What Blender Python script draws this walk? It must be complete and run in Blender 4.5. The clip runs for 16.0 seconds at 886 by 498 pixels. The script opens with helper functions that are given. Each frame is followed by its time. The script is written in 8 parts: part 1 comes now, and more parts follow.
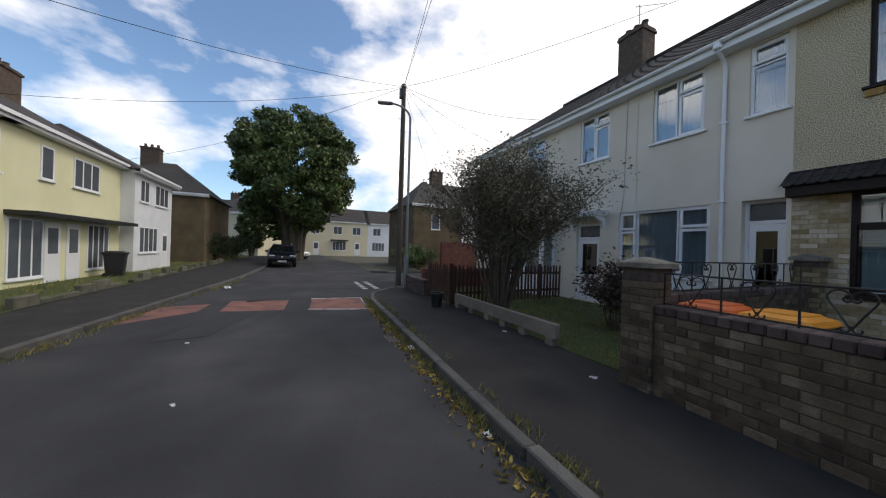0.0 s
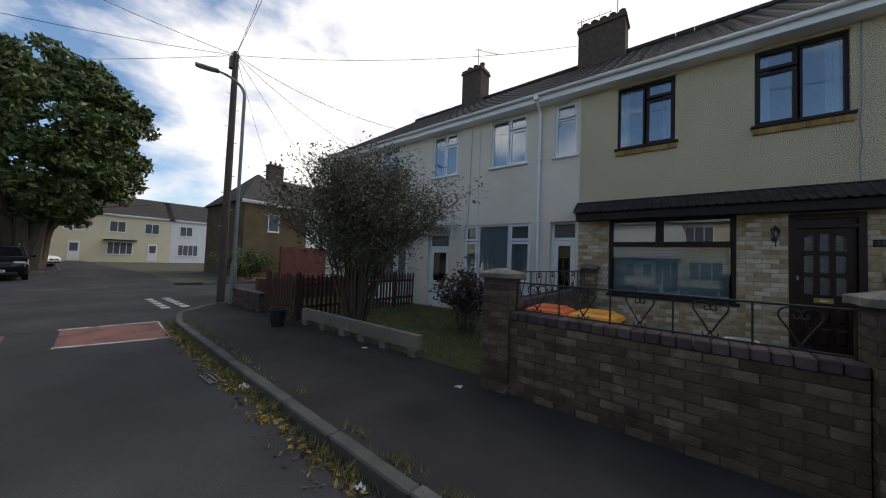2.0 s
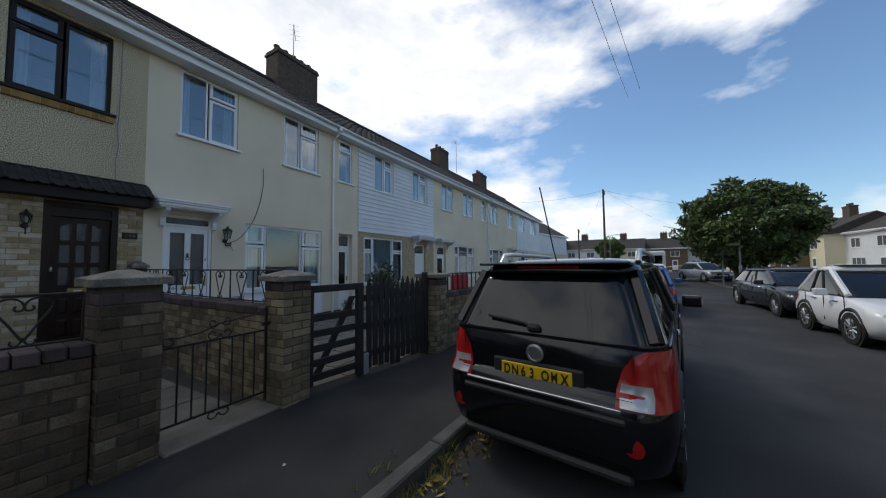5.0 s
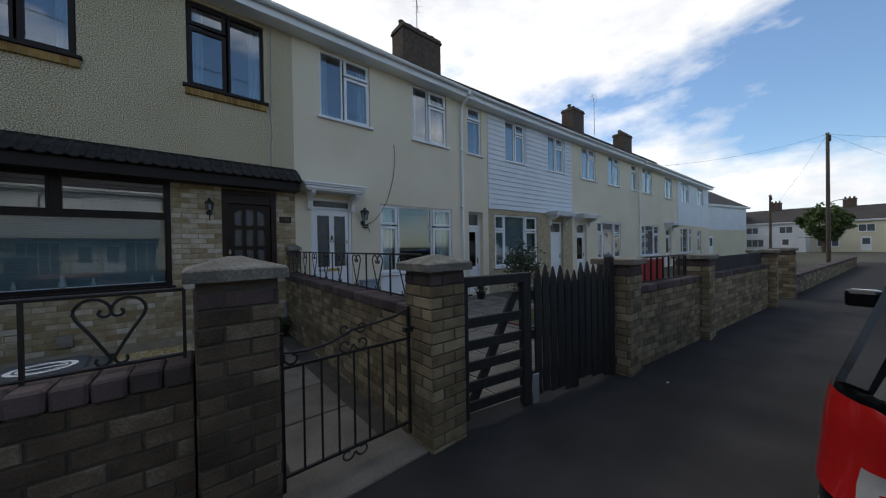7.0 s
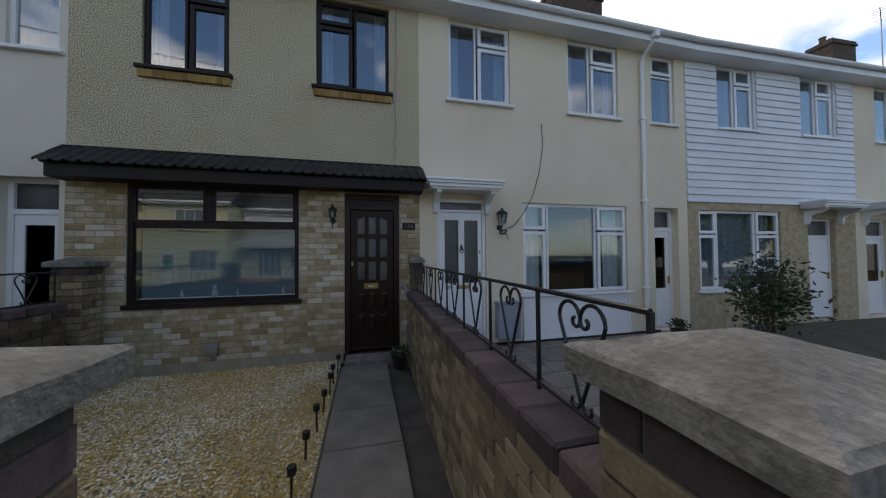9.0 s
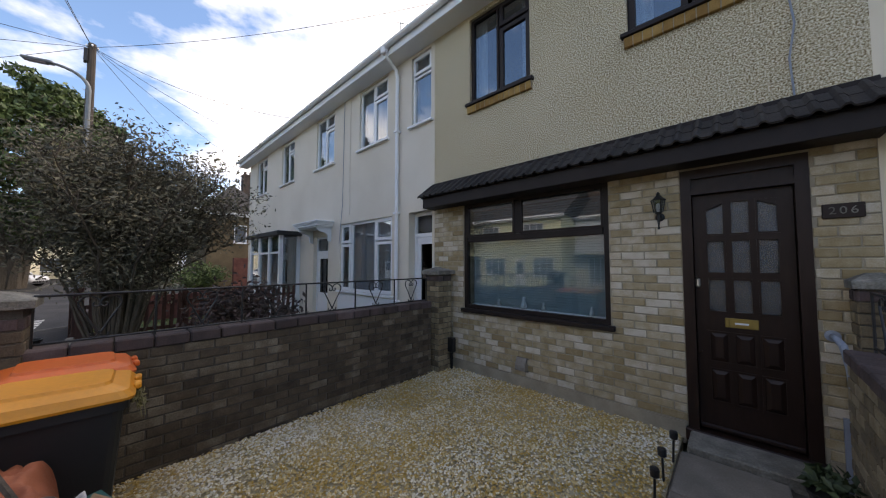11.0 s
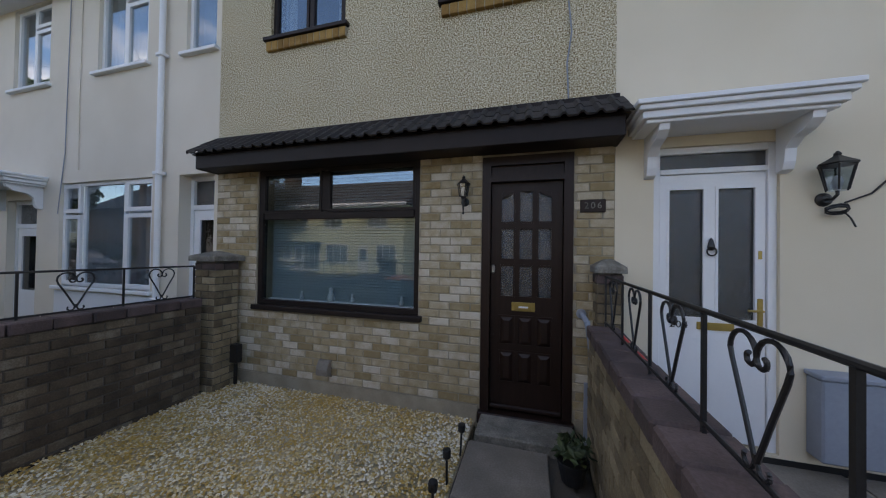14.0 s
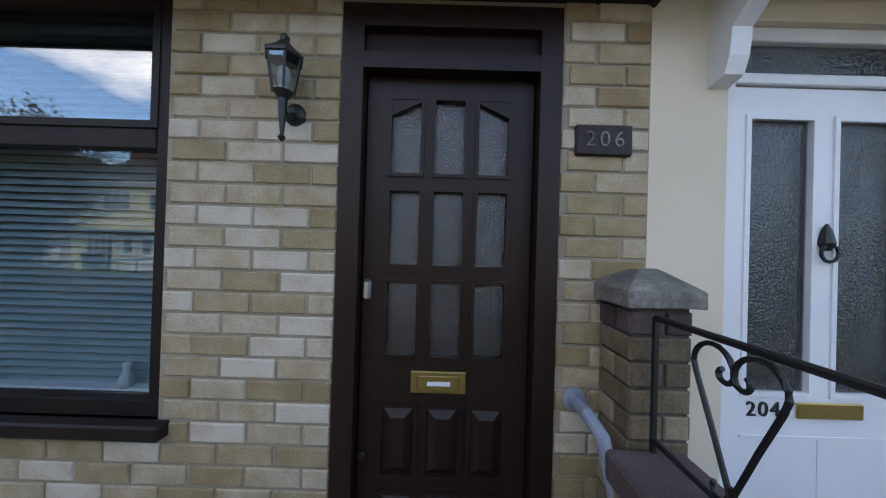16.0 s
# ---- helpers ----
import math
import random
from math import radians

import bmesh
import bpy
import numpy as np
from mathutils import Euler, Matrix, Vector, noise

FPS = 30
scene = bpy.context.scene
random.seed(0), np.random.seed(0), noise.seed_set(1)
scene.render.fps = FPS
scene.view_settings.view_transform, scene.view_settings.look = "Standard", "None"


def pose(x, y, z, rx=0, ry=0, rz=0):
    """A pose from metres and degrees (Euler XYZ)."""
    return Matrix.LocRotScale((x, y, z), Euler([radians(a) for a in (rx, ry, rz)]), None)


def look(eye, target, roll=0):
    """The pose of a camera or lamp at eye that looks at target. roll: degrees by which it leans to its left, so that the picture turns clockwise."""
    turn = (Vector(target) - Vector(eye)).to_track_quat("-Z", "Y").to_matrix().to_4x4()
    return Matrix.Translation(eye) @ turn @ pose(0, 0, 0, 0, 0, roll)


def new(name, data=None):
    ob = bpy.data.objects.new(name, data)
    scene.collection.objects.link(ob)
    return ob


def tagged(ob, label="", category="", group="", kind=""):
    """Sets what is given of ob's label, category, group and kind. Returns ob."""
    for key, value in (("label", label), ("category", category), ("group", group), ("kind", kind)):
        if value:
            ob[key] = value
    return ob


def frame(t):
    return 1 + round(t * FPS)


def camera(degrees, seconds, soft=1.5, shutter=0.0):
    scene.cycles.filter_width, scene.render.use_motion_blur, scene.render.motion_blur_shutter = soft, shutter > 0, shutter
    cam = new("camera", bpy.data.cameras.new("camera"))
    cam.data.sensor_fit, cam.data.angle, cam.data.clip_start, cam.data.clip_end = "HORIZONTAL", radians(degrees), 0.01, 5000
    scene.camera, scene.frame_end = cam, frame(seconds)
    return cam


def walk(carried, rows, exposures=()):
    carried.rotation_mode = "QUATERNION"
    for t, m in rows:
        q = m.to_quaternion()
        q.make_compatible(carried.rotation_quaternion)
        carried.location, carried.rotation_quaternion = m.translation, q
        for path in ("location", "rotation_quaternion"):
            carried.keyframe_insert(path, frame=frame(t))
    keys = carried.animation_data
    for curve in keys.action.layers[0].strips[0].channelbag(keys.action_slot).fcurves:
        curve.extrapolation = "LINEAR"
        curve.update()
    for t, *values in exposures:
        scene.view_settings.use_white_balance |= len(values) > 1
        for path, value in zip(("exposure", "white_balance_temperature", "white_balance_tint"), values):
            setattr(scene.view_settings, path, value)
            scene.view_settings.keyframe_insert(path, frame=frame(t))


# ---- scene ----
import colorsys
import itertools

cam = camera(110.0, 16.0, soft=1.15)
PATH = [
    (0, (-1.099, -8.296, 1.525), (-2.915, -7.459, 1.526), 1.7),
    (0.5, (-1.372, -8.444, 1.51), (-3.236, -7.719, 1.508), 2.2),
    (1, (-1.433, -8.375, 1.514), (-3.315, -7.697, 1.548), 2.3),
    (1.5, (-1.477, -8.305, 1.513), (-3.205, -7.301, 1.589), 2.3),
    (2, (-1.572, -8.252, 1.57), (-2.792, -6.669, 1.643), 2.2),
    (2.5, (-1.675, -8.507, 1.64), (-1.936, -6.527, 1.746), 1.0),
    (3, (-1.666, -8.501, 1.553), (-0.628, -6.805, 1.765), 0.5),
    (3.5, (-1.704, -8.525, 1.617), (0.005, -7.499, 1.784), -0.4),
    (3.7, (-1.680, -8.500, 1.600), (0.090, -7.580, 1.760), -0.7),
    (5.8, (-1.109, -7.666, 1.495), (0.582, -6.599, 1.483), -1.4),
    (6, (-1.047, -7.52, 1.505), (0.592, -6.375, 1.485), -1.0),
    (6.5, (-0.832, -7.199, 1.507), (0.657, -5.863, 1.493), -1.2),
    (7, (-0.605, -6.809, 1.523), (0.684, -5.28, 1.508), -1.0),
    (7.5, (-0.38, -6.414, 1.565), (0.707, -4.735, 1.565), -0.8),
    (8, (-0.069, -6.012, 1.534), (0.904, -4.265, 1.565), -1.1),
    (8.2, (0.065, -5.866, 1.512), (0.933, -4.065, 1.567), -0.8),
    (9.3, (0.310, -5.030, 1.640), (0.660, -3.130, 1.680), -0.6),
    (10.3, (0.374, -4.408, 1.732), (0.235, -2.414, 1.784), -0.1),
    (10.5, (0.317, -4.331, 1.762), (-0.026, -2.361, 1.809), -0.1),
    (11, (0.337, -4.032, 1.685), (-1.026, -2.572, 1.781), -0.0),
    (11.5, (0.29, -3.969, 1.616), (-1.351, -2.832, 1.735), 1.4),
    (12, (0.28, -3.987, 1.569), (-1.4, -2.907, 1.679), 1.7),
    (12.5, (0.296, -3.996, 1.547), (-1.393, -2.927, 1.617), 1.6),
    (13, (0.404, -3.957, 1.564), (-1.159, -2.711, 1.616), 1.7),
    (13.5, (0.448, -3.677, 1.583), (-0.495, -1.913, 1.619), 1.1),
    (14, (0.455, -3.187, 1.654), (-0.095, -1.265, 1.678), 0.9),
    (14.5, (0.35, -2.73, 1.665), (0.012, -0.759, 1.672), 1.0),
    (15, (0.347, -2.226, 1.64), (0.28, -0.227, 1.635), 0.9),
    (15.5, (0.38, -1.73, 1.655), (0.293, 0.268, 1.662), 1.2),
    (16, (0.385, -1.235, 1.663), (0.38, 0.765, 1.676), 1.7),
]
walk(cam, [(t, look(e, g, r)) for t, e, g, r in PATH], exposures=[(0, 0.33, 6750, 13), (2.0, 0.14, 6750, 13), (3.7, 0.06, 6350, 10), (5.8, 0.04, 6400, 10), (8.2, 0.16, 6650, 13), (10.3, 0.9, 7050, 18), (13.0, 0.95, 7100, 19), (14.5, 1.08, 7000, 18), (15.3, 1.25, 6750, 17), (16, 1.6, 6600, 16)])

# ---- sky and sun ----
world = bpy.data.worlds.new("sky")
scene.world = world
world.use_nodes = True
wn, wl = world.node_tree.nodes, world.node_tree.links
wn.clear()
SUN_EL, SUN_AZ = radians(48), radians(-12)


def wnode(kind, **kw):
    n = wn.new(kind)
    for k, v in kw.items():
        n.inputs[k].default_value = v
    return n


sky = wn.new("ShaderNodeTexSky")
sky.sky_type, sky.sun_disc, sky.sun_elevation, sky.sun_rotation = "NISHITA", False, SUN_EL, -SUN_AZ
sky.dust_density, sky.ozone_density = 0.6, 2.5
coord = wn.new("ShaderNodeTexCoord")
mapping = wn.new("ShaderNodeMapping")
mapping.inputs["Scale"].default_value = (1, 1, 2.2)
mapping.inputs["Location"].default_value = (0.35, 0.2, 0.1)
wl.new(coord.outputs["Generated"], mapping.inputs["Vector"])
n1 = wnode("ShaderNodeTexNoise", Scale=2.0, Detail=9.0, Roughness=0.55)
wl.new(mapping.outputs[0], n1.inputs["Vector"])
n2 = wnode("ShaderNodeTexNoise", Scale=4.5, Detail=6.0, Roughness=0.6)
wl.new(mapping.outputs[0], n2.inputs["Vector"])
# more cloud towards the sun's side of the sky, thinning to blue down the street
sep = wn.new("ShaderNodeSeparateXYZ")
wl.new(coord.outputs["Generated"], sep.inputs[0])
bias2 = wn.new("ShaderNodeMapRange")
bias2.inputs["From Min"].default_value, bias2.inputs["From Max"].default_value = -0.22, 0.9
bias2.inputs["To Min"].default_value, bias2.inputs["To Max"].default_value = -0.065, 0.26
away = wn.new("ShaderNodeMath")
away.operation = "MULTIPLY"
away.inputs[1].default_value = 0.25
wl.new(sep.outputs["Y"], away.inputs[0])
both = wn.new("ShaderNodeMath")
both.operation = "MAXIMUM"
wl.new(sep.outputs["Y"], both.inputs[0])
wl.new(away.outputs[0], both.inputs[1])
wl.new(both.outputs[0], bias2.inputs["Value"])
add = wn.new("ShaderNodeMath")
add.operation = "ADD"
wl.new(n1.outputs["Fac"], add.inputs[0])
wl.new(bias2.outputs[0], add.inputs[1])
ramp = wn.new("ShaderNodeValToRGB")
ramp.color_ramp.elements[0].position, ramp.color_ramp.elements[1].position = 0.47, 0.60
wl.new(add.outputs[0], ramp.inputs[0])
shade = wn.new("ShaderNodeValToRGB")
shade.color_ramp.elements[0].position, shade.color_ramp.elements[0].color = 0.3, (0.80, 0.83, 0.88, 1)
shade.color_ramp.elements[1].position, shade.color_ramp.elements[1].color = 0.62, (1.12, 1.11, 1.09, 1)
wl.new(n2.outputs["Fac"], shade.inputs[0])
dim = wn.new("ShaderNodeVectorMath")
dim.operation = "SCALE"
dim.inputs["Scale"].default_value = 0.14
wl.new(sky.outputs[0], dim.inputs[0])
lit = wn.new("ShaderNodeMath")
lit.operation = "MULTIPLY_ADD"
lit.inputs[1].default_value, lit.inputs[2].default_value = -0.15, 1.0
neg = wn.new("ShaderNodeMath")
neg.operation = "MINIMUM"
neg.inputs[1].default_value = 0.0
wl.new(sep.outputs["Y"], neg.inputs[0])
wl.new(neg.outputs[0], lit.inputs[0])
cloud = wn.new("ShaderNodeVectorMath")
cloud.operation = "SCALE"
wl.new(shade.outputs[0], cloud.inputs[0])
wl.new(lit.outputs[0], cloud.inputs["Scale"])
tone = wn.new("ShaderNodeVectorMath")
tone.operation = "MULTIPLY"
tone.inputs[1].default_value = (0.94, 1.04, 1.06)
wl.new(dim.outputs[0], tone.inputs[0])
mix = wn.new("ShaderNodeMix")
mix.data_type = "RGBA"
wl.new(ramp.outputs[0], mix.inputs[0])
wl.new(tone.outputs[0], mix.inputs[6])
wl.new(cloud.outputs[0], mix.inputs[7])
bg = wnode("ShaderNodeBackground", Strength=1.0)
wl.new(mix.outputs[2], bg.inputs["Color"])
wo = wn.new("ShaderNodeOutputWorld")
wl.new(bg.outputs[0], wo.inputs[0])

sun_data = bpy.data.lights.new("sun", "SUN")
sun_data.energy, sun_data.angle, sun_data.color = 0.8, radians(14), (1.0, 0.95, 0.88)
sun = new("sun", sun_data)
sun.matrix_world = look((60 * math.sin(-SUN_AZ), 60 * math.cos(SUN_AZ), 60 * math.tan(SUN_EL)), (0, 0, 0))


# ---- materials ----
def material(name, rough=0.7, metal=0.0, spec=0.5):
    m = bpy.data.materials.new(name)
    m.use_nodes = True
    b = m.node_tree.nodes["Principled BSDF"]
    b.inputs["Roughness"].default_value, b.inputs["Metallic"].default_value = rough, metal
    b.inputs["Specular IOR Level"].default_value = spec
    return m, m.node_tree.nodes, m.node_tree.links, b


def surface(name, stops, scale=4.0, fine=60.0, rough=0.7, bump=0.15, metal=0.0, vary=0.0, spec=0.5, stretch=(1, 1, 1), dist=0.01, island=False, blot=0.35, fine_amt=0.35):
    """Colour ramp over coarse blotches and fine grain, with fine relief; vary: change from piece to piece."""
    m, n, l, b = material(name, rough, metal, spec)
    mp = n.new("ShaderNodeMapping")
    mp.inputs["Scale"].default_value = stretch
    geo = n.new("ShaderNodeNewGeometry")
    l.new(geo.outputs["Position"], mp.inputs["Vector"])
    big = n.new("ShaderNodeTexNoise")
    big.inputs["Scale"].default_value, big.inputs["Detail"].default_value = scale, 6
    l.new(mp.outputs[0], big.inputs["Vector"])
    small = n.new("ShaderNodeTexNoise")
    small.inputs["Scale"].default_value, small.inputs["Detail"].default_value = fine, 4
    l.new(mp.outputs[0], small.inputs["Vector"])
    s1 = n.new("ShaderNodeMath")
    s1.operation, s1.inputs[1].default_value = "MULTIPLY_ADD", fine_amt
    l.new(small.outputs["Fac"], s1.inputs[0])
    s0 = n.new("ShaderNodeMath")
    s0.operation, s0.inputs[1].default_value = "MULTIPLY", 1.0 - fine_amt
    l.new(big.outputs["Fac"], s0.inputs[0])
    l.new(s0.outputs[0], s1.inputs[2])
    val = s1
    if vary:
        rnd = n.new("ShaderNodeObjectInfo") if not island else geo
        v = n.new("ShaderNodeMath")
        v.operation, v.inputs[1].default_value = "MULTIPLY_ADD", vary
        l.new(rnd.outputs["Random" if not island else "Random Per Island"], v.inputs[0])
        off = n.new("ShaderNodeMath")
        off.operation, off.inputs[1].default_value = "SUBTRACT", vary / 2
        l.new(s1.outputs[0], off.inputs[0])
        l.new(off.outputs[0], v.inputs[2])
        val = v
    r = n.new("ShaderNodeValToRGB")
    while len(r.color_ramp.elements) < len(stops):
        r.color_ramp.elements.new(0.5)
    for e, (p, c) in zip(r.color_ramp.elements, stops):
        e.position, e.color = p, (*c, 1)
    l.new(val.outputs[0], r.inputs[0])
    l.new(r.outputs[0], b.inputs["Base Color"])
    if bump:
        bp = n.new("ShaderNodeBump")
        bp.inputs["Strength"].default_value, bp.inputs["Distance"].default_value = bump, dist
        l.new(small.outputs["Fac"], bp.inputs["Height"])
        l.new(bp.outputs[0], b.inputs["Normal"])
    return m


def plain(name, c, rough=0.5, metal=0.0, var=0.12, fine=40, bump=0.05, scale=3.0, spec=0.5):
    lo = tuple(max(0, v * (1 - var)) for v in c)
    hi = tuple(min(1, v * (1 + var)) for v in c)
    return surface(name, [(0.3, lo), (0.7, hi)], scale=scale, fine=fine, rough=rough, metal=metal, bump=bump, dist=0.004, spec=spec)


def glass_mat(name, tint=(1, 1, 1), gloss=0.12, rough=0.0, bump=0.0):
    m = bpy.data.materials.new(name)
    m.use_nodes = True
    n, l = m.node_tree.nodes, m.node_tree.links
    n.clear()
    out = n.new("ShaderNodeOutputMaterial")
    tr = n.new("ShaderNodeBsdfTransparent")
    tr.inputs[0].default_value = (*tint, 1)
    gl = n.new("ShaderNodeBsdfGlossy")
    gl.inputs["Roughness"].default_value = rough
    fr = n.new("ShaderNodeLayerWeight")
    fr.inputs["Blend"].default_value = 0.5
    pw = n.new("ShaderNodeMath")
    pw.operation, pw.inputs[1].default_value = "POWER", 4.0
    l.new(fr.outputs["Facing"], pw.inputs[0])
    ad = n.new("ShaderNodeMath")
    ad.operation, ad.inputs[1].default_value, ad.use_clamp = "ADD", gloss, True
    l.new(pw.outputs[0], ad.inputs[0])
    mx = n.new("ShaderNodeMixShader")
    l.new(ad.outputs[0], mx.inputs[0])
    l.new(tr.outputs[0], mx.inputs[1])
    l.new(gl.outputs[0], mx.inputs[2])
    if bump:
        tx = n.new("ShaderNodeTexNoise")
        tx.inputs["Scale"].default_value = 90
        g = n.new("ShaderNodeNewGeometry")
        l.new(g.outputs["Position"], tx.inputs["Vector"])
        bp = n.new("ShaderNodeBump")
        bp.inputs["Strength"].default_value, bp.inputs["Distance"].default_value = bump, 0.01
        l.new(tx.outputs["Fac"], bp.inputs["Height"])
        l.new(bp.outputs[0], gl.inputs["Normal"])
        l.new(bp.outputs[0], fr.inputs["Normal"])
    l.new(mx.outputs[0], out.inputs[0])
    return m


M = {}
M["asphalt"] = surface("asphalt", [(0.3, (0.029, 0.029, 0.031)), (0.5, (0.046, 0.046, 0.048)), (0.7, (0.078, 0.077, 0.078))], scale=0.7, fine=120, rough=0.9, bump=0.5, dist=0.008, spec=0.2)
M["pavement"] = surface("pavement_asphalt", [(0.3, (0.025, 0.0235, 0.023)), (0.6, (0.041, 0.039, 0.0375)), (0.8, (0.078, 0.074, 0.071))], scale=1.6, fine=140, spec=0.2, rough=0.92, bump=0.5, dist=0.007)
M["patch"] = surface("asphalt_patch", [(0.3, (0.016, 0.017, 0.019)), (0.7, (0.03, 0.03, 0.032))], scale=2, fine=130, rough=0.85, bump=0.4)
M["redpatch"] = surface("red_surfacing", [(0.35, (0.06, 0.05, 0.05)), (0.5, (0.20, 0.085, 0.065)), (0.75, (0.27, 0.12, 0.09))], scale=2.2, fine=90, rough=0.9, bump=0.4)
M["roadpaint"] = surface("worn_road_paint", [(0.35, (0.08, 0.08, 0.08)), (0.5, (0.5, 0.5, 0.48)), (0.8, (0.68, 0.68, 0.66))], scale=6, fine=60, rough=0.8, bump=0.3)
M["kerb"] = surface("kerb_concrete", [(0.3, (0.05, 0.049, 0.045)), (0.6, (0.10, 0.097, 0.088)), (0.8, (0.18, 0.175, 0.16))], scale=3, fine=70, rough=0.9, bump=0.5, vary=0.2)
M["render_cream"] = surface("cream_painted_render", [(0.3, (0.66, 0.58, 0.43)), (0.55, (0.73, 0.65, 0.50)), (0.8, (0.78, 0.71, 0.57))], scale=0.8, fine=150, rough=0.9, bump=0.25, dist=0.004)
M["render_pale"] = surface("pale_cream_render", [(0.3, (0.62, 0.56, 0.46)), (0.55, (0.70, 0.64, 0.54)), (0.8, (0.76, 0.71, 0.62))], scale=0.8, fine=150, rough=0.9, bump=0.25, dist=0.004)
M["render_yellow"] = surface("yellow_painted_render", [(0.3, (0.62, 0.60, 0.37)), (0.7, (0.74, 0.72, 0.48))], scale=0.8, fine=100, rough=0.9, bump=0.2, dist=0.004)
M["pebbledash"] = surface("buff_pebbledash", [(0.38, (0.20, 0.145, 0.07)), (0.45, (0.45, 0.37, 0.22)), (0.53, (0.62, 0.54, 0.37)), (0.61, (0.82, 0.76, 0.60))], scale=1.0, fine=66, rough=0.95, bump=1.0, dist=0.022, fine_amt=0.93)
M["brownrender"] = surface("brown_pebbledash", [(0.35, (0.09, 0.065, 0.035)), (0.65, (0.17, 0.125, 0.07))], scale=1.0, fine=70, rough=0.95, bump=0.7, dist=0.01)
M["farwall_cream"] = surface("far_cream_wall", [(0.3, (0.60, 0.55, 0.38)), (0.7, (0.70, 0.65, 0.48))], scale=0.6, fine=30, rough=0.9, bump=0.1)
M["white_wall"] = surface("white_boarding", [(0.3, (0.64, 0.66, 0.69)), (0.7, (0.76, 0.78, 0.80))], scale=1.5, fine=40, rough=0.5, bump=0.05)
M["upvc"] = plain("white_upvc", (0.78, 0.79, 0.80), rough=0.35, var=0.03)
M["brown"] = surface("dark_brown_stain", [(0.3, (0.014, 0.007, 0.005)), (0.7, (0.028, 0.014, 0.010))], scale=5, fine=80, spec=0.3, rough=0.4, bump=0.1, stretch=(6, 6, 0.6), dist=0.003)
M["fascia"] = surface("black_brown_fascia", [(0.3, (0.013, 0.009, 0.008)), (0.7, (0.022, 0.015, 0.013))], scale=4, fine=60, spec=0.25, rough=0.5, bump=0.08)
M["blackpaint"] = surface("black_paint", [(0.3, (0.008, 0.008, 0.009)), (0.7, (0.02, 0.02, 0.021))], scale=8, fine=90, rough=0.4, bump=0.15, dist=0.003)
M["wornblack"] = surface("weathered_black_wood", [(0.3, (0.010, 0.010, 0.010)), (0.6, (0.022, 0.021, 0.02)), (0.8, (0.06, 0.055, 0.05))], scale=5, fine=90, rough=0.75, bump=0.3, stretch=(5, 5, 0.5), dist=0.004)
M["rooftile"] = surface("brown_roof_tile", [(0.3, (0.014, 0.012, 0.011)), (0.55, (0.028, 0.024, 0.022)), (0.8, (0.058, 0.052, 0.045))], scale=1.8, fine=50, rough=0.85, bump=0.4, vary=0.15)
M["brick_buff"] = surface("buff_brick", [(0.25, (0.27, 0.20, 0.10)), (0.42, (0.36, 0.285, 0.165)), (0.58, (0.45, 0.375, 0.26)), (0.76, (0.57, 0.51, 0.41))], scale=9, fine=110, rough=0.92, bump=0.5, vary=0.55, dist=0.005)
M["brick_wall"] = surface("weathered_brown_brick", [(0.25, (0.042, 0.030, 0.019)), (0.45, (0.083, 0.061, 0.040)), (0.62, (0.13, 0.10, 0.065)), (0.8, (0.24, 0.20, 0.15))], scale=6, fine=90, rough=0.95, bump=0.6, vary=0.34, dist=0.006)
M["brick_pier"] = surface("tan_pier_brick", [(0.25, (0.10, 0.075, 0.045)), (0.5, (0.20, 0.155, 0.09)), (0.75, (0.33, 0.27, 0.17))], scale=6, fine=90, rough=0.95, bump=0.6, vary=0.4, dist=0.006)
M["brick_red"] = surface("red_brown_coping_brick", [(0.25, (0.038, 0.029, 0.028)), (0.5, (0.075, 0.053, 0.049)), (0.8, (0.14, 0.10, 0.095))], scale=6, fine=90, rough=0.92, bump=0.5, vary=0.35, dist=0.006)
M["brick_sill_y"] = surface("yellow_sill_brick", [(0.3, (0.22, 0.12, 0.03)), (0.7, (0.42, 0.26, 0.08))], scale=7, fine=90, rough=0.9, bump=0.4, vary=0.3)
M["gravel_base"] = surface("gravel_dust", [(0.3, (0.26, 0.20, 0.10)), (0.6, (0.50, 0.42, 0.27)), (0.8, (0.68, 0.62, 0.48))], scale=8, fine=70, rough=0.95, bump=0.8)
M["mortar"] = surface("mortar", [(0.3, (0.24, 0.20, 0.14)), (0.7, (0.40, 0.35, 0.26))], scale=5, fine=120, rough=0.95, bump=0.5)
M["mortar_dark"] = surface("dark_mortar", [(0.3, (0.045, 0.038, 0.03)), (0.7, (0.12, 0.105, 0.085))], scale=5, fine=120, rough=0.95, bump=0.5)
M["stonecap"] = surface("weathered_concrete_cap", [(0.3, (0.08, 0.075, 0.062)), (0.5, (0.16, 0.15, 0.125)), (0.7, (0.30, 0.285, 0.24))], scale=7, fine=60, rough=0.95, bump=0.8, dist=0.01)
M["concrete"] = surface("grey_concrete", [(0.3, (0.115, 0.10, 0.08)), (0.6, (0.21, 0.185, 0.15)), (0.8, (0.30, 0.275, 0.235))], scale=3, fine=70, rough=0.92, bump=0.4, vary=0.15)
M["ground"] = surface("garden_ground", [(0.35, (0.05, 0.045, 0.03)), (0.6, (0.085, 0.08, 0.05))], scale=3, fine=50, rough=0.95, bump=0.6)
M["grass"] = surface("grass_ground", [(0.3, (0.03, 0.045, 0.012)), (0.6, (0.06, 0.085, 0.022)), (0.8, (0.11, 0.12, 0.04))], scale=2, fine=80, rough=0.95, bump=0.8, dist=0.02)
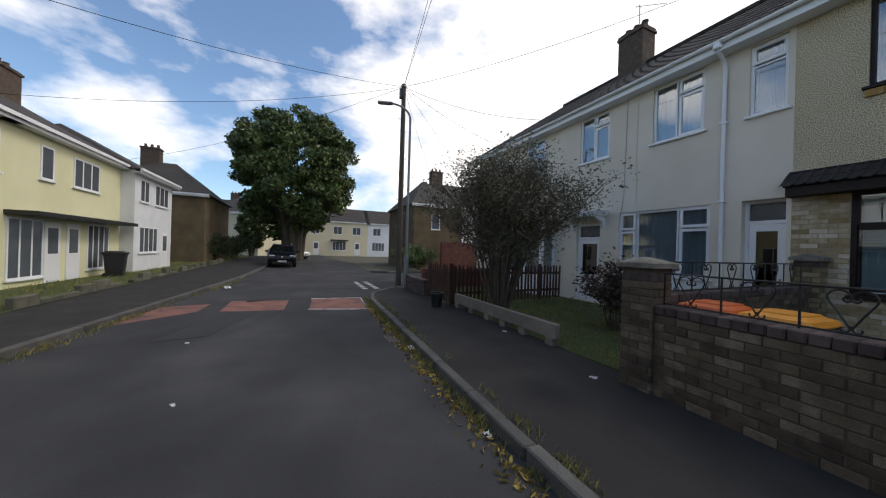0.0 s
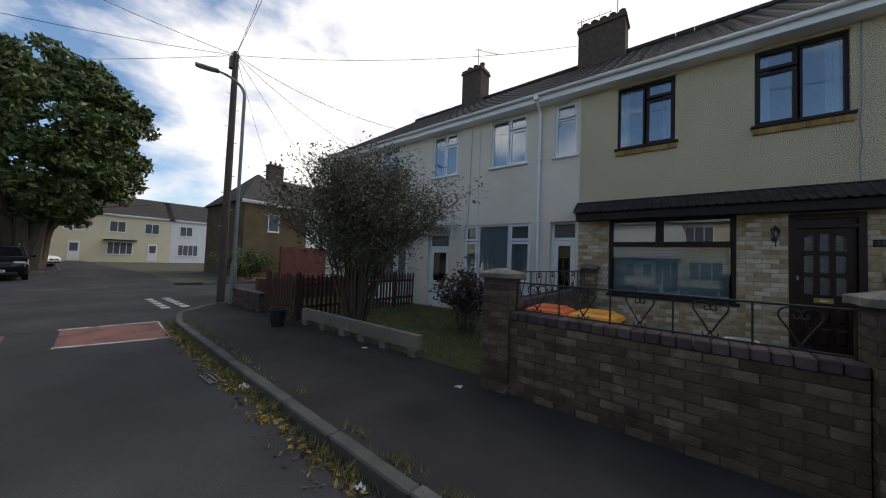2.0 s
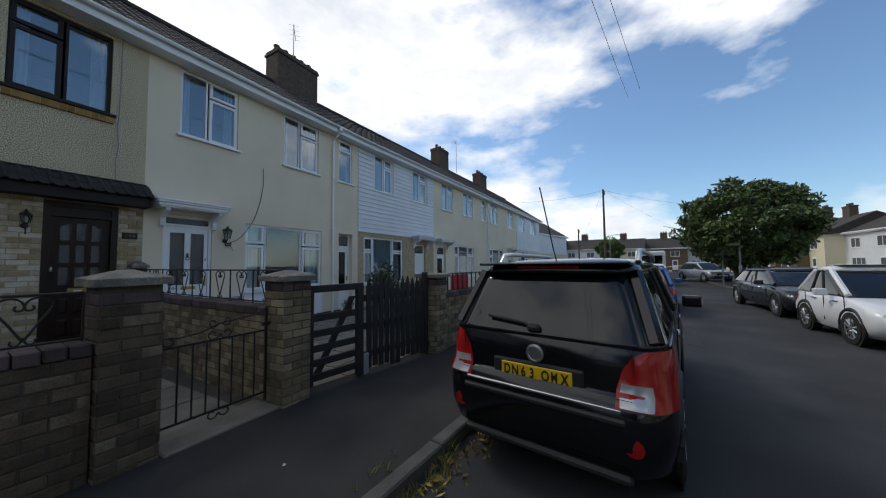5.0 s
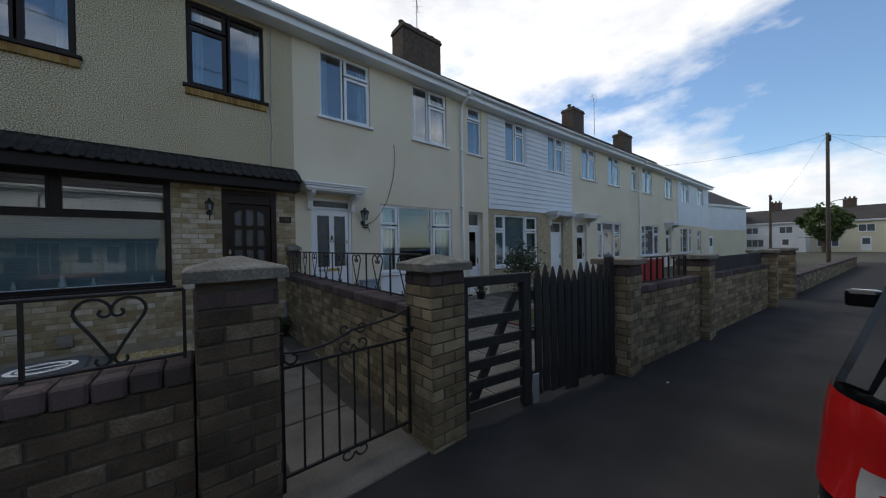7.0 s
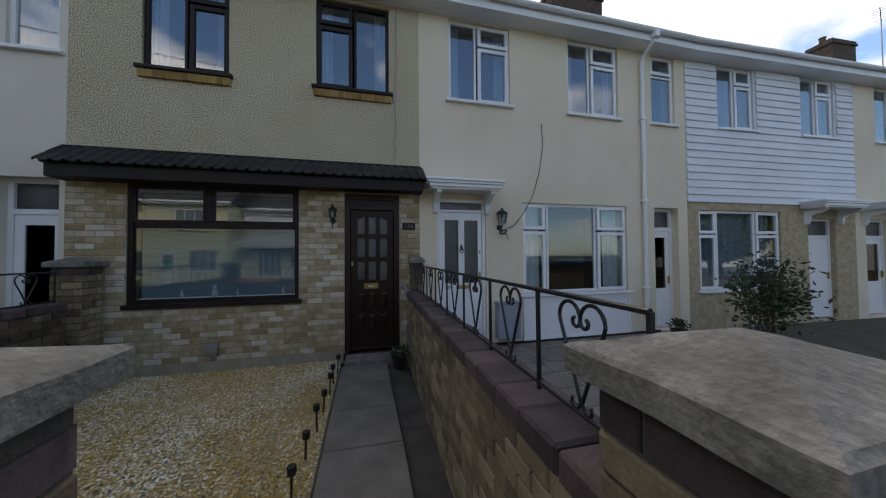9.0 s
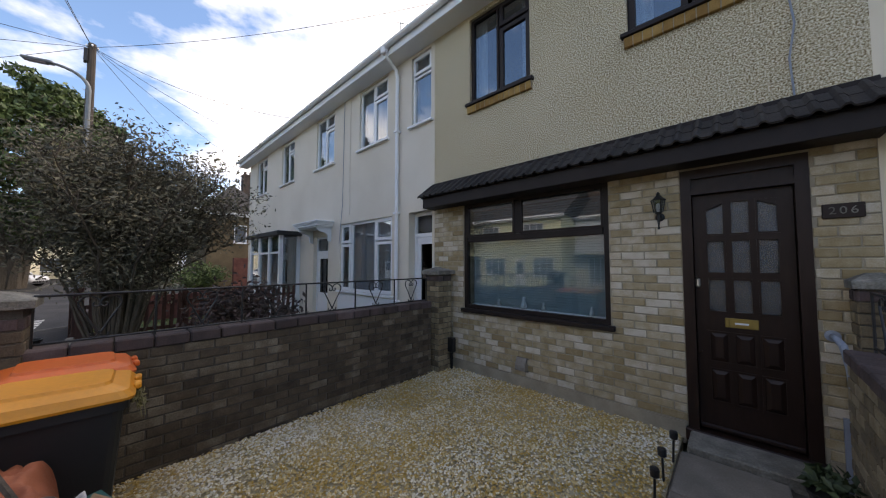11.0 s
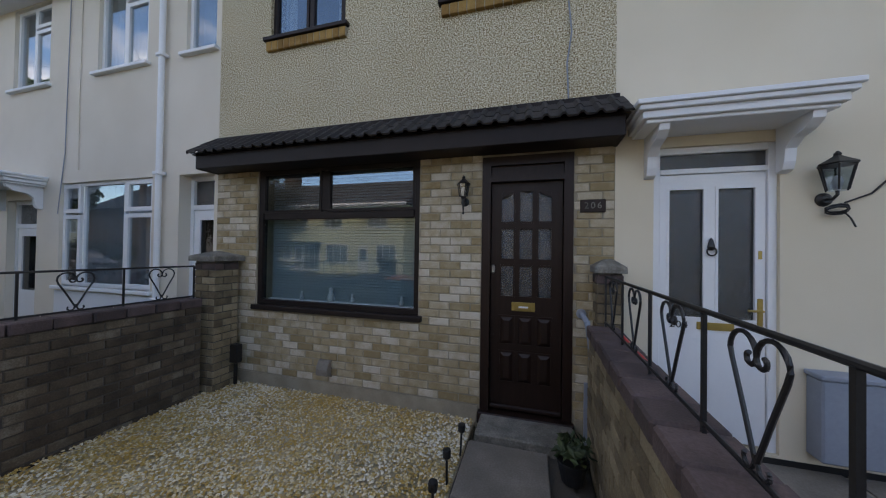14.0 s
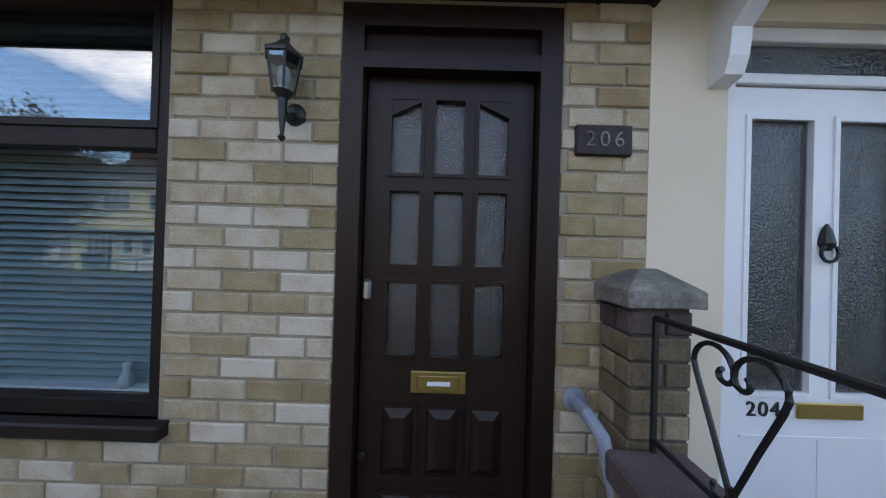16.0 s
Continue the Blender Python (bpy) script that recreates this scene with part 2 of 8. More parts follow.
M["blade"] = surface("grass_blades", [(0.3, (0.09, 0.11, 0.03)), (0.5, (0.19, 0.18, 0.05)), (0.72, (0.36, 0.28, 0.07))], scale=3, fine=20, rough=0.8, bump=0, vary=0.4, island=True)
M["gravel"] = surface("pale_yellow_gravel", [(0.38, (0.50, 0.32, 0.08)), (0.50, (0.64, 0.50, 0.24)), (0.61, (0.77, 0.69, 0.50)), (0.76, (0.88, 0.84, 0.75))], scale=0.9, fine=60, rough=0.85, bump=0.2, vary=0.36, island=True, fine_amt=0.2)
# room dimness is partly put into this dark grey plaster colour
M["dim_plaster"] = plain("dimmed_room_plaster", (0.16, 0.15, 0.14), rough=0.95)
M["curtain"] = surface("net_curtain", [(0.3, (0.5, 0.5, 0.5)), (0.7, (0.72, 0.72, 0.7))], scale=3, fine=40, rough=0.9, bump=0.2, stretch=(12, 1, 0.4))
M["blind"] = plain("pale_blind_slat", (0.30, 0.35, 0.36), rough=0.5, var=0.05)
M["glass"] = glass_mat("window_glass", (0.72, 0.80, 0.85), 0.22)
M["glass_low"] = glass_mat("picture_window_glass", (0.85, 0.92, 0.94), 0.09)
M["glass_obscure"] = glass_mat("obscure_glass", (0.34, 0.38, 0.39), 0.11, rough=0.12, bump=0.7)
M["glass_dark"] = glass_mat("tinted_glass", (0.10, 0.11, 0.12), 0.05)
M["brass"] = plain("tarnished_brass", (0.42, 0.31, 0.10), rough=0.4, metal=0.9)
M["steel"] = plain("galvanised_steel", (0.42, 0.44, 0.46), rough=0.5, metal=0.6)
M["greyplastic"] = plain("grey_plastic", (0.25, 0.28, 0.33), rough=0.55)
M["alu"] = plain("bare_metal", (0.6, 0.6, 0.6), rough=0.3, metal=1.0)
M["rubber"] = plain("black_rubber", (0.012, 0.012, 0.012), rough=0.8)
M["bark"] = surface("bark", [(0.3, (0.05, 0.038, 0.026)), (0.7, (0.13, 0.105, 0.075))], scale=6, fine=50, rough=0.95, bump=0.7, stretch=(3, 3, 0.7))
M["brick_chim"] = surface("sooty_brick", [(0.3, (0.045, 0.033, 0.026)), (0.6, (0.105, 0.076, 0.058)), (0.8, (0.19, 0.15, 0.115))], scale=7, fine=60, rough=0.95, bump=0.6)
M["red_plastic"] = plain("red_plastic", (0.5, 0.03, 0.03), rough=0.4)
M["leaf_dark"] = surface("dark_leaf", [(0.3, (0.018, 0.032, 0.012)), (0.7, (0.06, 0.085, 0.03))], scale=2, fine=20, rough=0.6, bump=0, vary=0.5, island=True)
M["leaf_tree"] = surface("tree_leaf", [(0.3, (0.04, 0.065, 0.018)), (0.55, (0.075, 0.115, 0.028)), (0.8, (0.13, 0.17, 0.045))], scale=0.5, fine=10, rough=0.6, bump=0, vary=0.5, island=True)
M["leaf_bush"] = surface("bush_leaf", [(0.3, (0.07, 0.066, 0.042)), (0.6, (0.135, 0.122, 0.075)), (0.85, (0.27, 0.235, 0.15))], scale=1, fine=10, rough=0.7, bump=0, vary=0.6, island=True)
M["binblack"] = plain("bin_black_plastic", (0.014, 0.015, 0.016), rough=0.5)
M["lid_orange"] = plain("orange_plastic", (0.62, 0.12, 0.015), rough=0.45, var=0.15)
M["lid_yellow"] = plain("yellow_orange_plastic", (0.68, 0.27, 0.015), rough=0.45, var=0.15)
M["dead"] = plain("dry_weed", (0.20, 0.17, 0.07), rough=0.9)
M["caddy_green"] = plain("teal_plastic", (0.02, 0.10, 0.09), rough=0.5)
M["sack"] = surface("orange_woven_sack", [(0.3, (0.26, 0.07, 0.03)), (0.7, (0.46, 0.15, 0.07))], scale=4, fine=200, rough=0.8, bump=0.4)
M["lid_slate"] = plain("dark_blue_grey_plastic", (0.03, 0.038, 0.05), rough=0.35)
M["paper"] = surface("printed_paper", [(0.3, (0.08, 0.10, 0.18)), (0.5, (0.6, 0.58, 0.54)), (0.7, (0.7, 0.68, 0.66))], scale=9, fine=40, rough=0.6, bump=0)
M["card"] = plain("brown_card", (0.30, 0.20, 0.11), rough=0.9)
M["car_black"] = plain("black_car_paint", (0.006, 0.006, 0.008), rough=0.12, var=0.2, bump=0.0)
M["car_blue"] = plain("blue_car_paint", (0.015, 0.09, 0.32), rough=0.15, var=0.05, bump=0.0)
M["car_silver"] = plain("silver_car_paint", (0.45, 0.47, 0.49), rough=0.25, metal=0.5, var=0.05, bump=0.0)
M["car_white"] = plain("white_car_paint", (0.75, 0.76, 0.77), rough=0.2, var=0.03, bump=0.0)
M["car_grey"] = plain("dark_grey_car_paint", (0.03, 0.033, 0.038), rough=0.2, metal=0.3, var=0.05, bump=0.0)
M["car_trim"] = plain("black_trim_plastic", (0.014, 0.014, 0.015), rough=0.6, var=0.1)
M["car_glass"] = plain("privacy_glass", (0.006, 0.007, 0.008), rough=0.04, var=0.1, bump=0.0)
M["lamp_red"] = plain("red_lamp_lens", (0.30, 0.008, 0.008), rough=0.12, var=0.1, bump=0.0)
M["lamp_clear"] = plain("clear_lamp_lens", (0.45, 0.45, 0.46), rough=0.15, metal=0.4, var=0.1, bump=0.0)
M["plate_yellow"] = plain("yellow_plate", (0.72, 0.45, 0.01), rough=0.4, var=0.04, bump=0.0)
M["farroof"] = surface("far_roof_tile", [(0.3, (0.028, 0.024, 0.022)), (0.7, (0.06, 0.052, 0.046))], scale=3, fine=20, rough=0.9, bump=0.5, dist=0.03, stretch=(0.4, 0.4, 4))
M["redbrick"] = surface("red_brick_wall", [(0.3, (0.09, 0.032, 0.024)), (0.7, (0.19, 0.075, 0.055))], scale=5, fine=60, rough=0.95, bump=0.5)
M["fencewood"] = surface("dark_red_brown_fence", [(0.3, (0.04, 0.018, 0.013)), (0.7, (0.10, 0.045, 0.032))], scale=5, fine=70, rough=0.85, bump=0.3, stretch=(5, 5, 0.6))
M["pole_wood"] = surface("weathered_pole", [(0.3, (0.05, 0.038, 0.03)), (0.7, (0.12, 0.095, 0.075))], scale=6, fine=60, rough=0.9, bump=0.4, stretch=(4, 4, 0.3))
M["litter"] = plain("white_litter", (0.7, 0.7, 0.7), rough=0.6)
M["leaf_yellow"] = surface("yellow_leaf", [(0.3, (0.10, 0.07, 0.02)), (0.7, (0.36, 0.26, 0.05))], scale=2, fine=20, rough=0.8, bump=0, vary=0.5, island=True)
M["leaf_purple"] = surface("dark_red_leaf", [(0.3, (0.025, 0.016, 0.014)), (0.7, (0.09, 0.055, 0.045))], scale=2, fine=20, rough=0.6, bump=0, vary=0.5, island=True)
M["far_glass"] = plain("far_window_glass", (0.10, 0.115, 0.13), rough=0.06, bump=0.0)
M["lamp_grey"] = plain("grey_painted_steel", (0.20, 0.215, 0.22), rough=0.5, metal=0.2)
M["mossy"] = surface("mossy_concrete", [(0.3, (0.05, 0.055, 0.03)), (0.6, (0.12, 0.115, 0.09)), (0.8, (0.2, 0.19, 0.16))], scale=4, fine=50, rough=0.95, bump=0.6, vary=0.3)


# ---- building blocks ----
def part(name, bm, mat, parent=None, label="", loc=None, smooth=False):
    me = bpy.data.meshes.new(name)
    bm.normal_update()
    bm.to_mesh(me)
    bm.free()
    if smooth:
        for p in me.polygons:
            p.use_smooth = True
    me.materials.append(M[mat] if isinstance(mat, str) else mat)
    ob = new(name, me)
    if loc:
        ob.location = loc
    if parent:
        ob.parent = parent
    if label:
        ob["label"] = label
    return ob


def empty(name, loc, label="", category="", group="", kind="", rz=0.0):
    ob = new(name)
    ob.empty_display_size = 0.1
    ob.matrix_world = pose(*loc, 0, 0, rz)
    return tagged(ob, label, category, group, kind)


def box(bm, x0, x1, y0, y1, z0, z1, bevel=0.0, segs=1):
    vs = [bm.verts.new((x, y, z)) for x in (x0, x1) for y in (y0, y1) for z in (z0, z1)]
    fs = [bm.faces.new([vs[i] for i in q]) for q in ((0, 1, 3, 2), (4, 6, 7, 5), (0, 4, 5, 1), (2, 3, 7, 6), (0, 2, 6, 4), (1, 5, 7, 3))]
    if bevel:
        bmesh.ops.bevel(bm, geom=list({e for f in fs for e in f.edges}), offset=bevel, segments=segs, affect="EDGES", profile=0.6)
    return bm


def boxes(*dims, bevel=0.0):
    bm = bmesh.new()
    for d in dims:
        box(bm, *d, bevel=bevel)
    return bm


def tube(bm, pts, r, n=8, taper=None):
    """A round bar along the points; taper: the radius at the end."""
    pts = [Vector(p) for p in pts]
    rings = []
    up = Vector((0.13, 0.29, 0.95))
    for i, p in enumerate(pts):
        d = (pts[min(i + 1, len(pts) - 1)] - pts[max(i - 1, 0)]).normalized()
        a = d.cross(up)
        a = a.normalized() if a.length > 1e-3 else Vector((1, 0, 0))
        b = d.cross(a)
        rr = r if taper is None else r + (taper - r) * i / (len(pts) - 1)
        rings.append([bm.verts.new(p + (a * math.cos(2 * math.pi * k / n) + b * math.sin(2 * math.pi * k / n)) * rr) for k in range(n)])
    for r0, r1 in zip(rings, rings[1:]):
        for k in range(n):
            bm.faces.new((r0[k], r0[(k + 1) % n], r1[(k + 1) % n], r1[k]))
    bm.faces.new(rings[0][::-1])
    bm.faces.new(rings[-1])
    return bm


def lathe(bm, prof, n=20, c=(0, 0, 0)):
    rings = [[bm.verts.new((c[0] + r * math.cos(2 * math.pi * k / n), c[1] + r * math.sin(2 * math.pi * k / n), c[2] + z)) for k in range(n)] for r, z in prof]
    for r0, r1 in zip(rings, rings[1:]):
        for k in range(n):
            bm.faces.new((r0[k], r0[(k + 1) % n], r1[(k + 1) % n], r1[k]))
    bm.faces.new(rings[0][::-1])
    bm.faces.new(rings[-1])
    return bm


def prism(bm, outline, x0, x1, axis="x"):
    """A solid with the outline (two coordinates) drawn out along an axis."""
    def at(u, v, w):
        return {"x": (w, u, v), "y": (u, w, v), "z": (u, v, w)}[axis]
    a = [bm.verts.new(at(u, v, x0)) for u, v in outline]
    b = [bm.verts.new(at(u, v, x1)) for u, v in outline]
    bm.faces.new(a)
    bm.faces.new(b[::-1])
    k = len(outline)
    for i in range(k):
        bm.faces.new((a[i], b[i], b[(i + 1) % k], a[(i + 1) % k]))
    bmesh.ops.recalc_face_normals(bm, faces=bm.faces[:])
    return bm


def pierced(x0, x1, z0, z1, y0, y1, holes):
    """A wall with thickness from y0 (front) to y1 and real openings (x0, x1, z0, z1)."""
    xs = sorted({x0, x1, *[v for h in holes for v in h[:2] if x0 < v < x1]})
    zs = sorted({z0, z1, *[v for h in holes for v in h[2:] if z0 < v < z1]})

    def solid(i, j):
        if not (0 <= i < len(xs) - 1 and 0 <= j < len(zs) - 1):
            return False
        cx, cz = (xs[i] + xs[i + 1]) / 2, (zs[j] + zs[j + 1]) / 2
        return not any(a < cx < b and c < cz < d for a, b, c, d in holes)
    bm = bmesh.new()
    cache = {}

    def v(x, y, z):
        if (x, y, z) not in cache:
            cache[(x, y, z)] = bm.verts.new((x, y, z))
        return cache[(x, y, z)]
    for i in range(len(xs) - 1):
        for j in range(len(zs) - 1):
            if not solid(i, j):
                continue
            a, b, c, d = xs[i], xs[i + 1], zs[j], zs[j + 1]
            bm.faces.new((v(a, y0, c), v(b, y0, c), v(b, y0, d), v(a, y0, d)))
            bm.faces.new((v(a, y1, c), v(a, y1, d), v(b, y1, d), v(b, y1, c)))
            if not solid(i - 1, j):
                bm.faces.new((v(a, y0, c), v(a, y0, d), v(a, y1, d), v(a, y1, c)))
            if not solid(i + 1, j):
                bm.faces.new((v(b, y0, c), v(b, y1, c), v(b, y1, d), v(b, y0, d)))
            if not solid(i, j - 1):
                bm.faces.new((v(a, y0, c), v(a, y1, c), v(b, y1, c), v(b, y0, c)))
            if not solid(i, j + 1):
                bm.faces.new((v(a, y0, d), v(b, y0, d), v(b, y1, d), v(a, y1, d)))
    return bm


def ring(bm, x0, x1, z0, z1, y0, y1, w):
    """A rectangular frame of bars w wide."""
    box(bm, x0, x1, y0, y1, z0, z0 + w)
    box(bm, x0, x1, y0, y1, z1 - w, z1)
    box(bm, x0, x0 + w, y0, y1, z0 + w, z1 - w)
    box(bm, x1 - w, x1, y0, y1, z0 + w, z1 - w)
    return bm


def pane(x0, x1, z0, z1, y, mat="glass", parent=None):
    ob = part("pane", boxes((x0, x1, y, y + 0.006, z0, z1)), mat, parent)
    ob.visible_shadow = False
    return ob


COUNT = {}


def numbered(stem):
    COUNT[stem] = COUNT.get(stem, 0) + 1
    return f"{stem}_{COUNT[stem]}"


def window(x0, x1, z0, z1, lights, mat="upvc", sill="upvc", y=0.0, label="", depth=0.05, root=None, drape="curtain", opened=False):
    """A window set into a wall whose face is y. lights: (x0, x1, z0, z1, sash) in fractions of the opening."""
    w = empty(numbered("window"), ((x0 + x1) / 2, y, z0), label or "white plastic casement window in the rendered wall", "window", kind="structure")
    cx = (x0 + x1) / 2
    fw = 0.055
    fr = bmesh.new()
    ring(fr, x0 - cx, x1 - cx, 0, z1 - z0, depth, depth + 0.07, fw)
    part("window_frame", fr, mat, w)
    W, H = x1 - x0, z1 - z0
    for a, b, c, d, sash in lights:
        ax, bx, cz, dz = x0 - cx + a * W, x0 - cx + b * W, c * H, d * H
        ins = fw * 0.5
        if sash:
            s = bmesh.new()
            ring(s, ax + 0.02, bx - 0.02, cz + 0.02, dz - 0.02, depth - 0.015, depth + 0.04, 0.06)
            part("sash", s, mat, w)
            pane(ax + 0.075, bx - 0.075, cz + 0.075, dz - 0.075, depth + 0.01, "glass", w)
        else:
            m = bmesh.new()
            ring(m, ax + ins * 0.5, bx - ins * 0.5, cz + ins * 0.5, dz - ins * 0.5, depth + 0.003, depth + 0.06, 0.035)
            part("glazing_bar", m, mat, w)
            pane(ax + 0.045, bx - 0.045, cz + 0.045, dz - 0.045, depth + 0.03, "glass", w)
    if sill:
        part("window_sill", boxes((x0 - cx - 0.06, x1 - cx + 0.06, -0.07, depth + 0.02, -0.05, 0.0), bevel=0.006), sill, w)
    if drape:
        c = bmesh.new()
        n = 40
        va = []
        for i in range(n + 1):
            u = x0 - cx + 0.05 + (W - 0.1) * i / n
            yy = depth + 0.15 + 0.02 * math.sin(i * 1.9) + 0.012 * math.sin(i * 4.1)
            va.append((c.verts.new((u, yy, 0.02)), c.verts.new((u, yy, H - 0.02))))
        for i, (p, q) in enumerate(zip(va, va[1:])):
            if drape == "curtain" or (drape == "sides" and (i < 7 or i > n - 8)):
                c.faces.new((p[0], q[0], q[1], p[1]))
        part("curtain", c, "curtain", w, "pale net curtain")
    if root:
        w.parent = root
    return w


# ---- ground, road and pavement ----
ROAD_Z = -0.11
part("ground", boxes((-900, 900, -900, 900, -0.5, ROAD_Z - 0.06)), "ground")
tagged(bpy.data.objects["ground"], "bare earth under the gardens and beyond the street", "ground", kind="structure")
road = tagged(part("road", prism(bmesh.new(), [(-70, -6.0), (-70, -7.2), (-33.0, -7.4), (-30.0, -10.3), (-17.5, -10.75), (-5.0, -12.1), (2, -13.1), (14, -13.75), (40, -15.2), (90, -26), (90, -16), (30, -10.0), (12, -8.1), (5, -7.25), (2, -6.86), (0, -6.68), (-4, -6.58), (-10.4, -6.3), (-13.05, -4.0), (-20.6, -4.0), (-30, -3.6)], -0.4, ROAD_Z, "z"), "asphalt"), "dark grey asphalt road with worn patches", "road", kind="structure")
side = tagged(part("road", boxes((-20.6, -13.05, -4.0, 40, -0.4, ROAD_Z)), "asphalt"), "asphalt side road at the junction", "road", kind="structure")
pav = tagged(part("pavement", prism(bmesh.new(), [(34, -10.4), (30, -9.94), (12, -8.04), (5, -7.19), (2, -6.8), (0, -6.62), (-4, -6.52), (-10.4, -6.24), (-11.6, -5.95), (-12.45, -5.2), (-12.9, -4.5), (-12.9, -4.4), (-3.4, -4.48), (-0.38, -4.62), (0.95, -4.72), (3.46, -5.2), (5.84, -5.5), (12, -6.25), (34, -8.9)], -0.4, 0.0, "z"), "pavement"), "dark asphalt pavement beside the garden walls", "pavement", kind="structure")
pav2 = tagged(part("pavement", prism(bmesh.new(), [(-5, -12.15), (2, -13.15), (14, -13.8), (40, -15.25), (40, -16.8), (2, -15.0), (-5, -13.6)], -0.4, 0.0, "z"), "pavement"), "asphalt pavement on the far side of the road", "pavement", kind="structure")

# ---- the terrace ----
BASE, EAVE, RIDGE_Y, RIDGE_Z, BACK_Y = -0.12, 6.05, 3.8, 9.0, 7.6


def house(name, x0, x1, mat, holes, label, upper=None, split=2.75):
    h = empty(name, ((x0 + x1) / 2, 0, 0), label, "house", "terraced houses")
    cx = (x0 + x1) / 2
    rel = [(a - cx, b - cx, c, d) for a, b, c, d in holes]
    if upper:
        part("wall", pierced(x0 - cx, x1 - cx, BASE, split, 0, 0.28, rel), mat, h)
        part("wall", pierced(x0 - cx, x1 - cx, split, EAVE + 0.05, 0, 0.28, rel), upper, h)
    else:
        part("wall", pierced(x0 - cx, x1 - cx, BASE, EAVE + 0.05, 0, 0.28, rel), mat, h)
    part("party_wall", boxes((x0 - cx, x0 - cx + 0.12, 0.28, BACK_Y, BASE, EAVE)), mat if x0 < -14 else "dim_plaster", h)
    part("party_wall", boxes((x1 - cx - 0.12, x1 - cx, 0.28, BACK_Y, BASE, EAVE)), "dim_plaster", h)
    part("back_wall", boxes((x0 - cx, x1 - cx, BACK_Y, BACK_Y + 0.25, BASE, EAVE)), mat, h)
    # added room shell behind the glass, in plaster darkened to look unlit
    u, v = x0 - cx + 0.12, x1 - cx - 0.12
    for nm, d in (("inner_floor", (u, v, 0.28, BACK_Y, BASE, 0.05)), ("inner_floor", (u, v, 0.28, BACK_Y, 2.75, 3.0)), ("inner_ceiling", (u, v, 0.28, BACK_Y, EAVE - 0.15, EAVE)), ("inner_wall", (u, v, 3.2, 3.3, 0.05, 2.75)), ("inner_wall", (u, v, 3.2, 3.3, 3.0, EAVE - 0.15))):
        part(nm, boxes(d), "dim_plaster", h)
    return h


def tiled_slope(x0, x1, y0, z0, y1, z1, nx, ny, amp=0.03, lap=0.022, hip=0.0):
    """A slope of interlocking tiles: rolls along it, steps at each course."""
    cols = nx * 6
    bm = bmesh.new()
    rows = []
    for j in range(ny):
        for e in (0, 1):
            f = (j + e) / ny
            lift = lap * (1 - e)
            r = []
            for i in range(cols + 1):
                ph = (i % 6) / 6
                roll = amp * max(0.0, math.sin(ph * 2 * math.pi)) if ph < 0.5 else 0.0
                r.append(bm.verts.new((x0 + hip * f + (x1 - x0 - hip * f) * i / cols, y0 + (y1 - y0) * f, z0 + (z1 - z0) * f + lift + roll)))
            rows.append(r)
    for a, b in zip(rows, rows[1:]):
        for i in range(cols):
            bm.faces.new((a[i], a[i + 1], b[i + 1], b[i]))
    return bm


def roof(x0, x1, parent_label, hip_left=False, hip_right=False):
    r = empty("roof", ((x0 + x1) / 2, 0, EAVE), parent_label, "roof", kind="structure")
    cx = (x0 + x1) / 2
    pitch_z = RIDGE_Z - EAVE
    n = max(4, int((x1 - x0) / 0.30))
    part("front_slope", tiled_slope(x0 - cx, x1 - cx, -0.36, 0.06, RIDGE_Y, pitch_z, n, 14, amp=0.02, hip=2.3 if hip_left else 0.0), "rooftile", r)
    bm = bmesh.new()
    hp = 2.3 if hip_left else 0.0
    vs = [bm.verts.new(p) for p in ((x0 - cx + hp, RIDGE_Y, pitch_z), (x1 - cx, RIDGE_Y, pitch_z), (x1 - cx, BACK_Y + 0.5, 0), (x0 - cx, BACK_Y + 0.5, 0))]
    bm.faces.new(vs)
    for s, e in ((x0 - cx + 0.02, hp), (x1 - cx - 0.02, 0.0)):
        bm.faces.new([bm.verts.new(p) for p in ((s, -0.34, 0.04), (s + e, RIDGE_Y, pitch_z - 0.05), (s, BACK_Y + 0.4, 0))])
    part("back_slope", bm, "rooftile", r)
    rb = bmesh.new()
    k = int((x1 - x0) / 0.45)
    for i in range(k):
        a = x0 - cx + hp + (x1 - x0 - hp) * i / k
        prism(rb, [(RIDGE_Y + 0.13 * math.cos(q), pitch_z + 0.13 * math.sin(q)) for q in (-0.3, 0.5, 1.2, 1.94, 2.64, 3.44)], a, a + (x1 - x0) / k - 0.012)
    part("ridge_tiles", rb, "rooftile", r)
    part("fascia", boxes((x0 - cx, x1 - cx, -0.34, -0.31, -0.16, 0.06), (x0 - cx, x1 - cx, -0.31, 0.0, -0.16, -0.14)), "upvc", r, "white fascia and soffit board")
    g = bmesh.new()
    prism(g, [(-0.34 - 0.06 + 0.06 * math.cos(q), 0.03 + 0.06 * math.sin(q)) for q in [math.pi + math.pi * i / 6 for i in range(7)]] + [(-0.345, 0.035), (-0.455, 0.035)], x0 - cx, x1 - cx)
    part("gutter", g, "upvc", r, "white half-round gutter")
    return r


def L2(split_v=0.44, top=0.72):
    return [(0, split_v, 0, 1, False), (split_v, 1, 0, top, True), (split_v, 1, top, 1, True)]


def L2r(split_v=0.56, top=0.72):
    return [(0, split_v, 0, top, True), (0, split_v, top, 1, True), (split_v, 1, 0, 1, False)]


LN = [(0, 1, 0, 0.72, False), (0, 1, 0.72, 1, True)]
L3 = [(0, 0.22, 0, 0.7, True), (0, 0.22, 0.7, 1, True), (0.22, 0.70, 0, 1, False), (0.70, 1, 0, 0.7, True), (0.70, 1, 0.7, 1, True)]

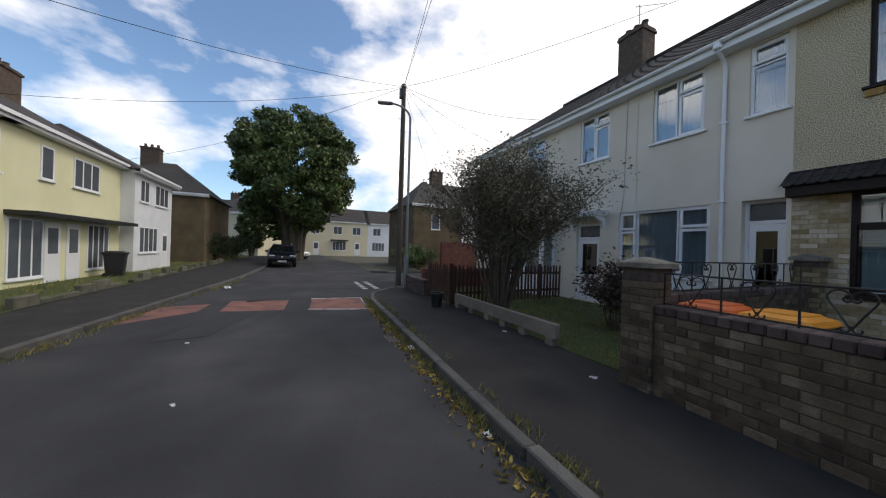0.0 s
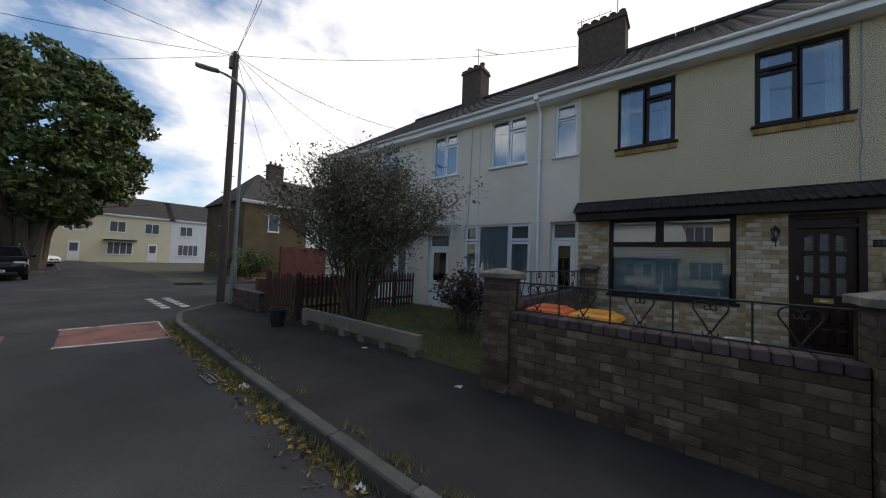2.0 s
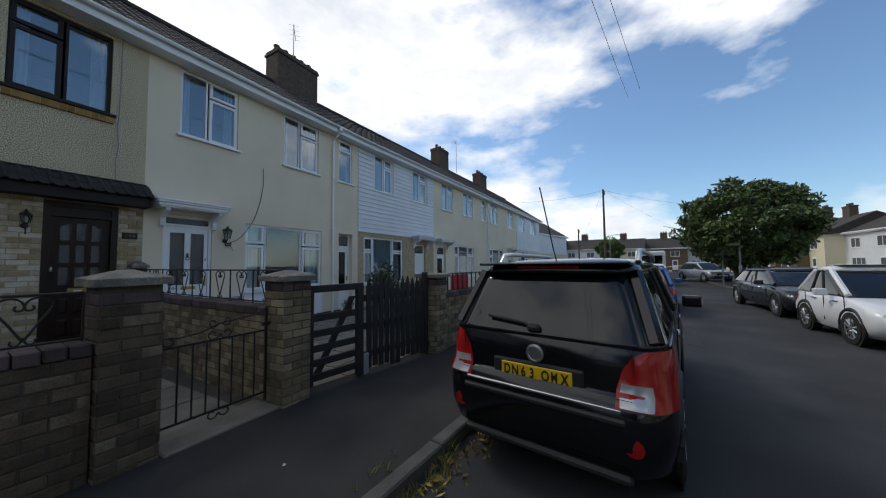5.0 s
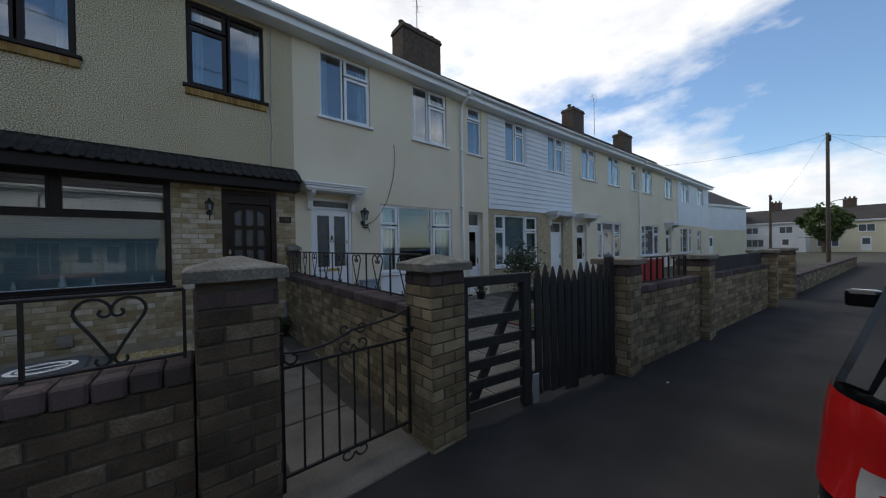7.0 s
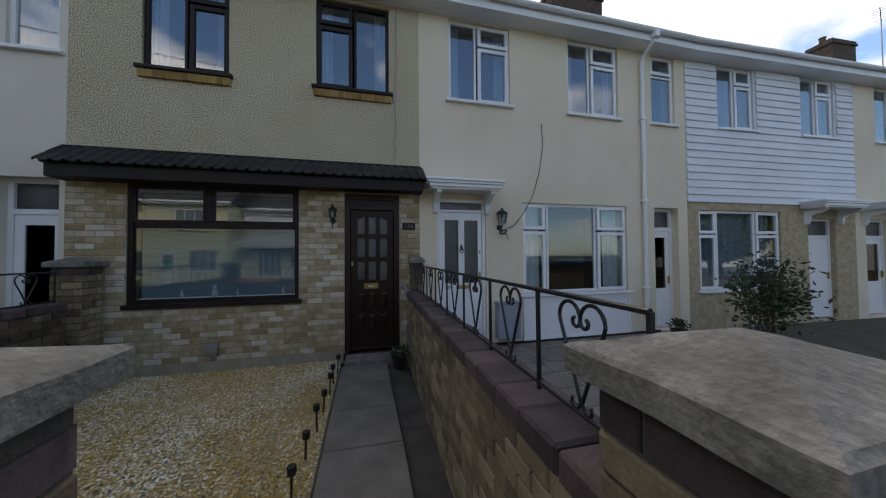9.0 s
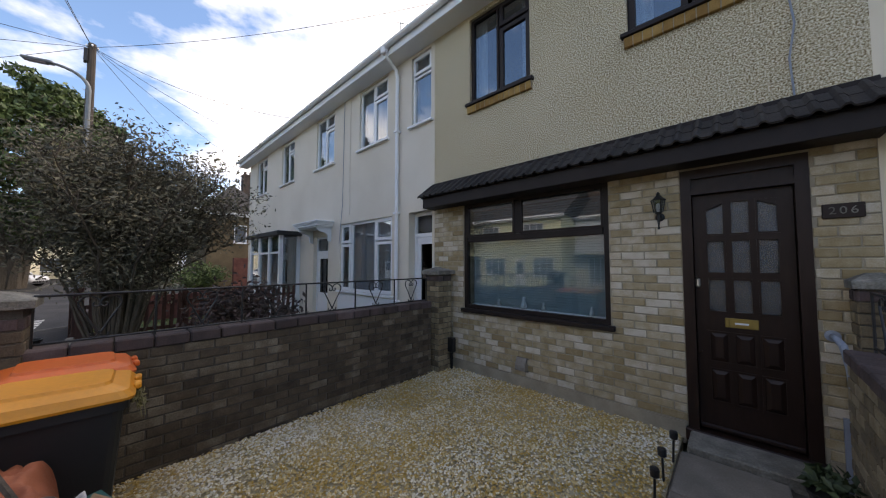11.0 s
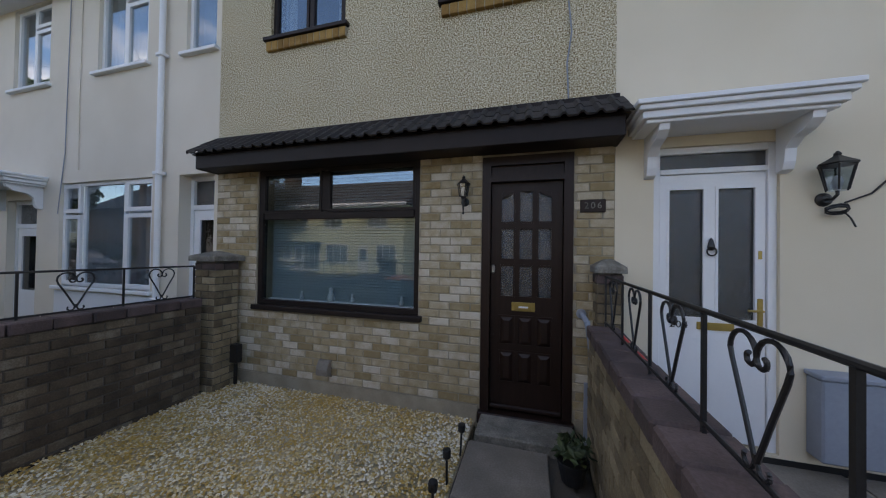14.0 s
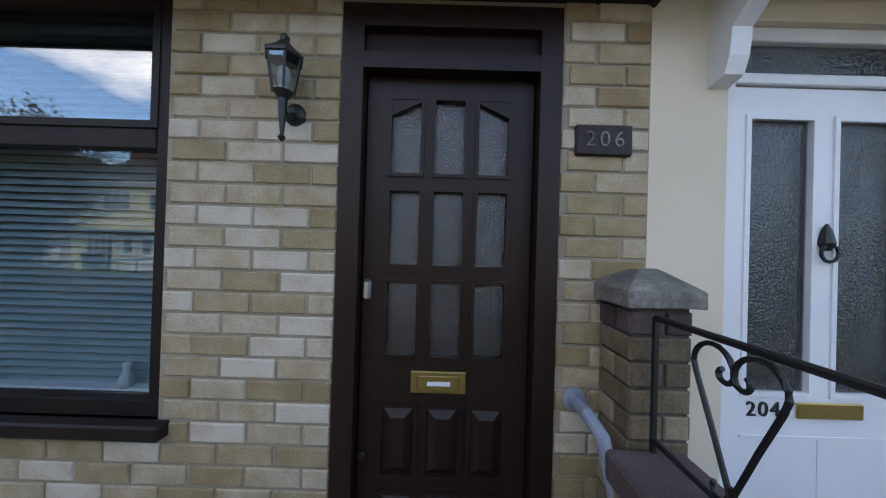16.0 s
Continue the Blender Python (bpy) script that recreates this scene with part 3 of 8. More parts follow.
# openings: x0, x1, z0, z1
W208 = [(-4.29, -3.73, 4.42, 5.84), (-6.21, -5.07, 4.42, 5.86), (-8.53, -7.46, 4.42, 5.86)]
G208 = (-7.08, -4.90, 1.02, 2.70)
D208 = (-8.59, -7.70, 0.02, 2.46)
P208 = (-4.36, -3.70, 0.02, 2.70)
W210 = [(-11.25, -10.15, 4.42, 5.86), (-13.95, -12.75, 4.42, 5.86)]
W206 = [(-2.81, -1.71, 4.36, 5.82), (-0.48, 0.68, 4.36, 5.82)]
G206 = (-2.95, -0.73, 0.96, 2.69)
D206 = (-0.04, 0.835, 0.0, 2.64)
W204 = [(1.73, 2.92, 4.40, 5.86), (4.16, 5.35, 4.40, 5.88), (6.20, 6.82, 4.40, 5.88)]
G204 = (3.14, 5.50, 0.88, 2.60)
D204 = (1.50, 2.40, 0.05, 2.62)
P204 = (6.20, 6.84, 0.02, 2.60)

h208 = house("house", -9.2, -3.64, "render_pale", [*W208, G208, D208, P208], "pale cream rendered terraced house with white windows")
h210 = house("house", -14.9, -9.2, "render_pale", W210, "pale cream rendered end-of-terrace house")
h206 = house("house", -3.64, 1.19, "mortar", [*W206, G206, D206], "terraced house with buff pebbledash above a buff brick ground floor", upper="pebbledash", split=2.78)
h204 = house("house", 1.19, 7.1, "render_cream", [*W204, G204, D204, P204], "cream rendered terraced house with white front door")
for (a, b, c, d), l in zip(W208, (LN, L2(0.5), L2(0.5))):
    window(a, b, c, d, l)
for a, b, c, d in W210:
    window(a, b, c, d, L2(0.5))
window(*G208, L3, label="wide white plastic window with net curtain", drape="curtain")
window(*W206[0], L2(0.5), "fascia", "fascia", label="dark brown framed casement window over brick sill", drape="sides")
window(*W206[1], L2r(0.5), "fascia", "fascia", label="dark brown framed casement window over brick sill", drape="sides")
for (a, b, c, d), l in zip(W204, (L2(0.46), L2(0.46), LN)):
    window(a, b, c, d, l, drape="sides")
g204 = window(*G204, L3, label="wide white plastic ground floor window", drape="sides")
for o in g204.children_recursive:
    if o.name.startswith("pane"):
        o.data.materials[0] = M["glass_low"]

# the next houses along, bending slightly to the street
ROT = Matrix.Translation((7.1, 0, 0)) @ Matrix.Rotation(radians(-2.6), 4, "Z") @ Matrix.Translation((-7.1, 0, 0))


def bend(ob):
    ob.matrix_world = ROT @ ob.matrix_world
    return ob


for x0, x1, mat, up, ws, gs, ds in (
        (7.1, 12.2, "brick_buff", "white_wall", [(8.0, 9.05), (10.5, 11.6)], [(7.4, 9.75)], [(10.6, 11.5)]),
        (12.2, 19.3, "render_cream", None, [(13.05, 14.3), (15.55, 16.85), (18.3, 18.95)], [(14.4, 16.9)], [(12.55, 13.4)]),
        (19.3, 25.7, "render_cream", None, [(19.8, 21.2), (23.4, 24.75)], [(19.6, 22.3)], [(23.5, 24.5)]),
        (25.7, 33.6, "render_cream", "white_wall", [(26.7, 28.2), (30.4, 32.0)], [(26.4, 29.2)], [(30.5, 31.5)])):
    holes = [(a, b, 4.45, 5.88) for a, b in ws] + [(a, b, 0.8, 2.58) for a, b in gs] + [(a, b, 0.02, 2.45) for a, b in ds]
    bend(house("house", x0, x1, mat, holes, "terraced house with white upper boarding" if up else "cream rendered terraced house", upper=up))
    for a, b in ws:
        bend(window(a, b, 4.45, 5.88, L2(0.5) if b - a > 0.8 else LN))
    for a, b in gs:
        bend(window(a, b, 0.8, 2.58, L3, label="white plastic ground floor window"))
    bend(roof(x0, x1, "dark brown tiled roof with white gutter"))
roof(-15.3, -3.64, "dark brown tiled roof with hipped end and white gutter", hip_left=True)
roof(-3.64, 7.1, "dark brown tiled roof with white gutter")


# ---- house 206: window, door, canopy ----
def text_part(name, s, size, m, mat, parent, depth=0.003, bold=0.0):
    """Raised letters in the built-in font, as a mesh."""
    cu = bpy.data.curves.new(name, "FONT")
    cu.offset = bold
    cu.body, cu.size, cu.extrude, cu.align_x, cu.align_y = s, size, depth, "CENTER", "CENTER"
    tmp = bpy.data.objects.new("tmp_text", cu)
    me = bpy.data.meshes.new_from_object(tmp)
    bpy.data.objects.remove(tmp)
    me.materials.clear()
    me.materials.append(M[mat])
    ob = new(name, me)
    ob.matrix_world = m
    if parent:
        ob.parent = parent
    return ob


def big_window():
    x0, x1, z0, z1 = G206
    cx, W, H = (x0 + x1) / 2, x1 - x0, z1 - z0
    w = empty(numbered("window"), (cx, 0, z0), "large dark brown framed picture window with venetian blind inside", "window", kind="structure")
    a, b = -W / 2, W / 2
    part("window_frame", ring(bmesh.new(), a, b, 0.0, H, 0.02, 0.10, 0.06), "fascia", w)
    zt = H * 0.655
    part("transom", boxes((a + 0.075, b - 0.075, 0.025, 0.095, zt - 0.05, zt + 0.04), bevel=0.006), "fascia", w)
    part("mullion", boxes((-0.05 - 0.12, 0.05 - 0.12, 0.025, 0.095, zt + 0.05, H - 0.075), bevel=0.006), "fascia", w)
    part("sash", ring(bmesh.new(), a + 0.06, -0.165, zt + 0.035, H - 0.05, 0.015, 0.06, 0.03), "fascia", w)
    part("sash", ring(bmesh.new(), -0.075, b - 0.06, zt + 0.035, H - 0.05, 0.015, 0.06, 0.03), "fascia", w)
    pane(a + 0.075, b - 0.075, 0.075, zt - 0.05, 0.05, "glass_low", w)
    pane(a + 0.085, -0.19, zt + 0.06, H - 0.075, 0.04, "glass", w)
    pane(-0.05, b - 0.085, zt + 0.06, H - 0.075, 0.04, "glass", w)
    part("window_sill", boxes((a - 0.03, b + 0.05, -0.06, 0.1, -0.06, 0.0), bevel=0.008), "fascia", w)
    return w


big_window()
bl = empty("venetian_blind", (-1.84, 0.17, 0.95), "pale grey-green venetian blind behind the glass", "blind")
slat = boxes((-1.02, 1.02, -0.022, 0.022, -0.0015, 0.0015))
s_me = part("slat", slat, "blind", bl)
for i in range(45):
    s = s_me if i == 0 else s_me.copy()
    if i:
        scene.collection.objects.link(s)
    s.location = (0, 0, 0.09 + i * 0.034)
    s.rotation_euler = (radians(44), 0, 0)
part("head_rail", boxes((-1.03, 1.03, -0.03, 0.03, 1.63, 1.68)), "blind", bl)
for x, s in ((-2.35, 0.7), (-1.92, 1.1), (-1.62, 0.7), (-0.98, 0.7)):
    o = bmesh.new()
    lathe(o, [(0.035 * s, 0), (0.045 * s, 0.03), (0.03 * s, 0.08 * s), (0.018 * s, 0.11 * s), (0.03 * s, 0.14 * s), (0.008, 0.16 * s)], 12)
    tagged(part("ornament", o, "curtain", loc=(x, 0.12, 1.03), smooth=True), "small pale china ornament on the inner window sill", "ornament", "ornaments on the sill")
tagged(part("inner_sill", boxes((-2.86, -0.82, 0.105, 0.30, 1.0, 1.03)), "upvc"), "white inner window board", "sill", kind="structure")


def panel_door():
    x0, x1, z0, z1 = D206
    d = empty(numbered("door"), ((x0 + x1) / 2, 0, 0), "dark brown panelled front door with nine obscure panes", "door", kind="structure")
    W = x1 - x0
    a, b = -W / 2, W / 2
    part("door_frame", boxes((a, a + 0.085, -0.012, 0.12, 0.0, z1), (b - 0.085, b, -0.012, 0.12, 0.0, z1), (a + 0.085, b - 0.085, -0.012, 0.12, z1 - 0.09, z1), (a + 0.085, b - 0.085, -0.01, 0.12, 2.385, 2.45)), "brown", d)
    part("over_panel", boxes((a + 0.085, b - 0.085, 0.03, 0.08, 2.45, z1 - 0.09)), "brown", d)
    part("threshold", boxes((a - 0.02, b + 0.02, -0.07, 0.14, -0.06, 0.06), bevel=0.01), "brown", d)
    lx0, lx1, lz0, lz1 = a + 0.092, b - 0.092, 0.07, 2.38
    lw = lx1 - lx0
    cols = [lx0 + 0.10 + i * (lw - 0.2 + 0.055) / 3 for i in range(3)]
    cw = (lw - 0.2 + 0.055) / 3 - 0.055
    rowz = [(1.98, 2.29), (1.60, 1.91), (1.22, 1.53)]
    holes = [(c, c + cw, r0, r1) for c in cols for r0, r1 in rowz]
    leaf = pierced(lx0, lx1, lz0, lz1, 0.055, 0.10, holes)
    leaf = part("door_leaf", leaf, "brown", d)
    for j, c in enumerate(cols):
        for i, (r0, r1) in enumerate(rowz):
            p = part("pane", boxes((c - 0.004, c + cw + 0.004, 0.075, 0.081, r0 - 0.004, r1 + 0.004)), "glass_obscure", leaf)
            p.visible_shadow = False
            bd = ring(bmesh.new(), c - 0.012, c + cw + 0.012, r0 - 0.012, r1 + 0.012, 0.047, 0.06, 0.014)
            part("bead", bd, "brown", leaf)
        # shaped heads of the top panes: outer ones slope
        if j != 1:
            t = bmesh.new()
            lo, hi = (c, c + cw) if j == 0 else (c + cw, c)
            prism(t, [(lo, 2.30), (lo, 2.22), (hi, 2.28), (hi, 2.30)], 0.05, 0.08, "y")
            part("pane_head", t, "brown", leaf)
        for r0, r1 in ((0.74, 1.01), (0.36, 0.65)):
            t = bmesh.new()
            v = [(c, r0), (c + cw, r0), (c + cw, r1), (c, r1)]
            k = 0.035
            vi = [(c + k, r0 + k), (c + cw - k, r0 + k), (c + cw - k, r1 - k), (c + k, r1 - k)]
            o = [t.verts.new((x, 0.056, z)) for x, z in v]
            m = [t.verts.new((x, 0.036, z)) for x, z in vi]
            t.faces.new(m)
            for i in range(4):
                t.faces.new((o[i], o[(i + 1) % 4], m[(i + 1) % 4], m[i]))
            part("raised_panel", t, "brown", leaf)
            part("moulding", ring(bmesh.new(), c - 0.018, c + cw + 0.018, r0 - 0.018, r1 + 0.018, 0.046, 0.057, 0.016), "brown", leaf)
    lp = part("letter_plate", boxes((-0.135, 0.095, 0.043, 0.056, 1.075, 1.165), bevel=0.004), "brass", leaf, "brass letter plate with a white sticker")
    part("letter_flap", boxes((-0.105, 0.065, 0.037, 0.0425, 1.09, 1.15), bevel=0.003), "brass", leaf)
    part("sticker", boxes((-0.065, 0.03, 0.0355, 0.0365, 1.11, 1.127)), "upvc", leaf)
    part("lock", boxes((lx0 + 0.0, lx0 + 0.04, 0.03, 0.056, 1.45, 1.54), bevel=0.012), "alu", leaf)
    k = bmesh.new()
    lathe(k, [(0.018, 0), (0.02, 0.012), (0.012, 0.02)], 12)
    bmesh.ops.rotate(k, verts=k.verts, matrix=Matrix.Rotation(radians(90), 3, "X"))
    part("knob", k, "brown", leaf, loc=(lx0 + 0.02, 0.056, 0.81))
    part("weather_bar", boxes((lx0, lx1, 0.02, 0.056, 0.08, 0.12), bevel=0.008), "brown", leaf)
    return d


panel_door()
step = tagged(part("step", boxes((-0.02, 0.84, -0.42, -0.05, -0.1, 0.05), bevel=0.012), "stonecap"), "worn brown concrete doorstep", "step", kind="structure")


def lantern(loc, style, label):
    """A wall lantern on a scrolled arm."""
    l = empty("wall_lantern", loc, label, "lamp")
    b = bmesh.new()
    lathe(b, [(0.055, 0), (0.05, 0.015), (0.03, 0.03)], 16)
    bmesh.ops.rotate(b, verts=b.verts, matrix=Matrix.Rotation(radians(90), 3, "X"))
    part("back_plate", b, "blackpaint", l)
    part("arm", tube(bmesh.new(), [(0, -0.02, 0), (0, -0.07, -0.035), (0, -0.115, -0.02), (0, -0.12, 0.03)] if style == "up" else [(0, -0.02, 0), (0, -0.08, -0.01), (0, -0.12, 0.02), (0, -0.12, 0.06)], 0.011), "blackpaint", l)
    if style == "up":
        f = bmesh.new()
        lathe(f, [(0.006, -0.16), (0.018, -0.145), (0.008, -0.13), (0.016, -0.05), (0.02, 0.02), (0.045, 0.05)], 12, (0, -0.12, 0))
        part("stem", f, "blackpaint", l)
    z = 0.05 if style == "up" else 0.05
    r0, r1, h = (0.05, 0.075, 0.14) if style == "up" else (0.06, 0.10, 0.19)
    n = 6
    for i in range(n):
        a0, a1 = 2 * math.pi * i / n, 2 * math.pi * (i + 1) / n
        q = [(r0 * math.cos(a0), r0 * math.sin(a0) - 0.12, z), (r0 * math.cos(a1), r0 * math.sin(a1) - 0.12, z), (r1 * math.cos(a1), r1 * math.sin(a1) - 0.12, z + h), (r1 * math.cos(a0), r1 * math.sin(a0) - 0.12, z + h)]
        t = bmesh.new()
        vs = [t.verts.new(p) for p in q]
        t.faces.new(vs)
        part("lamp_glass", t, "glass", l).visible_shadow = False
        part("glazing_bar", tube(bmesh.new(), [q[0], q[3]], 0.006, 6), "blackpaint", l)
    c = bmesh.new()
    lathe(c, [(r1 + 0.012, z + h), (r1 + 0.014, z + h + 0.012), (r1 * 0.55, z + h + 0.05), (0.02, z + h + 0.075), (0.024, z + h + 0.09), (0.006, z + h + 0.11)], 6, (0, -0.12, 0))
    part("cap", c, "blackpaint", l)
    bulb = bmesh.new()
    lathe(bulb, [(0.015, z), (0.03, z + 0.06), (0.024, z + 0.1), (0.008, z + 0.115)], 10, (0, -0.12, 0))
    part("bulb", bulb, "curtain", l)
    return l


lantern((-0.22, -0.002, 2.185), "up", "small black wall lantern on the brick beside the brown door").scale = (0.8, 0.85, 0.86)
lantern((2.67, -0.002, 2.12), "side", "black coach lantern with coiled cable on the cream wall")

plate = empty("number_plate", (1.0, -0.012, 2.115), "dark rectangular house number plate reading 206 on brick", "sign")
part("plate_board", boxes((-0.11, 0.11, -0.015, 0.012, -0.06, 0.06), bevel=0.005), "brown", plate)
for i, ch in enumerate("206"):
    text_part("numeral", ch, 0.085, pose(-0.056 + 0.056 * i, -0.0165, 0, 90), "stonecap", None).parent = plate

# canopy: tiled lean-to roof over brown fascia
CAN_X0, CAN_X1 = -3.70, 1.25
can = empty("canopy", (0, 0, 2.78), "lean-to canopy of dark interlocking tiles with black-brown fascia", "canopy")
part("fascia", boxes((CAN_X0 + 0.06, CAN_X1 - 0.05, -0.30, -0.265, -0.12, 0.055), bevel=0.006), "fascia", can)
part("end_board", boxes((CAN_X0 + 0.06, CAN_X0 + 0.09, -0.265, 0.0, -0.12, 0.06)), "fascia", can)
part("end_board", boxes((CAN_X1 - 0.08, CAN_X1 - 0.05, -0.265, 0.0, -0.12, 0.06)), "fascia", can)
part("soffit", boxes((CAN_X0 + 0.09, CAN_X1 - 0.08, -0.265, -0.001, -0.115, -0.095)), "fascia", can)
deck = bmesh.new()
prism(deck, [(-0.33, 0.055), (0.0, 0.31), (0.0, 0.05), (-0.30, 0.05)], CAN_X0 + 0.03, CAN_X1 - 0.02)
part("deck", deck, "fascia", can)
part("flashing", boxes((CAN_X0 + 0.05, CAN_X1 - 0.03, -0.03, 0.0, 0.30, 0.37), bevel=0.006), "fascia", can)


def roman_tile(w, l):
    """One double-roll interlocking tile, sloping up along +y."""
    bm = bmesh.new()
    n = 12
    top = []
    for e in (0, 1):
        r = []
        for i in range(n + 1):
            u = i / n
            zz = 0.030 * max(0.0, math.sin(u * 4 * math.pi)) ** 0.8 if math.sin(u * 4 * math.pi) > 0 else 0.0
            r.append((bm.verts.new((u * w, e * l, zz + 0.018)), bm.verts.new((u * w, e * l, zz))))
        top.append(r)
    a, b = top
    for i in range(n):
        bm.faces.new((a[i][0], a[i + 1][0], b[i + 1][0], b[i][0]))
        bm.faces.new((a[i][1], a[i + 1][1], a[i + 1][0], a[i][0]))
    bm.faces.new((a[0][0], b[0][0], b[0][1], a[0][1]))
    bm.faces.new((a[n][0], a[n][1], b[n][1], b[n][0]))
    return bm


TW = (CAN_X1 - CAN_X0) / 17
slope_a = math.degrees(math.atan2(0.255, 0.33))
t0 = part("tile", roman_tile(TW, 0.26), "rooftile", can)
for j in range(2):
    for i in range(17):
        t = t0 if (i, j) == (0, 0) else t0.copy()
        if t is not t0:
            scene.collection.objects.link(t)
        t.matrix_basis = pose(CAN_X0 + i * TW + random.uniform(-0.003, 0.003), -0.365 + j * 0.178, 0.04 + j * 0.1375 + 0.012, slope_a - 1.5 + random.uniform(-0.4, 0.4), 0, random.uniform(-0.4, 0.4))

# brick-on-edge sills under the upper windows, the cable and small fixtures of the facade
for (a, b, c, d) in W206:
    s = empty("brick_sill", ((a + b) / 2, 0, c), "row of yellow bricks on edge under the dark window", "sill", "brick sills")
    n = 13
    w_ = (b - a + 0.06) / n
    m0 = None
    for i in range(n):
        if m0 is None:
            m0 = part("brick", boxes((-w_ / 2 + 0.005, w_ / 2 - 0.005, -0.045, 0.01, -0.17, -0.055), bevel=0.004), "brick_sill_y" if "brick_sill_y" in M else "brick_buff", s)
            o = m0
        else:
            o = m0.copy()
            scene.collection.objects.link(o)
        o.location = (-(b - a + 0.06) / 2 + (i + 0.5) * w_, 0, 0)
    part("mortar_bed", boxes((-(b - a) / 2 - 0.03, (b - a) / 2 + 0.03, -0.037, 0.005, -0.165, -0.055)), "mortar", s)
cab = tube(bmesh.new(), [(0.80, -0.012, 5.9), (0.79, -0.012, 4.4), (0.77, -0.014, 4.1), (0.80, -0.012, 3.8), (0.76, -0.012, 3.5), (0.78, -0.012, 3.1)], 0.008, 6)
tagged(part("cable", cab, "greyplastic"), "thin grey cable down the pebbledash wall", "cable")
v = empty("wall_vent", (-1.88, 0, 0.27), "small grey plastic vent hood on the brick", "vent")
part("hood", prism(bmesh.new(), [(0.0, -0.09), (0.0, 0.09), (-0.05, 0.09), (-0.09, 0.0), (-0.09, -0.07)], -0.075, 0.075), "concrete", v)
part("flange", boxes((-0.085, 0.085, -0.008, 0.0, -0.1, 0.1)), "concrete", v)
sp = empty("solar_spike", (-3.12, -0.12, -0.04), "black box lamp on a stake in the gravel by the wall", "lamp")
part("stake", boxes((-0.015, 0.015, -0.015, 0.015, 0, 0.27)), "blackpaint", sp)
part("head", boxes((-0.06, 0.06, -0.045, 0.045, 0.27, 0.50), bevel=0.012), "blackpaint", sp)


def solar_light(x, y, h, lean):
    s = empty("solar_light", (x, y, -0.04), "small black solar stake light beside the path", "lamp", "solar lights along the path")
    s.rotation_euler = (lean, lean * 0.6, 0)
    part("stake", tube(bmesh.new(), [(0, 0, 0), (0, 0, h)], 0.009, 8), "blackpaint", s)
    b = bmesh.new()
    lathe(b, [(0.012, h - 0.06), (0.03, h - 0.045), (0.032, h), (0.028, h + 0.012), (0.006, h + 0.016)], 12)
    part("head", b, "blackpaint", s)


for x, y, h, l in ((-0.10, -0.62, 0.26, 0.08), (-0.12, -0.98, 0.24, -0.06), (-0.13, -1.30, 0.25, 0.05), (-0.15, -1.72, 0.23, 0.1), (-0.16, -2.1, 0.24, -0.05), (-0.19, -2.5, 0.22, 0.06), (-0.2, -2.95, 0.23, 0.02)):
    solar_light(x, y, h, l)

hr = empty("grab_rail", (0.93, 0, 0), "grey plastic-coated grab rail beside the door", "handrail")
part("rail", tube(bmesh.new(), [(-0.02, -0.02, 1.10), (-0.02, -0.13, 1.10), (0.0, -0.20, 1.06), (0.02, -0.25, 0.9), (0.04, -0.27, 0.6), (0.04, -0.27, -0.05)], 0.024, 12), "greyplastic", hr)
fl = bmesh.new()
lathe(fl, [(0.045, 0), (0.045, 0.02), (0.026, 0.025)], 16)
bmesh.ops.rotate(fl, verts=fl.verts, matrix=Matrix.Rotation(radians(90), 3, "X"))
part("flange", fl, "greyplastic", hr, loc=(-0.02, -0.002, 1.10))
tagged(part("slate_slab", boxes((0.93, 1.10, -0.09, -0.06, -0.08, 0.48)), "greyplastic"), "grey slab leaning against the brick by the rail", "slab")


def pot_plant(x, y, z, r, h, label, n=70):
    p = empty("pot_plant", (x, y, z), label, "plant")
    b = bmesh.new()
    lathe(b, [(r * 0.7, 0), (r, h * 0.42), (r * 1.06, h * 0.42), (r * 1.06, h * 0.48), (r * 0.92, h * 0.48), (r * 0.9, h * 0.40)], 18)
    part("pot", b, "blackpaint", p)
    lv = bmesh.new()
    rnd = random.Random(int(x * 100) + 7)
    for i in range(n):
        a, e = rnd.uniform(0, 6.28), rnd.uniform(0.1, 1.3)
        rr = r * rnd.uniform(0.5, 1.5)
        leaf_quad(lv, Vector((rr * math.cos(a) * math.cos(e), rr * math.sin(a) * math.cos(e), h * 0.5 + rr * math.sin(e))), rnd, 0.045)
    part("leaves", lv, "leaf_dark", p)


def leaf_quad(bm, p, rnd, s):
    """A small folded leaf at p with a random turn."""
    m = Euler((rnd.uniform(0, 6.28), rnd.uniform(0, 6.28), rnd.uniform(0, 6.28))).to_matrix()
    q = [(0, -s, 0), (s * 0.42, 0, s * 0.12), (0, s, 0), (-s * 0.42, 0, s * 0.12)]
    v = [bm.verts.new(p + m @ Vector(c)) for c in q]
    bm.faces.new((v[0], v[1], v[2]))
    bm.faces.new((v[0], v[2], v[3]))


pot_plant(0.76, -0.72, 0.0, 0.11, 0.34, "small leafy shrub in a dark pot by the doorstep", 110)

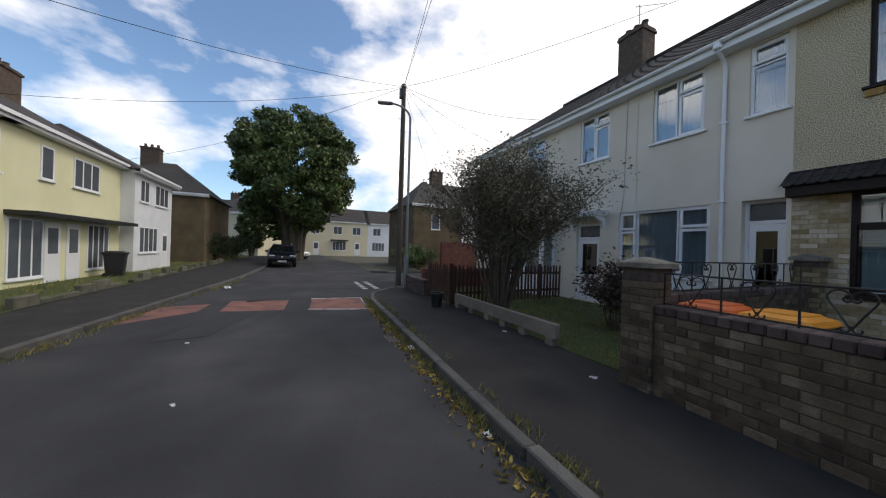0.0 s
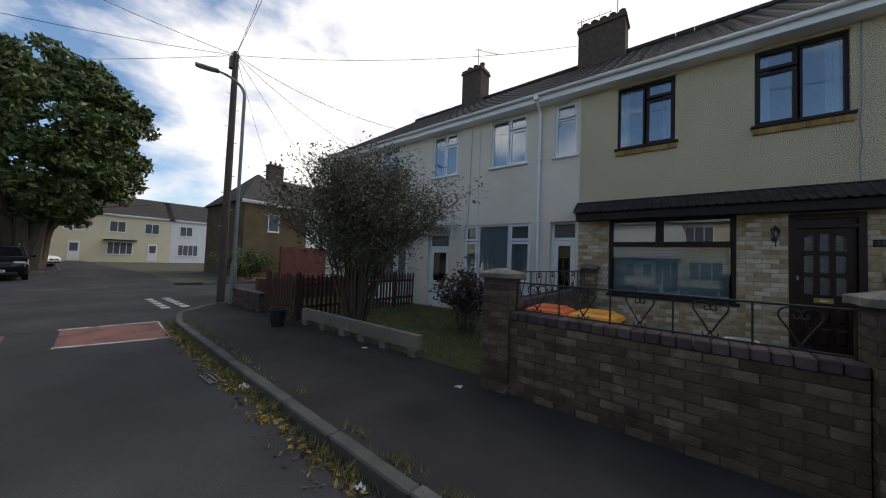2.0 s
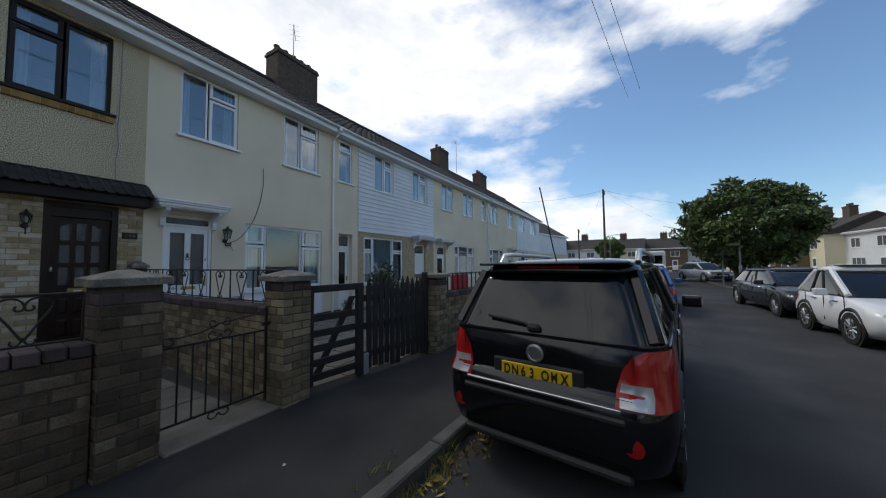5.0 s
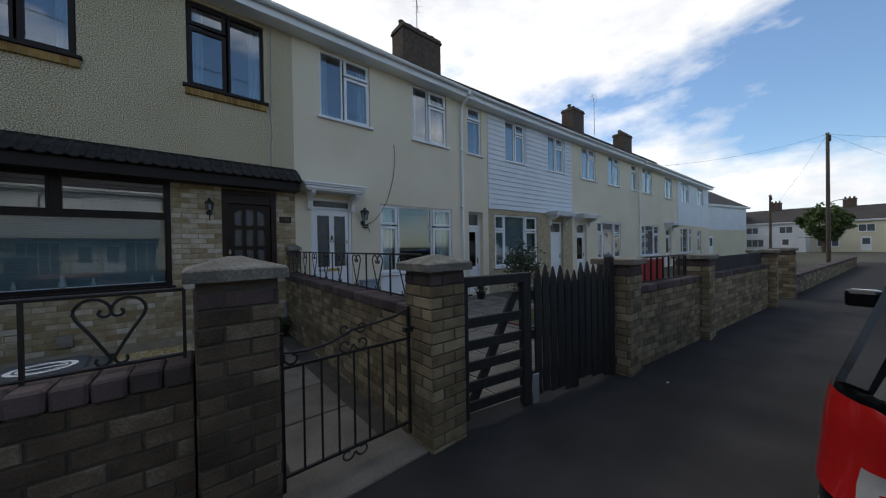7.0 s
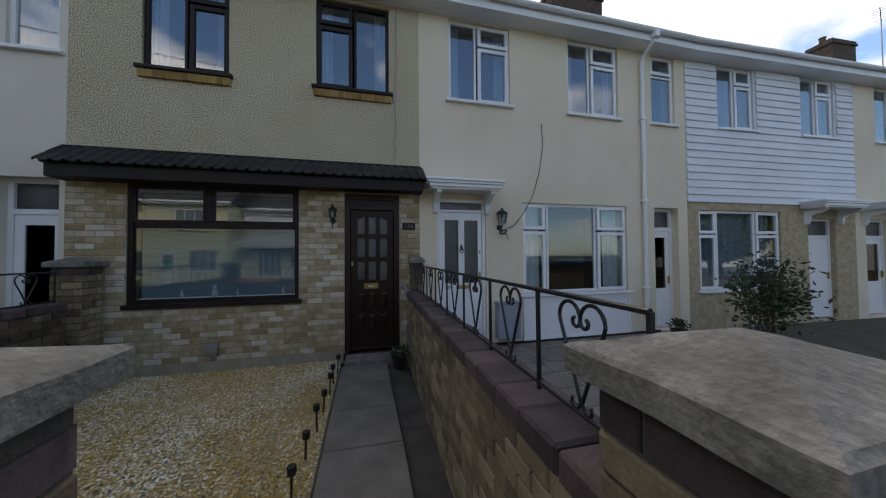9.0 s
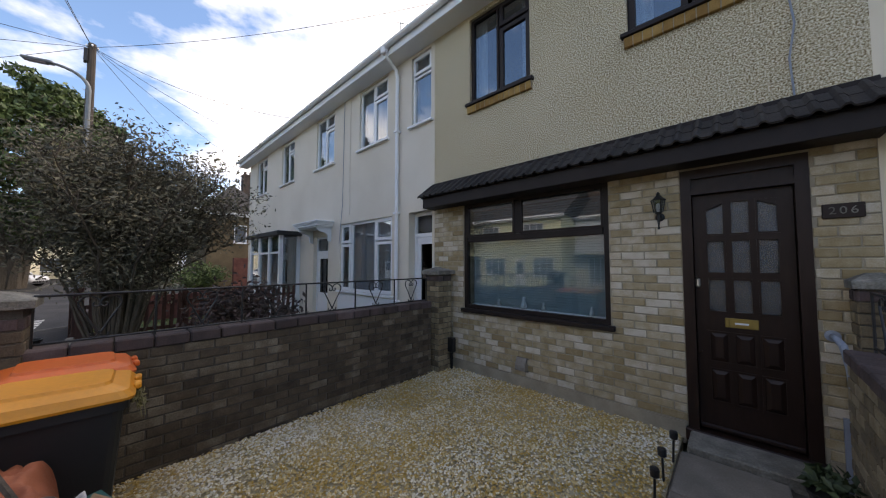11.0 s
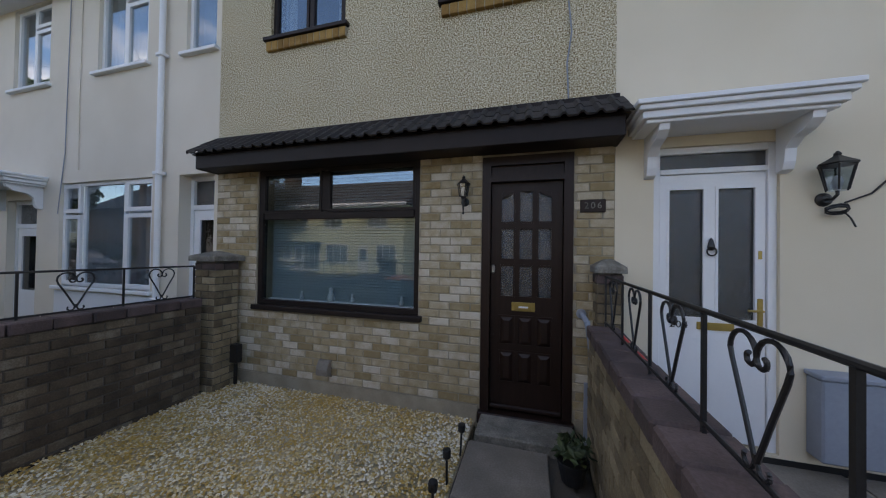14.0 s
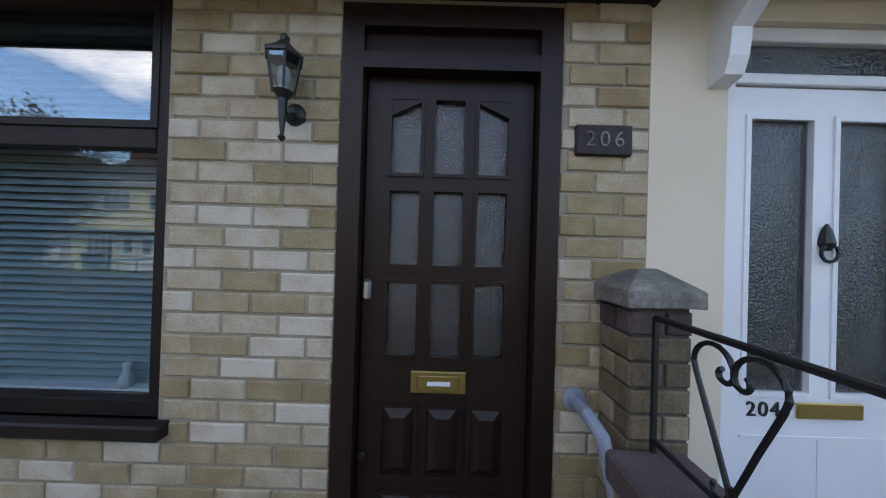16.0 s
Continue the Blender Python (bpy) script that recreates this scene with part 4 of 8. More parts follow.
# ---- the front garden of 206 ----
tagged(part("garden_path", boxes((-0.08, 0.62, -4.6, -0.42, -0.2, -0.035), (0.62, 0.9, -4.6, -0.05, -0.2, -0.05)), "mortar_dark"), "concrete path base to the front door", "path", kind="structure")
path_ob = bpy.data.objects["garden_path"]
slab = None
for i in range(6):
    y0 = -4.58 + i * 0.69
    o = part("slab", boxes((-0.33, 0.33, -0.335, 0.335, 0, 0.034), bevel=0.006), "concrete", path_ob) if slab is None else slab.copy()
    if slab is None:
        slab = o
    else:
        scene.collection.objects.link(o)
    o.location = (0.27, y0 + 0.345, -0.032)
    o.rotation_euler = (random.uniform(-0.006, 0.006), random.uniform(-0.006, 0.006), random.uniform(-0.008, 0.008))
tagged(part("gravel_bed", boxes((-3.3, -0.09, -4.72, -0.001, -0.2, -0.06)), "gravel_base" if "gravel_base" in M else "mortar"), "bed of pale gravel in the front garden", "gravel", kind="structure")


def scatter_stones(name, x0, x1, y0, y1, z, n, s0, s1, mat, label):
    rng = np.random.default_rng(5)
    base = np.array([(1, 0, 0), (-1, 0, 0), (0, 1, 0), (0, -1, 0), (0, 0, 1), (0, 0, -1), (0.62, 0.62, 0.5), (-0.62, 0.62, 0.5), (-0.62, -0.62, 0.5), (0.62, -0.62, 0.5)])
    tri = np.array([(0, 6, 9), (6, 0, 2), (7, 2, 1), (1, 8, 7), (8, 1, 3), (3, 9, 8), (9, 3, 0), (2, 7, 6), (4, 9, 6), (4, 6, 7), (4, 7, 8), (4, 8, 9)])
    k = len(base)
    sc = rng.uniform(s0, s1, (n, 1, 3)) * np.array([1.0, 1.0, 0.7])
    v = base[None] * sc * rng.uniform(0.75, 1.2, (n, k, 1))
    a = rng.uniform(0, 6.28, n)
    b = rng.uniform(-0.7, 0.7, n)
    ca, sa, cb, sb = np.cos(a), np.sin(a), np.cos(b), np.sin(b)
    x, y, zz = v[..., 0], v[..., 1], v[..., 2]
    y, zz = y * cb[:, None] - zz * sb[:, None], y * sb[:, None] + zz * cb[:, None]
    x, y = x * ca[:, None] - y * sa[:, None], x * sa[:, None] + y * ca[:, None]
    px, py = rng.uniform(x0, x1, n), rng.uniform(y0, y1, n)
    pz = z + rng.uniform(-0.008, 0.014, n) + 0.012 * np.sin(px * 3.1) * np.sin(py * 2.3)
    vs = np.stack([x + px[:, None], y + py[:, None], zz + pz[:, None]], -1).reshape(-1, 3)
    fs = (tri[None] + (np.arange(n) * k)[:, None, None]).reshape(-1, 3)
    me = bpy.data.meshes.new(name)
    me.from_pydata(vs.tolist(), [], fs.tolist())
    me.materials.append(M[mat])
    return tagged(new(name, me), label, "gravel", kind="stuff")


scatter_stones("gravel", -3.27, -0.10, -4.68, -0.02, -0.05, 46000, 0.0075, 0.0165, "gravel", "loose pale yellow and cream gravel covering the front garden")


# ---- bins and recycling in the garden ----
def wheelie_bin(x, y, rz, lid_mat, label):
    w = empty("wheelie_bin", (x, y, -0.04), label, "bin", "wheelie bins by the wall", rz=rz)
    bm = bmesh.new()
    levels = [(0.21, 0.24, 0.03), (0.235, 0.275, 0.35), (0.255, 0.32, 0.93), (0.28, 0.345, 0.935), (0.28, 0.345, 0.985), (0.262, 0.328, 0.985)]
    rings = []
    for hx, hy, z in levels:
        c = 0.05
        pts = []
        for sx, sy in ((1, 1), (-1, 1), (-1, -1), (1, -1)):
            for q in range(4):
                ang = math.atan2(sy, sx) - math.pi / 4 + q * math.pi / 6
                pts.append((sx * (hx - c) + c * math.cos(ang), sy * (hy - c) + c * math.sin(ang), z))
        rings.append([bm.verts.new(p) for p in pts])
    for r0, r1 in zip(rings, rings[1:]):
        for k in range(16):
            bm.faces.new((r0[k], r0[(k + 1) % 16], r1[(k + 1) % 16], r1[k]))
    bm.faces.new(rings[0][::-1])
    part("body", bm, "binblack", w)
    lid = bmesh.new()
    prof = [(0.295, 0.37, 0.985), (0.30, 0.372, 1.0), (0.275, 0.34, 1.035), (0.20, 0.26, 1.06), (0.19, 0.25, 1.075), (0.17, 0.23, 1.075)]
    rings = []
    for hx, hy, z in prof:
        c = 0.06
        pts = []
        for sx, sy in ((1, 1), (-1, 1), (-1, -1), (1, -1)):
            for q in range(4):
                ang = math.atan2(sy, sx) - math.pi / 4 + q * math.pi / 6
                yy = sy * (hy - c) + c * math.sin(ang)
                pts.append((sx * (hx - c) + c * math.cos(ang), yy, z + 0.02 * (0.36 - yy) * (1 if z > 1 else 0)))
        rings.append([lid.verts.new(p) for p in pts])
    for r0, r1 in zip(rings, rings[1:]):
        for k in range(16):
            lid.faces.new((r0[k], r0[(k + 1) % 16], r1[(k + 1) % 16], r1[k]))
    lid.faces.new(rings[-1])
    lid.faces.new(rings[0][::-1])
    ld = part("lid", lid, lid_mat, w, smooth=False)
    part("lid_handle", boxes((-0.13, -0.05, 0.36, 0.40, 0.995, 1.03), (0.05, 0.13, 0.36, 0.40, 0.995, 1.03), bevel=0.008), lid_mat, ld)
    part("handle", tube(bmesh.new(), [(-0.24, -0.38, 0.99), (0.24, -0.38, 0.99)], 0.018, 10), "binblack", w)
    for sx in (-1, 1):
        part("hinge", boxes((sx * 0.2 - 0.03, sx * 0.2 + 0.03, -0.40, -0.33, 0.95, 1.01), bevel=0.01), lid_mat, w)
        wb = bmesh.new()
        lathe(wb, [(0.10, -0.025), (0.10, 0.025), (0.05, 0.03)], 20)
        bmesh.ops.rotate(wb, verts=wb.verts, matrix=Matrix.Rotation(radians(90), 3, "Y"))
        part("wheel", wb, "rubber", w, loc=(sx * 0.24, -0.24, 0.1))
    part("axle", tube(bmesh.new(), [(-0.24, -0.24, 0.1), (0.24, -0.24, 0.1)], 0.012, 8), "steel", w)
    return w


wheelie_bin(-2.90, -4.20, 2, "lid_orange", "black wheelie bin with red-orange lid by the wall").scale = (0.86, 0.84, 1.0)
wheelie_bin(-2.36, -4.21, -3, "lid_yellow", "black wheelie bin with yellow-orange lid by the wall").scale = (0.86, 0.84, 1.0)
wd = bmesh.new()
rnd = random.Random(3)
for i in range(40):
    p = Vector((-2.28 + rnd.uniform(-0.28, 0.2), -3.91 + rnd.uniform(-0.02, 0.03), 0.95 + rnd.uniform(-0.03, 0.01)))
    tube(wd, [p, p + Vector((rnd.uniform(-0.06, 0.06), 0.01, rnd.uniform(-0.05, 0.01))), p + Vector((rnd.uniform(-0.1, 0.1), 0.02, rnd.uniform(-0.1, 0.0)))], 0.002, 4)
    leaf_quad(wd, p + Vector((0, 0.015, -0.04)), rnd, 0.018)
tagged(part("dry_weeds", wd, "dead"), "dry weeds caught on the yellow bin's rim", "weed", kind="stuff")

cd = empty("recycling_box", (-1.66, -4.22, -0.04), "teal recycling box heaped with paper and card", "box", rz=18)
cb = bmesh.new()
for (ax, ay, z0), (bx, by, z1) in (((0.18, 0.2, 0), (0.24, 0.27, 0.60)),):
    vs0 = [cb.verts.new(p) for p in ((-ax, -ay, z0), (ax, -ay, z0), (ax, ay, z0), (-ax, ay, z0))]
    vs1 = [cb.verts.new(p) for p in ((-bx, -by, z1), (bx, -by, z1), (bx, by, z1), (-bx, by, z1))]
    vs2 = [cb.verts.new(p) for p in ((-bx + .02, -by + .02, z1), (bx - .02, -by + .02, z1), (bx - .02, by - .02, z1), (-bx + .02, by - .02, z1))]
    vs3 = [cb.verts.new(p) for p in ((-ax + .02, -ay + .02, z0 + .03), (ax - .02, -ay + .02, z0 + .03), (ax - .02, ay - .02, z0 + .03), (-ax + .02, ay - .02, z0 + .03))]
    for r0, r1 in ((vs0, vs1), (vs1, vs2), (vs2, vs3)):
        for k in range(4):
            cb.faces.new((r0[k], r0[(k + 1) % 4], r1[(k + 1) % 4], r1[k]))
    cb.faces.new(vs0[::-1])
    cb.faces.new(vs3)
part("body", cb, "caddy_green", cd)
part("rim", ring(bmesh.new(), -0.26, 0.26, -0.29, 0.29, 0, 0.035, 0.03), "caddy_green", cd).matrix_basis = pose(0, 0, 0.605, -90)
for i, (x, y, z, rx, ry, rz, sx, sy, th, mt) in enumerate(((0.08, 0.12, 0.36, 10, 25, 15, .22, .3, .03, "card"), (-0.02, 0.02, 0.37, 6, -18, 40, .21, .29, .012, "paper"), (0.1, -0.05, 0.36, -12, 30, 5, .2, .28, .02, "paper"), (-0.1, 0.14, 0.37, 20, -35, 70, .21, .29, .01, "paper"), (0.0, 0.2, 0.38, 40, 10, 20, .2, .25, .015, "card"), (-0.08, -0.15, 0.35, 5, 12, 50, .22, .3, .02, "paper"))):
    o = tagged(part("newspaper" if mt == "paper" else "cardboard", boxes((-sx / 2, sx / 2, -sy / 2, sy / 2, -th / 2, th / 2), bevel=0.003), mt), "folded printed paper in the recycling box" if mt == "paper" else "piece of brown cardboard in the box", "paper" if mt == "paper" else "cardboard", "waste in the recycling box")
    o.matrix_world = cd.matrix_world @ pose(x * 0.8, y * 0.8, z + 0.20, rx, ry, rz)
bx = wheelie_bin(-1.14, -4.36, 4, "lid_slate", "dark slate-lidded wheelie bin with white ring emblem")
rg = bmesh.new()
for r0_, r1_ in ((0.135, 0.108), (0.095, 0.086)):
    n = 40
    o_ = [rg.verts.new((1.15 * r0_ * math.cos(6.2832 * k / n), r0_ * math.sin(6.2832 * k / n), 0)) for k in range(n)]
    i_ = [rg.verts.new((1.15 * r1_ * math.cos(6.2832 * k / n), r1_ * math.sin(6.2832 * k / n), 0)) for k in range(n)]
    for k in range(n):
        rg.faces.new((o_[k], o_[(k + 1) % n], i_[(k + 1) % n], i_[k]))
box(rg, -0.10, 0.10, -0.010, 0.010, -0.001, 0.001)
em = part("emblem", rg, "upvc", bx, "white printed ring emblem")
em.location = (0, 0, 1.085)
bx.scale = (0.76, 0.72, 0.92)
b2 = empty("recycling_bin", (-1.47, -4.36, -0.04), "dark lidded recycling tub beside the wall", "bin", rz=-12)
part("body", boxes((-0.15, 0.15, -0.13, 0.13, 0, 0.72), bevel=0.02), "lid_slate", b2)
part("lid", boxes((-0.17, 0.17, -0.15, 0.15, 0.72, 0.78), bevel=0.012), "lid_slate", b2)
sk = bmesh.new()
bmesh.ops.create_grid(sk, x_segments=40, y_segments=26, size=1)
for v_ in sk.verts:
    x, y = v_.co.x, v_.co.y
    rr = max(0.0, 1 - (abs(x) ** 4 + abs(y) ** 4))
    h = 0.10 + 0.72 * rr ** 0.3 + 0.06 * noise.noise(Vector((x * 2.5, y * 2.5, 1))) + 0.035 * noise.noise(Vector((x * 7, y * 6, 3)))
    v_.co = Vector((x * 0.40, y * 0.2, max(0.0, h) if rr > 0 else 0.0))
bag = tagged(part("rubble_sack", sk, "sack", loc=(-1.86, -4.33, -0.04), smooth=True), "crumpled orange-brown woven sack against the wall", "sack")
bag.rotation_euler = (0, 0, radians(3))
st = tagged(part("stick", tube(bmesh.new(), [(-2.05, -4.45, 0.82), (-1.86, -4.33, 0.86), (-1.6, -4.23, 0.80)], 0.012, 6), "bark"), "dead stick lying on the sack", "stick")


# ---- garden walls and piers (the bricks themselves are laid at the end) ----
BRICKED = []


def garden_wall(x0, y0, x1, y1, h, t, label, mats, faces, coping="edge", z0=-0.1):
    """A brick wall along a line; its own x runs along the line, -y is the face on the right-hand side of... the line's front."""
    L = math.hypot(x1 - x0, y1 - y0)
    w = empty("garden_wall", (x0, y0, 0), label, "wall", kind="structure", rz=math.degrees(math.atan2(y1 - y0, x1 - x0)))
    part("core", boxes((0.006, L - 0.006, -t / 2 + 0.008, t / 2 - 0.008, z0, h - 0.1)), "mortar_dark", w)
    BRICKED.append((w, L, h, t, mats, faces, coping, z0))
    return w


def pier(x, y, w, h, mats, label, cap="pyramid", cap_mat="stonecap", over=0.045, z0=-0.06):
    p = empty("gate_pier", (x, y, 0), label, "pier", "brick gate piers")
    part("core", boxes((-w / 2 + 0.008, w / 2 - 0.008, -w / 2 + 0.008, w / 2 - 0.008, z0, h - 0.02)), "mortar_dark", p)
    c = bmesh.new()
    o = w / 2 + over
    zz = h - 0.02
    lv = [(o, zz), (o, zz + 0.055), (o - 0.012, zz + 0.065), (0.03, zz + (0.12 if cap == "pyramid" else 0.075))]
    rings = [[c.verts.new((sx * a, sy * a, z)) for sx, sy in ((-1, -1), (1, -1), (1, 1), (-1, 1))] for a, z in lv]
    for r0, r1 in zip(rings, rings[1:]):
        for k in range(4):
            c.faces.new((r0[k], r0[(k + 1) % 4], r1[(k + 1) % 4], r1[k]))
    c.faces.new(rings[0][::-1])
    c.faces.new(rings[-1])
    bmesh.ops.subdivide_edges(c, edges=c.edges[:], cuts=3, use_grid_fill=True)
    for v_ in c.verts:
        v_.co += Vector((noise.noise(v_.co * 9 + Vector((x, 0, 0))), noise.noise(v_.co * 9 + Vector((0, 9, x))), noise.noise(v_.co * 11 + Vector((4, x, 0))))) * 0.006
    part("cap", c, cap_mat, p, "weathered stone pier cap")
    BRICKED.append((p, w, h, None, mats, None, None, z0))
    return p


WALLMAT, PIERMAT = ("brick_wall", "brick_red"), ("brick_pier", "brick_red")
garden_wall(-3.22, -4.62, -0.56, -4.74, 0.98, 0.225, "weathered brown brick front garden wall with dark coping", WALLMAT, "both")
garden_wall(-3.36, -4.46, -3.36, -0.45, 1.08, 0.2, "weathered brick wall dividing two front gardens", WALLMAT, "right")
garden_wall(0.95, -4.68, 1.05, -0.22, 1.04, 0.225, "mossy brown brick dividing wall beside the path", ("brick_pier", "brick_red"), "left")
pier(-3.40, -4.60, 0.36, 1.40, WALLMAT, "weathered brick gate pier with stone cap")
pier(-0.38, -4.74, 0.36, 1.39, WALLMAT, "weathered brown brick gate pier with chipped pyramid cap")
pier(0.95, -4.85, 0.345, 1.36, PIERMAT, "tan brick gate pier with red top course")
pier(-3.33, -0.22, 0.32, 1.53, PIERMAT, "short tan brick pier against the house")
pier(1.11, -0.11, 0.205, 1.52, PIERMAT, "tan brick pier with red top course against the house", over=0.025)
pier(3.46, -5.30, 0.38, 1.30, PIERMAT, "tan brick gate pier with flat grey cap", cap="flat", cap_mat="concrete")
garden_wall(3.65, -5.33, 5.62, -5.57, 1.0, 0.225, "tan brick garden wall beside the pavement", PIERMAT, "joined")
pier(5.84, -5.58, 0.44, 1.28, PIERMAT, "tall tan brick gate pier", cap="flat")
garden_wall(6.08, -5.62, 9.7, -6.06, 1.0, 0.225, "tan brick garden wall with dark rail panel", PIERMAT, "joined")
pier(9.92, -6.08, 0.46, 1.28, PIERMAT, "tan brick gate pier", cap="flat")
pier(11.9, -6.32, 0.46, 1.28, PIERMAT, "tan brick gate pier", cap="flat")
garden_wall(12.15, -6.35, 29.0, -8.4, 0.55, 0.225, "low brick garden wall along the pavement", PIERMAT, "joined")


# ---- wrought iron ----
def scroll_path(cx, cz, r, a0, a1, n=14, shrink=0.45):
    return [(cx + (r * (1 - (1 - shrink) * i / n)) * math.cos(a0 + (a1 - a0) * i / n), 0, cz + (r * (1 - (1 - shrink) * i / n)) * math.sin(a0 + (a1 - a0) * i / n)) for i in range(n + 1)]


def heart(h, w):
    """A heart of bent bar: straight sides, round shoulders curling in, small curled feet."""
    bm = bmesh.new()
    r = w * 0.25
    for s in (-1, 1):
        top = [(s * (r + r * math.cos(q)), 0, h - r + r * math.sin(q)) for q in [math.pi * i / 10 for i in range(11)]]
        curl = [(s * x, 0, z) for x, _, z in scroll_path(r * 0.42, h - r - 0.004, r * 0.42, math.pi, math.pi * 2.35, 10, 0.5)]
        tube(bm, [(0, 0, 0.045), (s * w * 0.26, 0, 0.045 + (h - r - 0.045) * 0.52), (s * w * 0.46, 0, h - r - 0.03)] + top + curl[1:], 0.007, 6)
        foot = [(s * x, 0, z) for x, _, z in scroll_path(0.034, 0.048, 0.026, radians(180), radians(400), 10, 0.6)]
        tube(bm, [(0, 0, 0.075), (s * 0.004, 0, 0.055)] + foot, 0.006, 6)
    return bm


def railing(x0, y0, x1, y1, za, zb, h, bay, label):
    L = math.hypot(x1 - x0, y1 - y0)
    r = empty("iron_railing", (x0, y0, za), label, "railing", "black iron railings", rz=math.degrees(math.atan2(y1 - y0, x1 - x0)))
    dz = zb - za
    part("top_rail", tube(bmesh.new(), [(0, 0, h), (L, 0, h + dz)], 0.010, 8), "blackpaint", r)
    part("bottom_rail", tube(bmesh.new(), [(0, 0, 0.03), (L, 0, 0.03 + dz)], 0.009, 8), "blackpaint", r)
    n = max(1, round(L / bay))
    pm = hm = None
    for i in range(n + 1):
        o = part("post", boxes((-0.007, 0.007, -0.007, 0.007, -0.03, h)), "blackpaint", r) if pm is None else pm.copy()
        if pm is None:
            pm = o
        else:
            scene.collection.objects.link(o)
        o.location = (L * i / n, 0, dz * i / n)
        if i < n:
            o = part("heart", heart(h - 0.03, 0.235), "blackpaint", r) if hm is None else hm.copy()
            if hm is None:
                hm = o
            else:
                scene.collection.objects.link(o)
            o.location = (L * (i + 0.5) / n, 0, dz * (i + 0.5) / n + 0.012)
    return r


railing(-3.18, -4.625, -0.60, -4.74, 0.97, 0.97, 0.36, 0.49, "black iron railing with heart scrolls on the front wall")
railing(-3.36, -4.40, -3.36, -0.48, 1.07, 1.07, 0.38, 0.62, "black iron railing with heart scrolls on the dividing wall")
railing(0.99, -4.62, 1.07, -0.24, 1.035, 1.05, 0.42, 0.52, "black iron railing with heart scrolls beside the path")

gt = empty("iron_gate", (-0.17, -4.76, 0), "black wrought iron garden gate with scroll top, closed", "gate")
GW = 0.93
part("stile", boxes((0.0, 0.022, -0.011, 0.011, 0.06, 1.02)), "blackpaint", gt)
part("stile", boxes((GW - 0.022, GW, -0.011, 0.011, 0.06, 1.06)), "blackpaint", gt)
for z in (0.14, 0.80):
    part("rail", boxes((0.022, GW - 0.022, -0.009, 0.009, z, z + 0.018)), "blackpaint", gt)
for i in range(7):
    x = 0.022 + (GW - 0.044) * (i + 1) / 8
    part("bar", boxes((x - 0.006, x + 0.006, -0.006, 0.006, 0.158, 0.80)), "blackpaint", gt)
part("top_bar", tube(bmesh.new(), [(0.01, 0, 0.90), (0.15, 0, 0.885), (0.3, 0, 0.90), (GW / 2, 0, 0.96), (GW - 0.3, 0, 0.975), (GW - 0.12, 0, 1.0), (GW - 0.01, 0, 1.04)], 0.009, 6), "blackpaint", gt)
for s in (-1, 1):
    for cz, r in ((0.86, 0.055), (0.97, 0.045)):
        part("scroll", tube(bmesh.new(), [(GW / 2 + s * x, y, z) for x, y, z in scroll_path(0.06, cz, r, radians(180), radians(540), 18, 0.35)], 0.007, 6), "blackpaint", gt)
    part("scroll", tube(bmesh.new(), [(GW / 2 + s * x, y, z) for x, y, z in scroll_path(0.055, 0.115, 0.05, radians(180), radians(500), 16, 0.35)], 0.007, 6), "blackpaint", gt)
part("scroll", tube(bmesh.new(), [(0.022 + x, y, z) for x, y, z in scroll_path(0.05, 0.86, 0.05, radians(150), radians(460), 16, 0.35)], 0.007, 6), "blackpaint", gt)
part("latch", boxes((GW - 0.06, GW + 0.03, -0.03, 0.015, 0.86, 0.90), bevel=0.005), "blackpaint", gt)
for z in (0.12, 0.95):
    part("hinge", boxes((-0.05, 0.01, -0.015, 0.015, z, z + 0.03), bevel=0.004), "blackpaint", gt)
tagged(part("gate_threshold", boxes((-0.19, 0.77, -4.98, -4.55, -0.12, 0.022), bevel=0.01), "concrete"), "stained concrete threshold under the gate", "step", kind="structure")

fb = empty("wooden_gate", (1.14, -4.93, 0.04), "black painted five-bar wooden gate leaf with diagonal brace", "gate", "driveway gates", rz=-9.5)
FW = 0.80
part("stile", boxes((0, 0.075, -0.03, 0.03, 0.03, 1.20), bevel=0.005), "wornblack", fb)
part("stile", boxes((FW - 0.1, FW, -0.035, 0.035, -0.02, 1.22), bevel=0.005), "wornblack", fb)
for z in (0.08, 0.25, 0.42, 0.60, 0.79):
    part("rail", boxes((0.075, FW - 0.1, -0.014, 0.014, z, z + 0.085), bevel=0.004), "wornblack", fb)
part("rail", boxes((0.0, FW, -0.036, 0.036, 1.14, 1.225), bevel=0.005), "wornblack", fb)
dg = part("brace", prism(bmesh.new(), [(0.08, 0.1), (0.17, 0.1), (FW - 0.1, 1.05), (FW - 0.19, 1.05)], 0.015, 0.045, "y"), "wornblack", fb)
pg = empty("wooden_gate", (1.95, -5.07, 0.0), "black painted picket gate leaf with pointed pales", "gate", "driveway gates", rz=-9.5)
PW = 1.24
pk = None
for i in range(11):
    o = part("picket", prism(bmesh.new(), [(-0.042, 0.08), (0.042, 0.08), (0.042, 1.2), (0.0, 1.32), (-0.042, 1.2)], -0.034, -0.014, "y"), "wornblack", pg) if pk is None else pk.copy()
    if pk is None:
        pk = o
    else:
        scene.collection.objects.link(o)
    o.location = (0.07 + i * (PW - 0.14) / 10, 0, 0.035 * math.sin(i * 1.1) - 0.02 * (i % 3))
for z in (0.22, 0.62, 1.0):
    part("rail", boxes((0, PW, -0.013, 0.02, z, z + 0.09), bevel=0.004), "wornblack", pg)
part("post", boxes((PW + 0.0, PW + 0.09, -0.045, 0.045, -0.05, 1.38), bevel=0.015), "wornblack", pg)
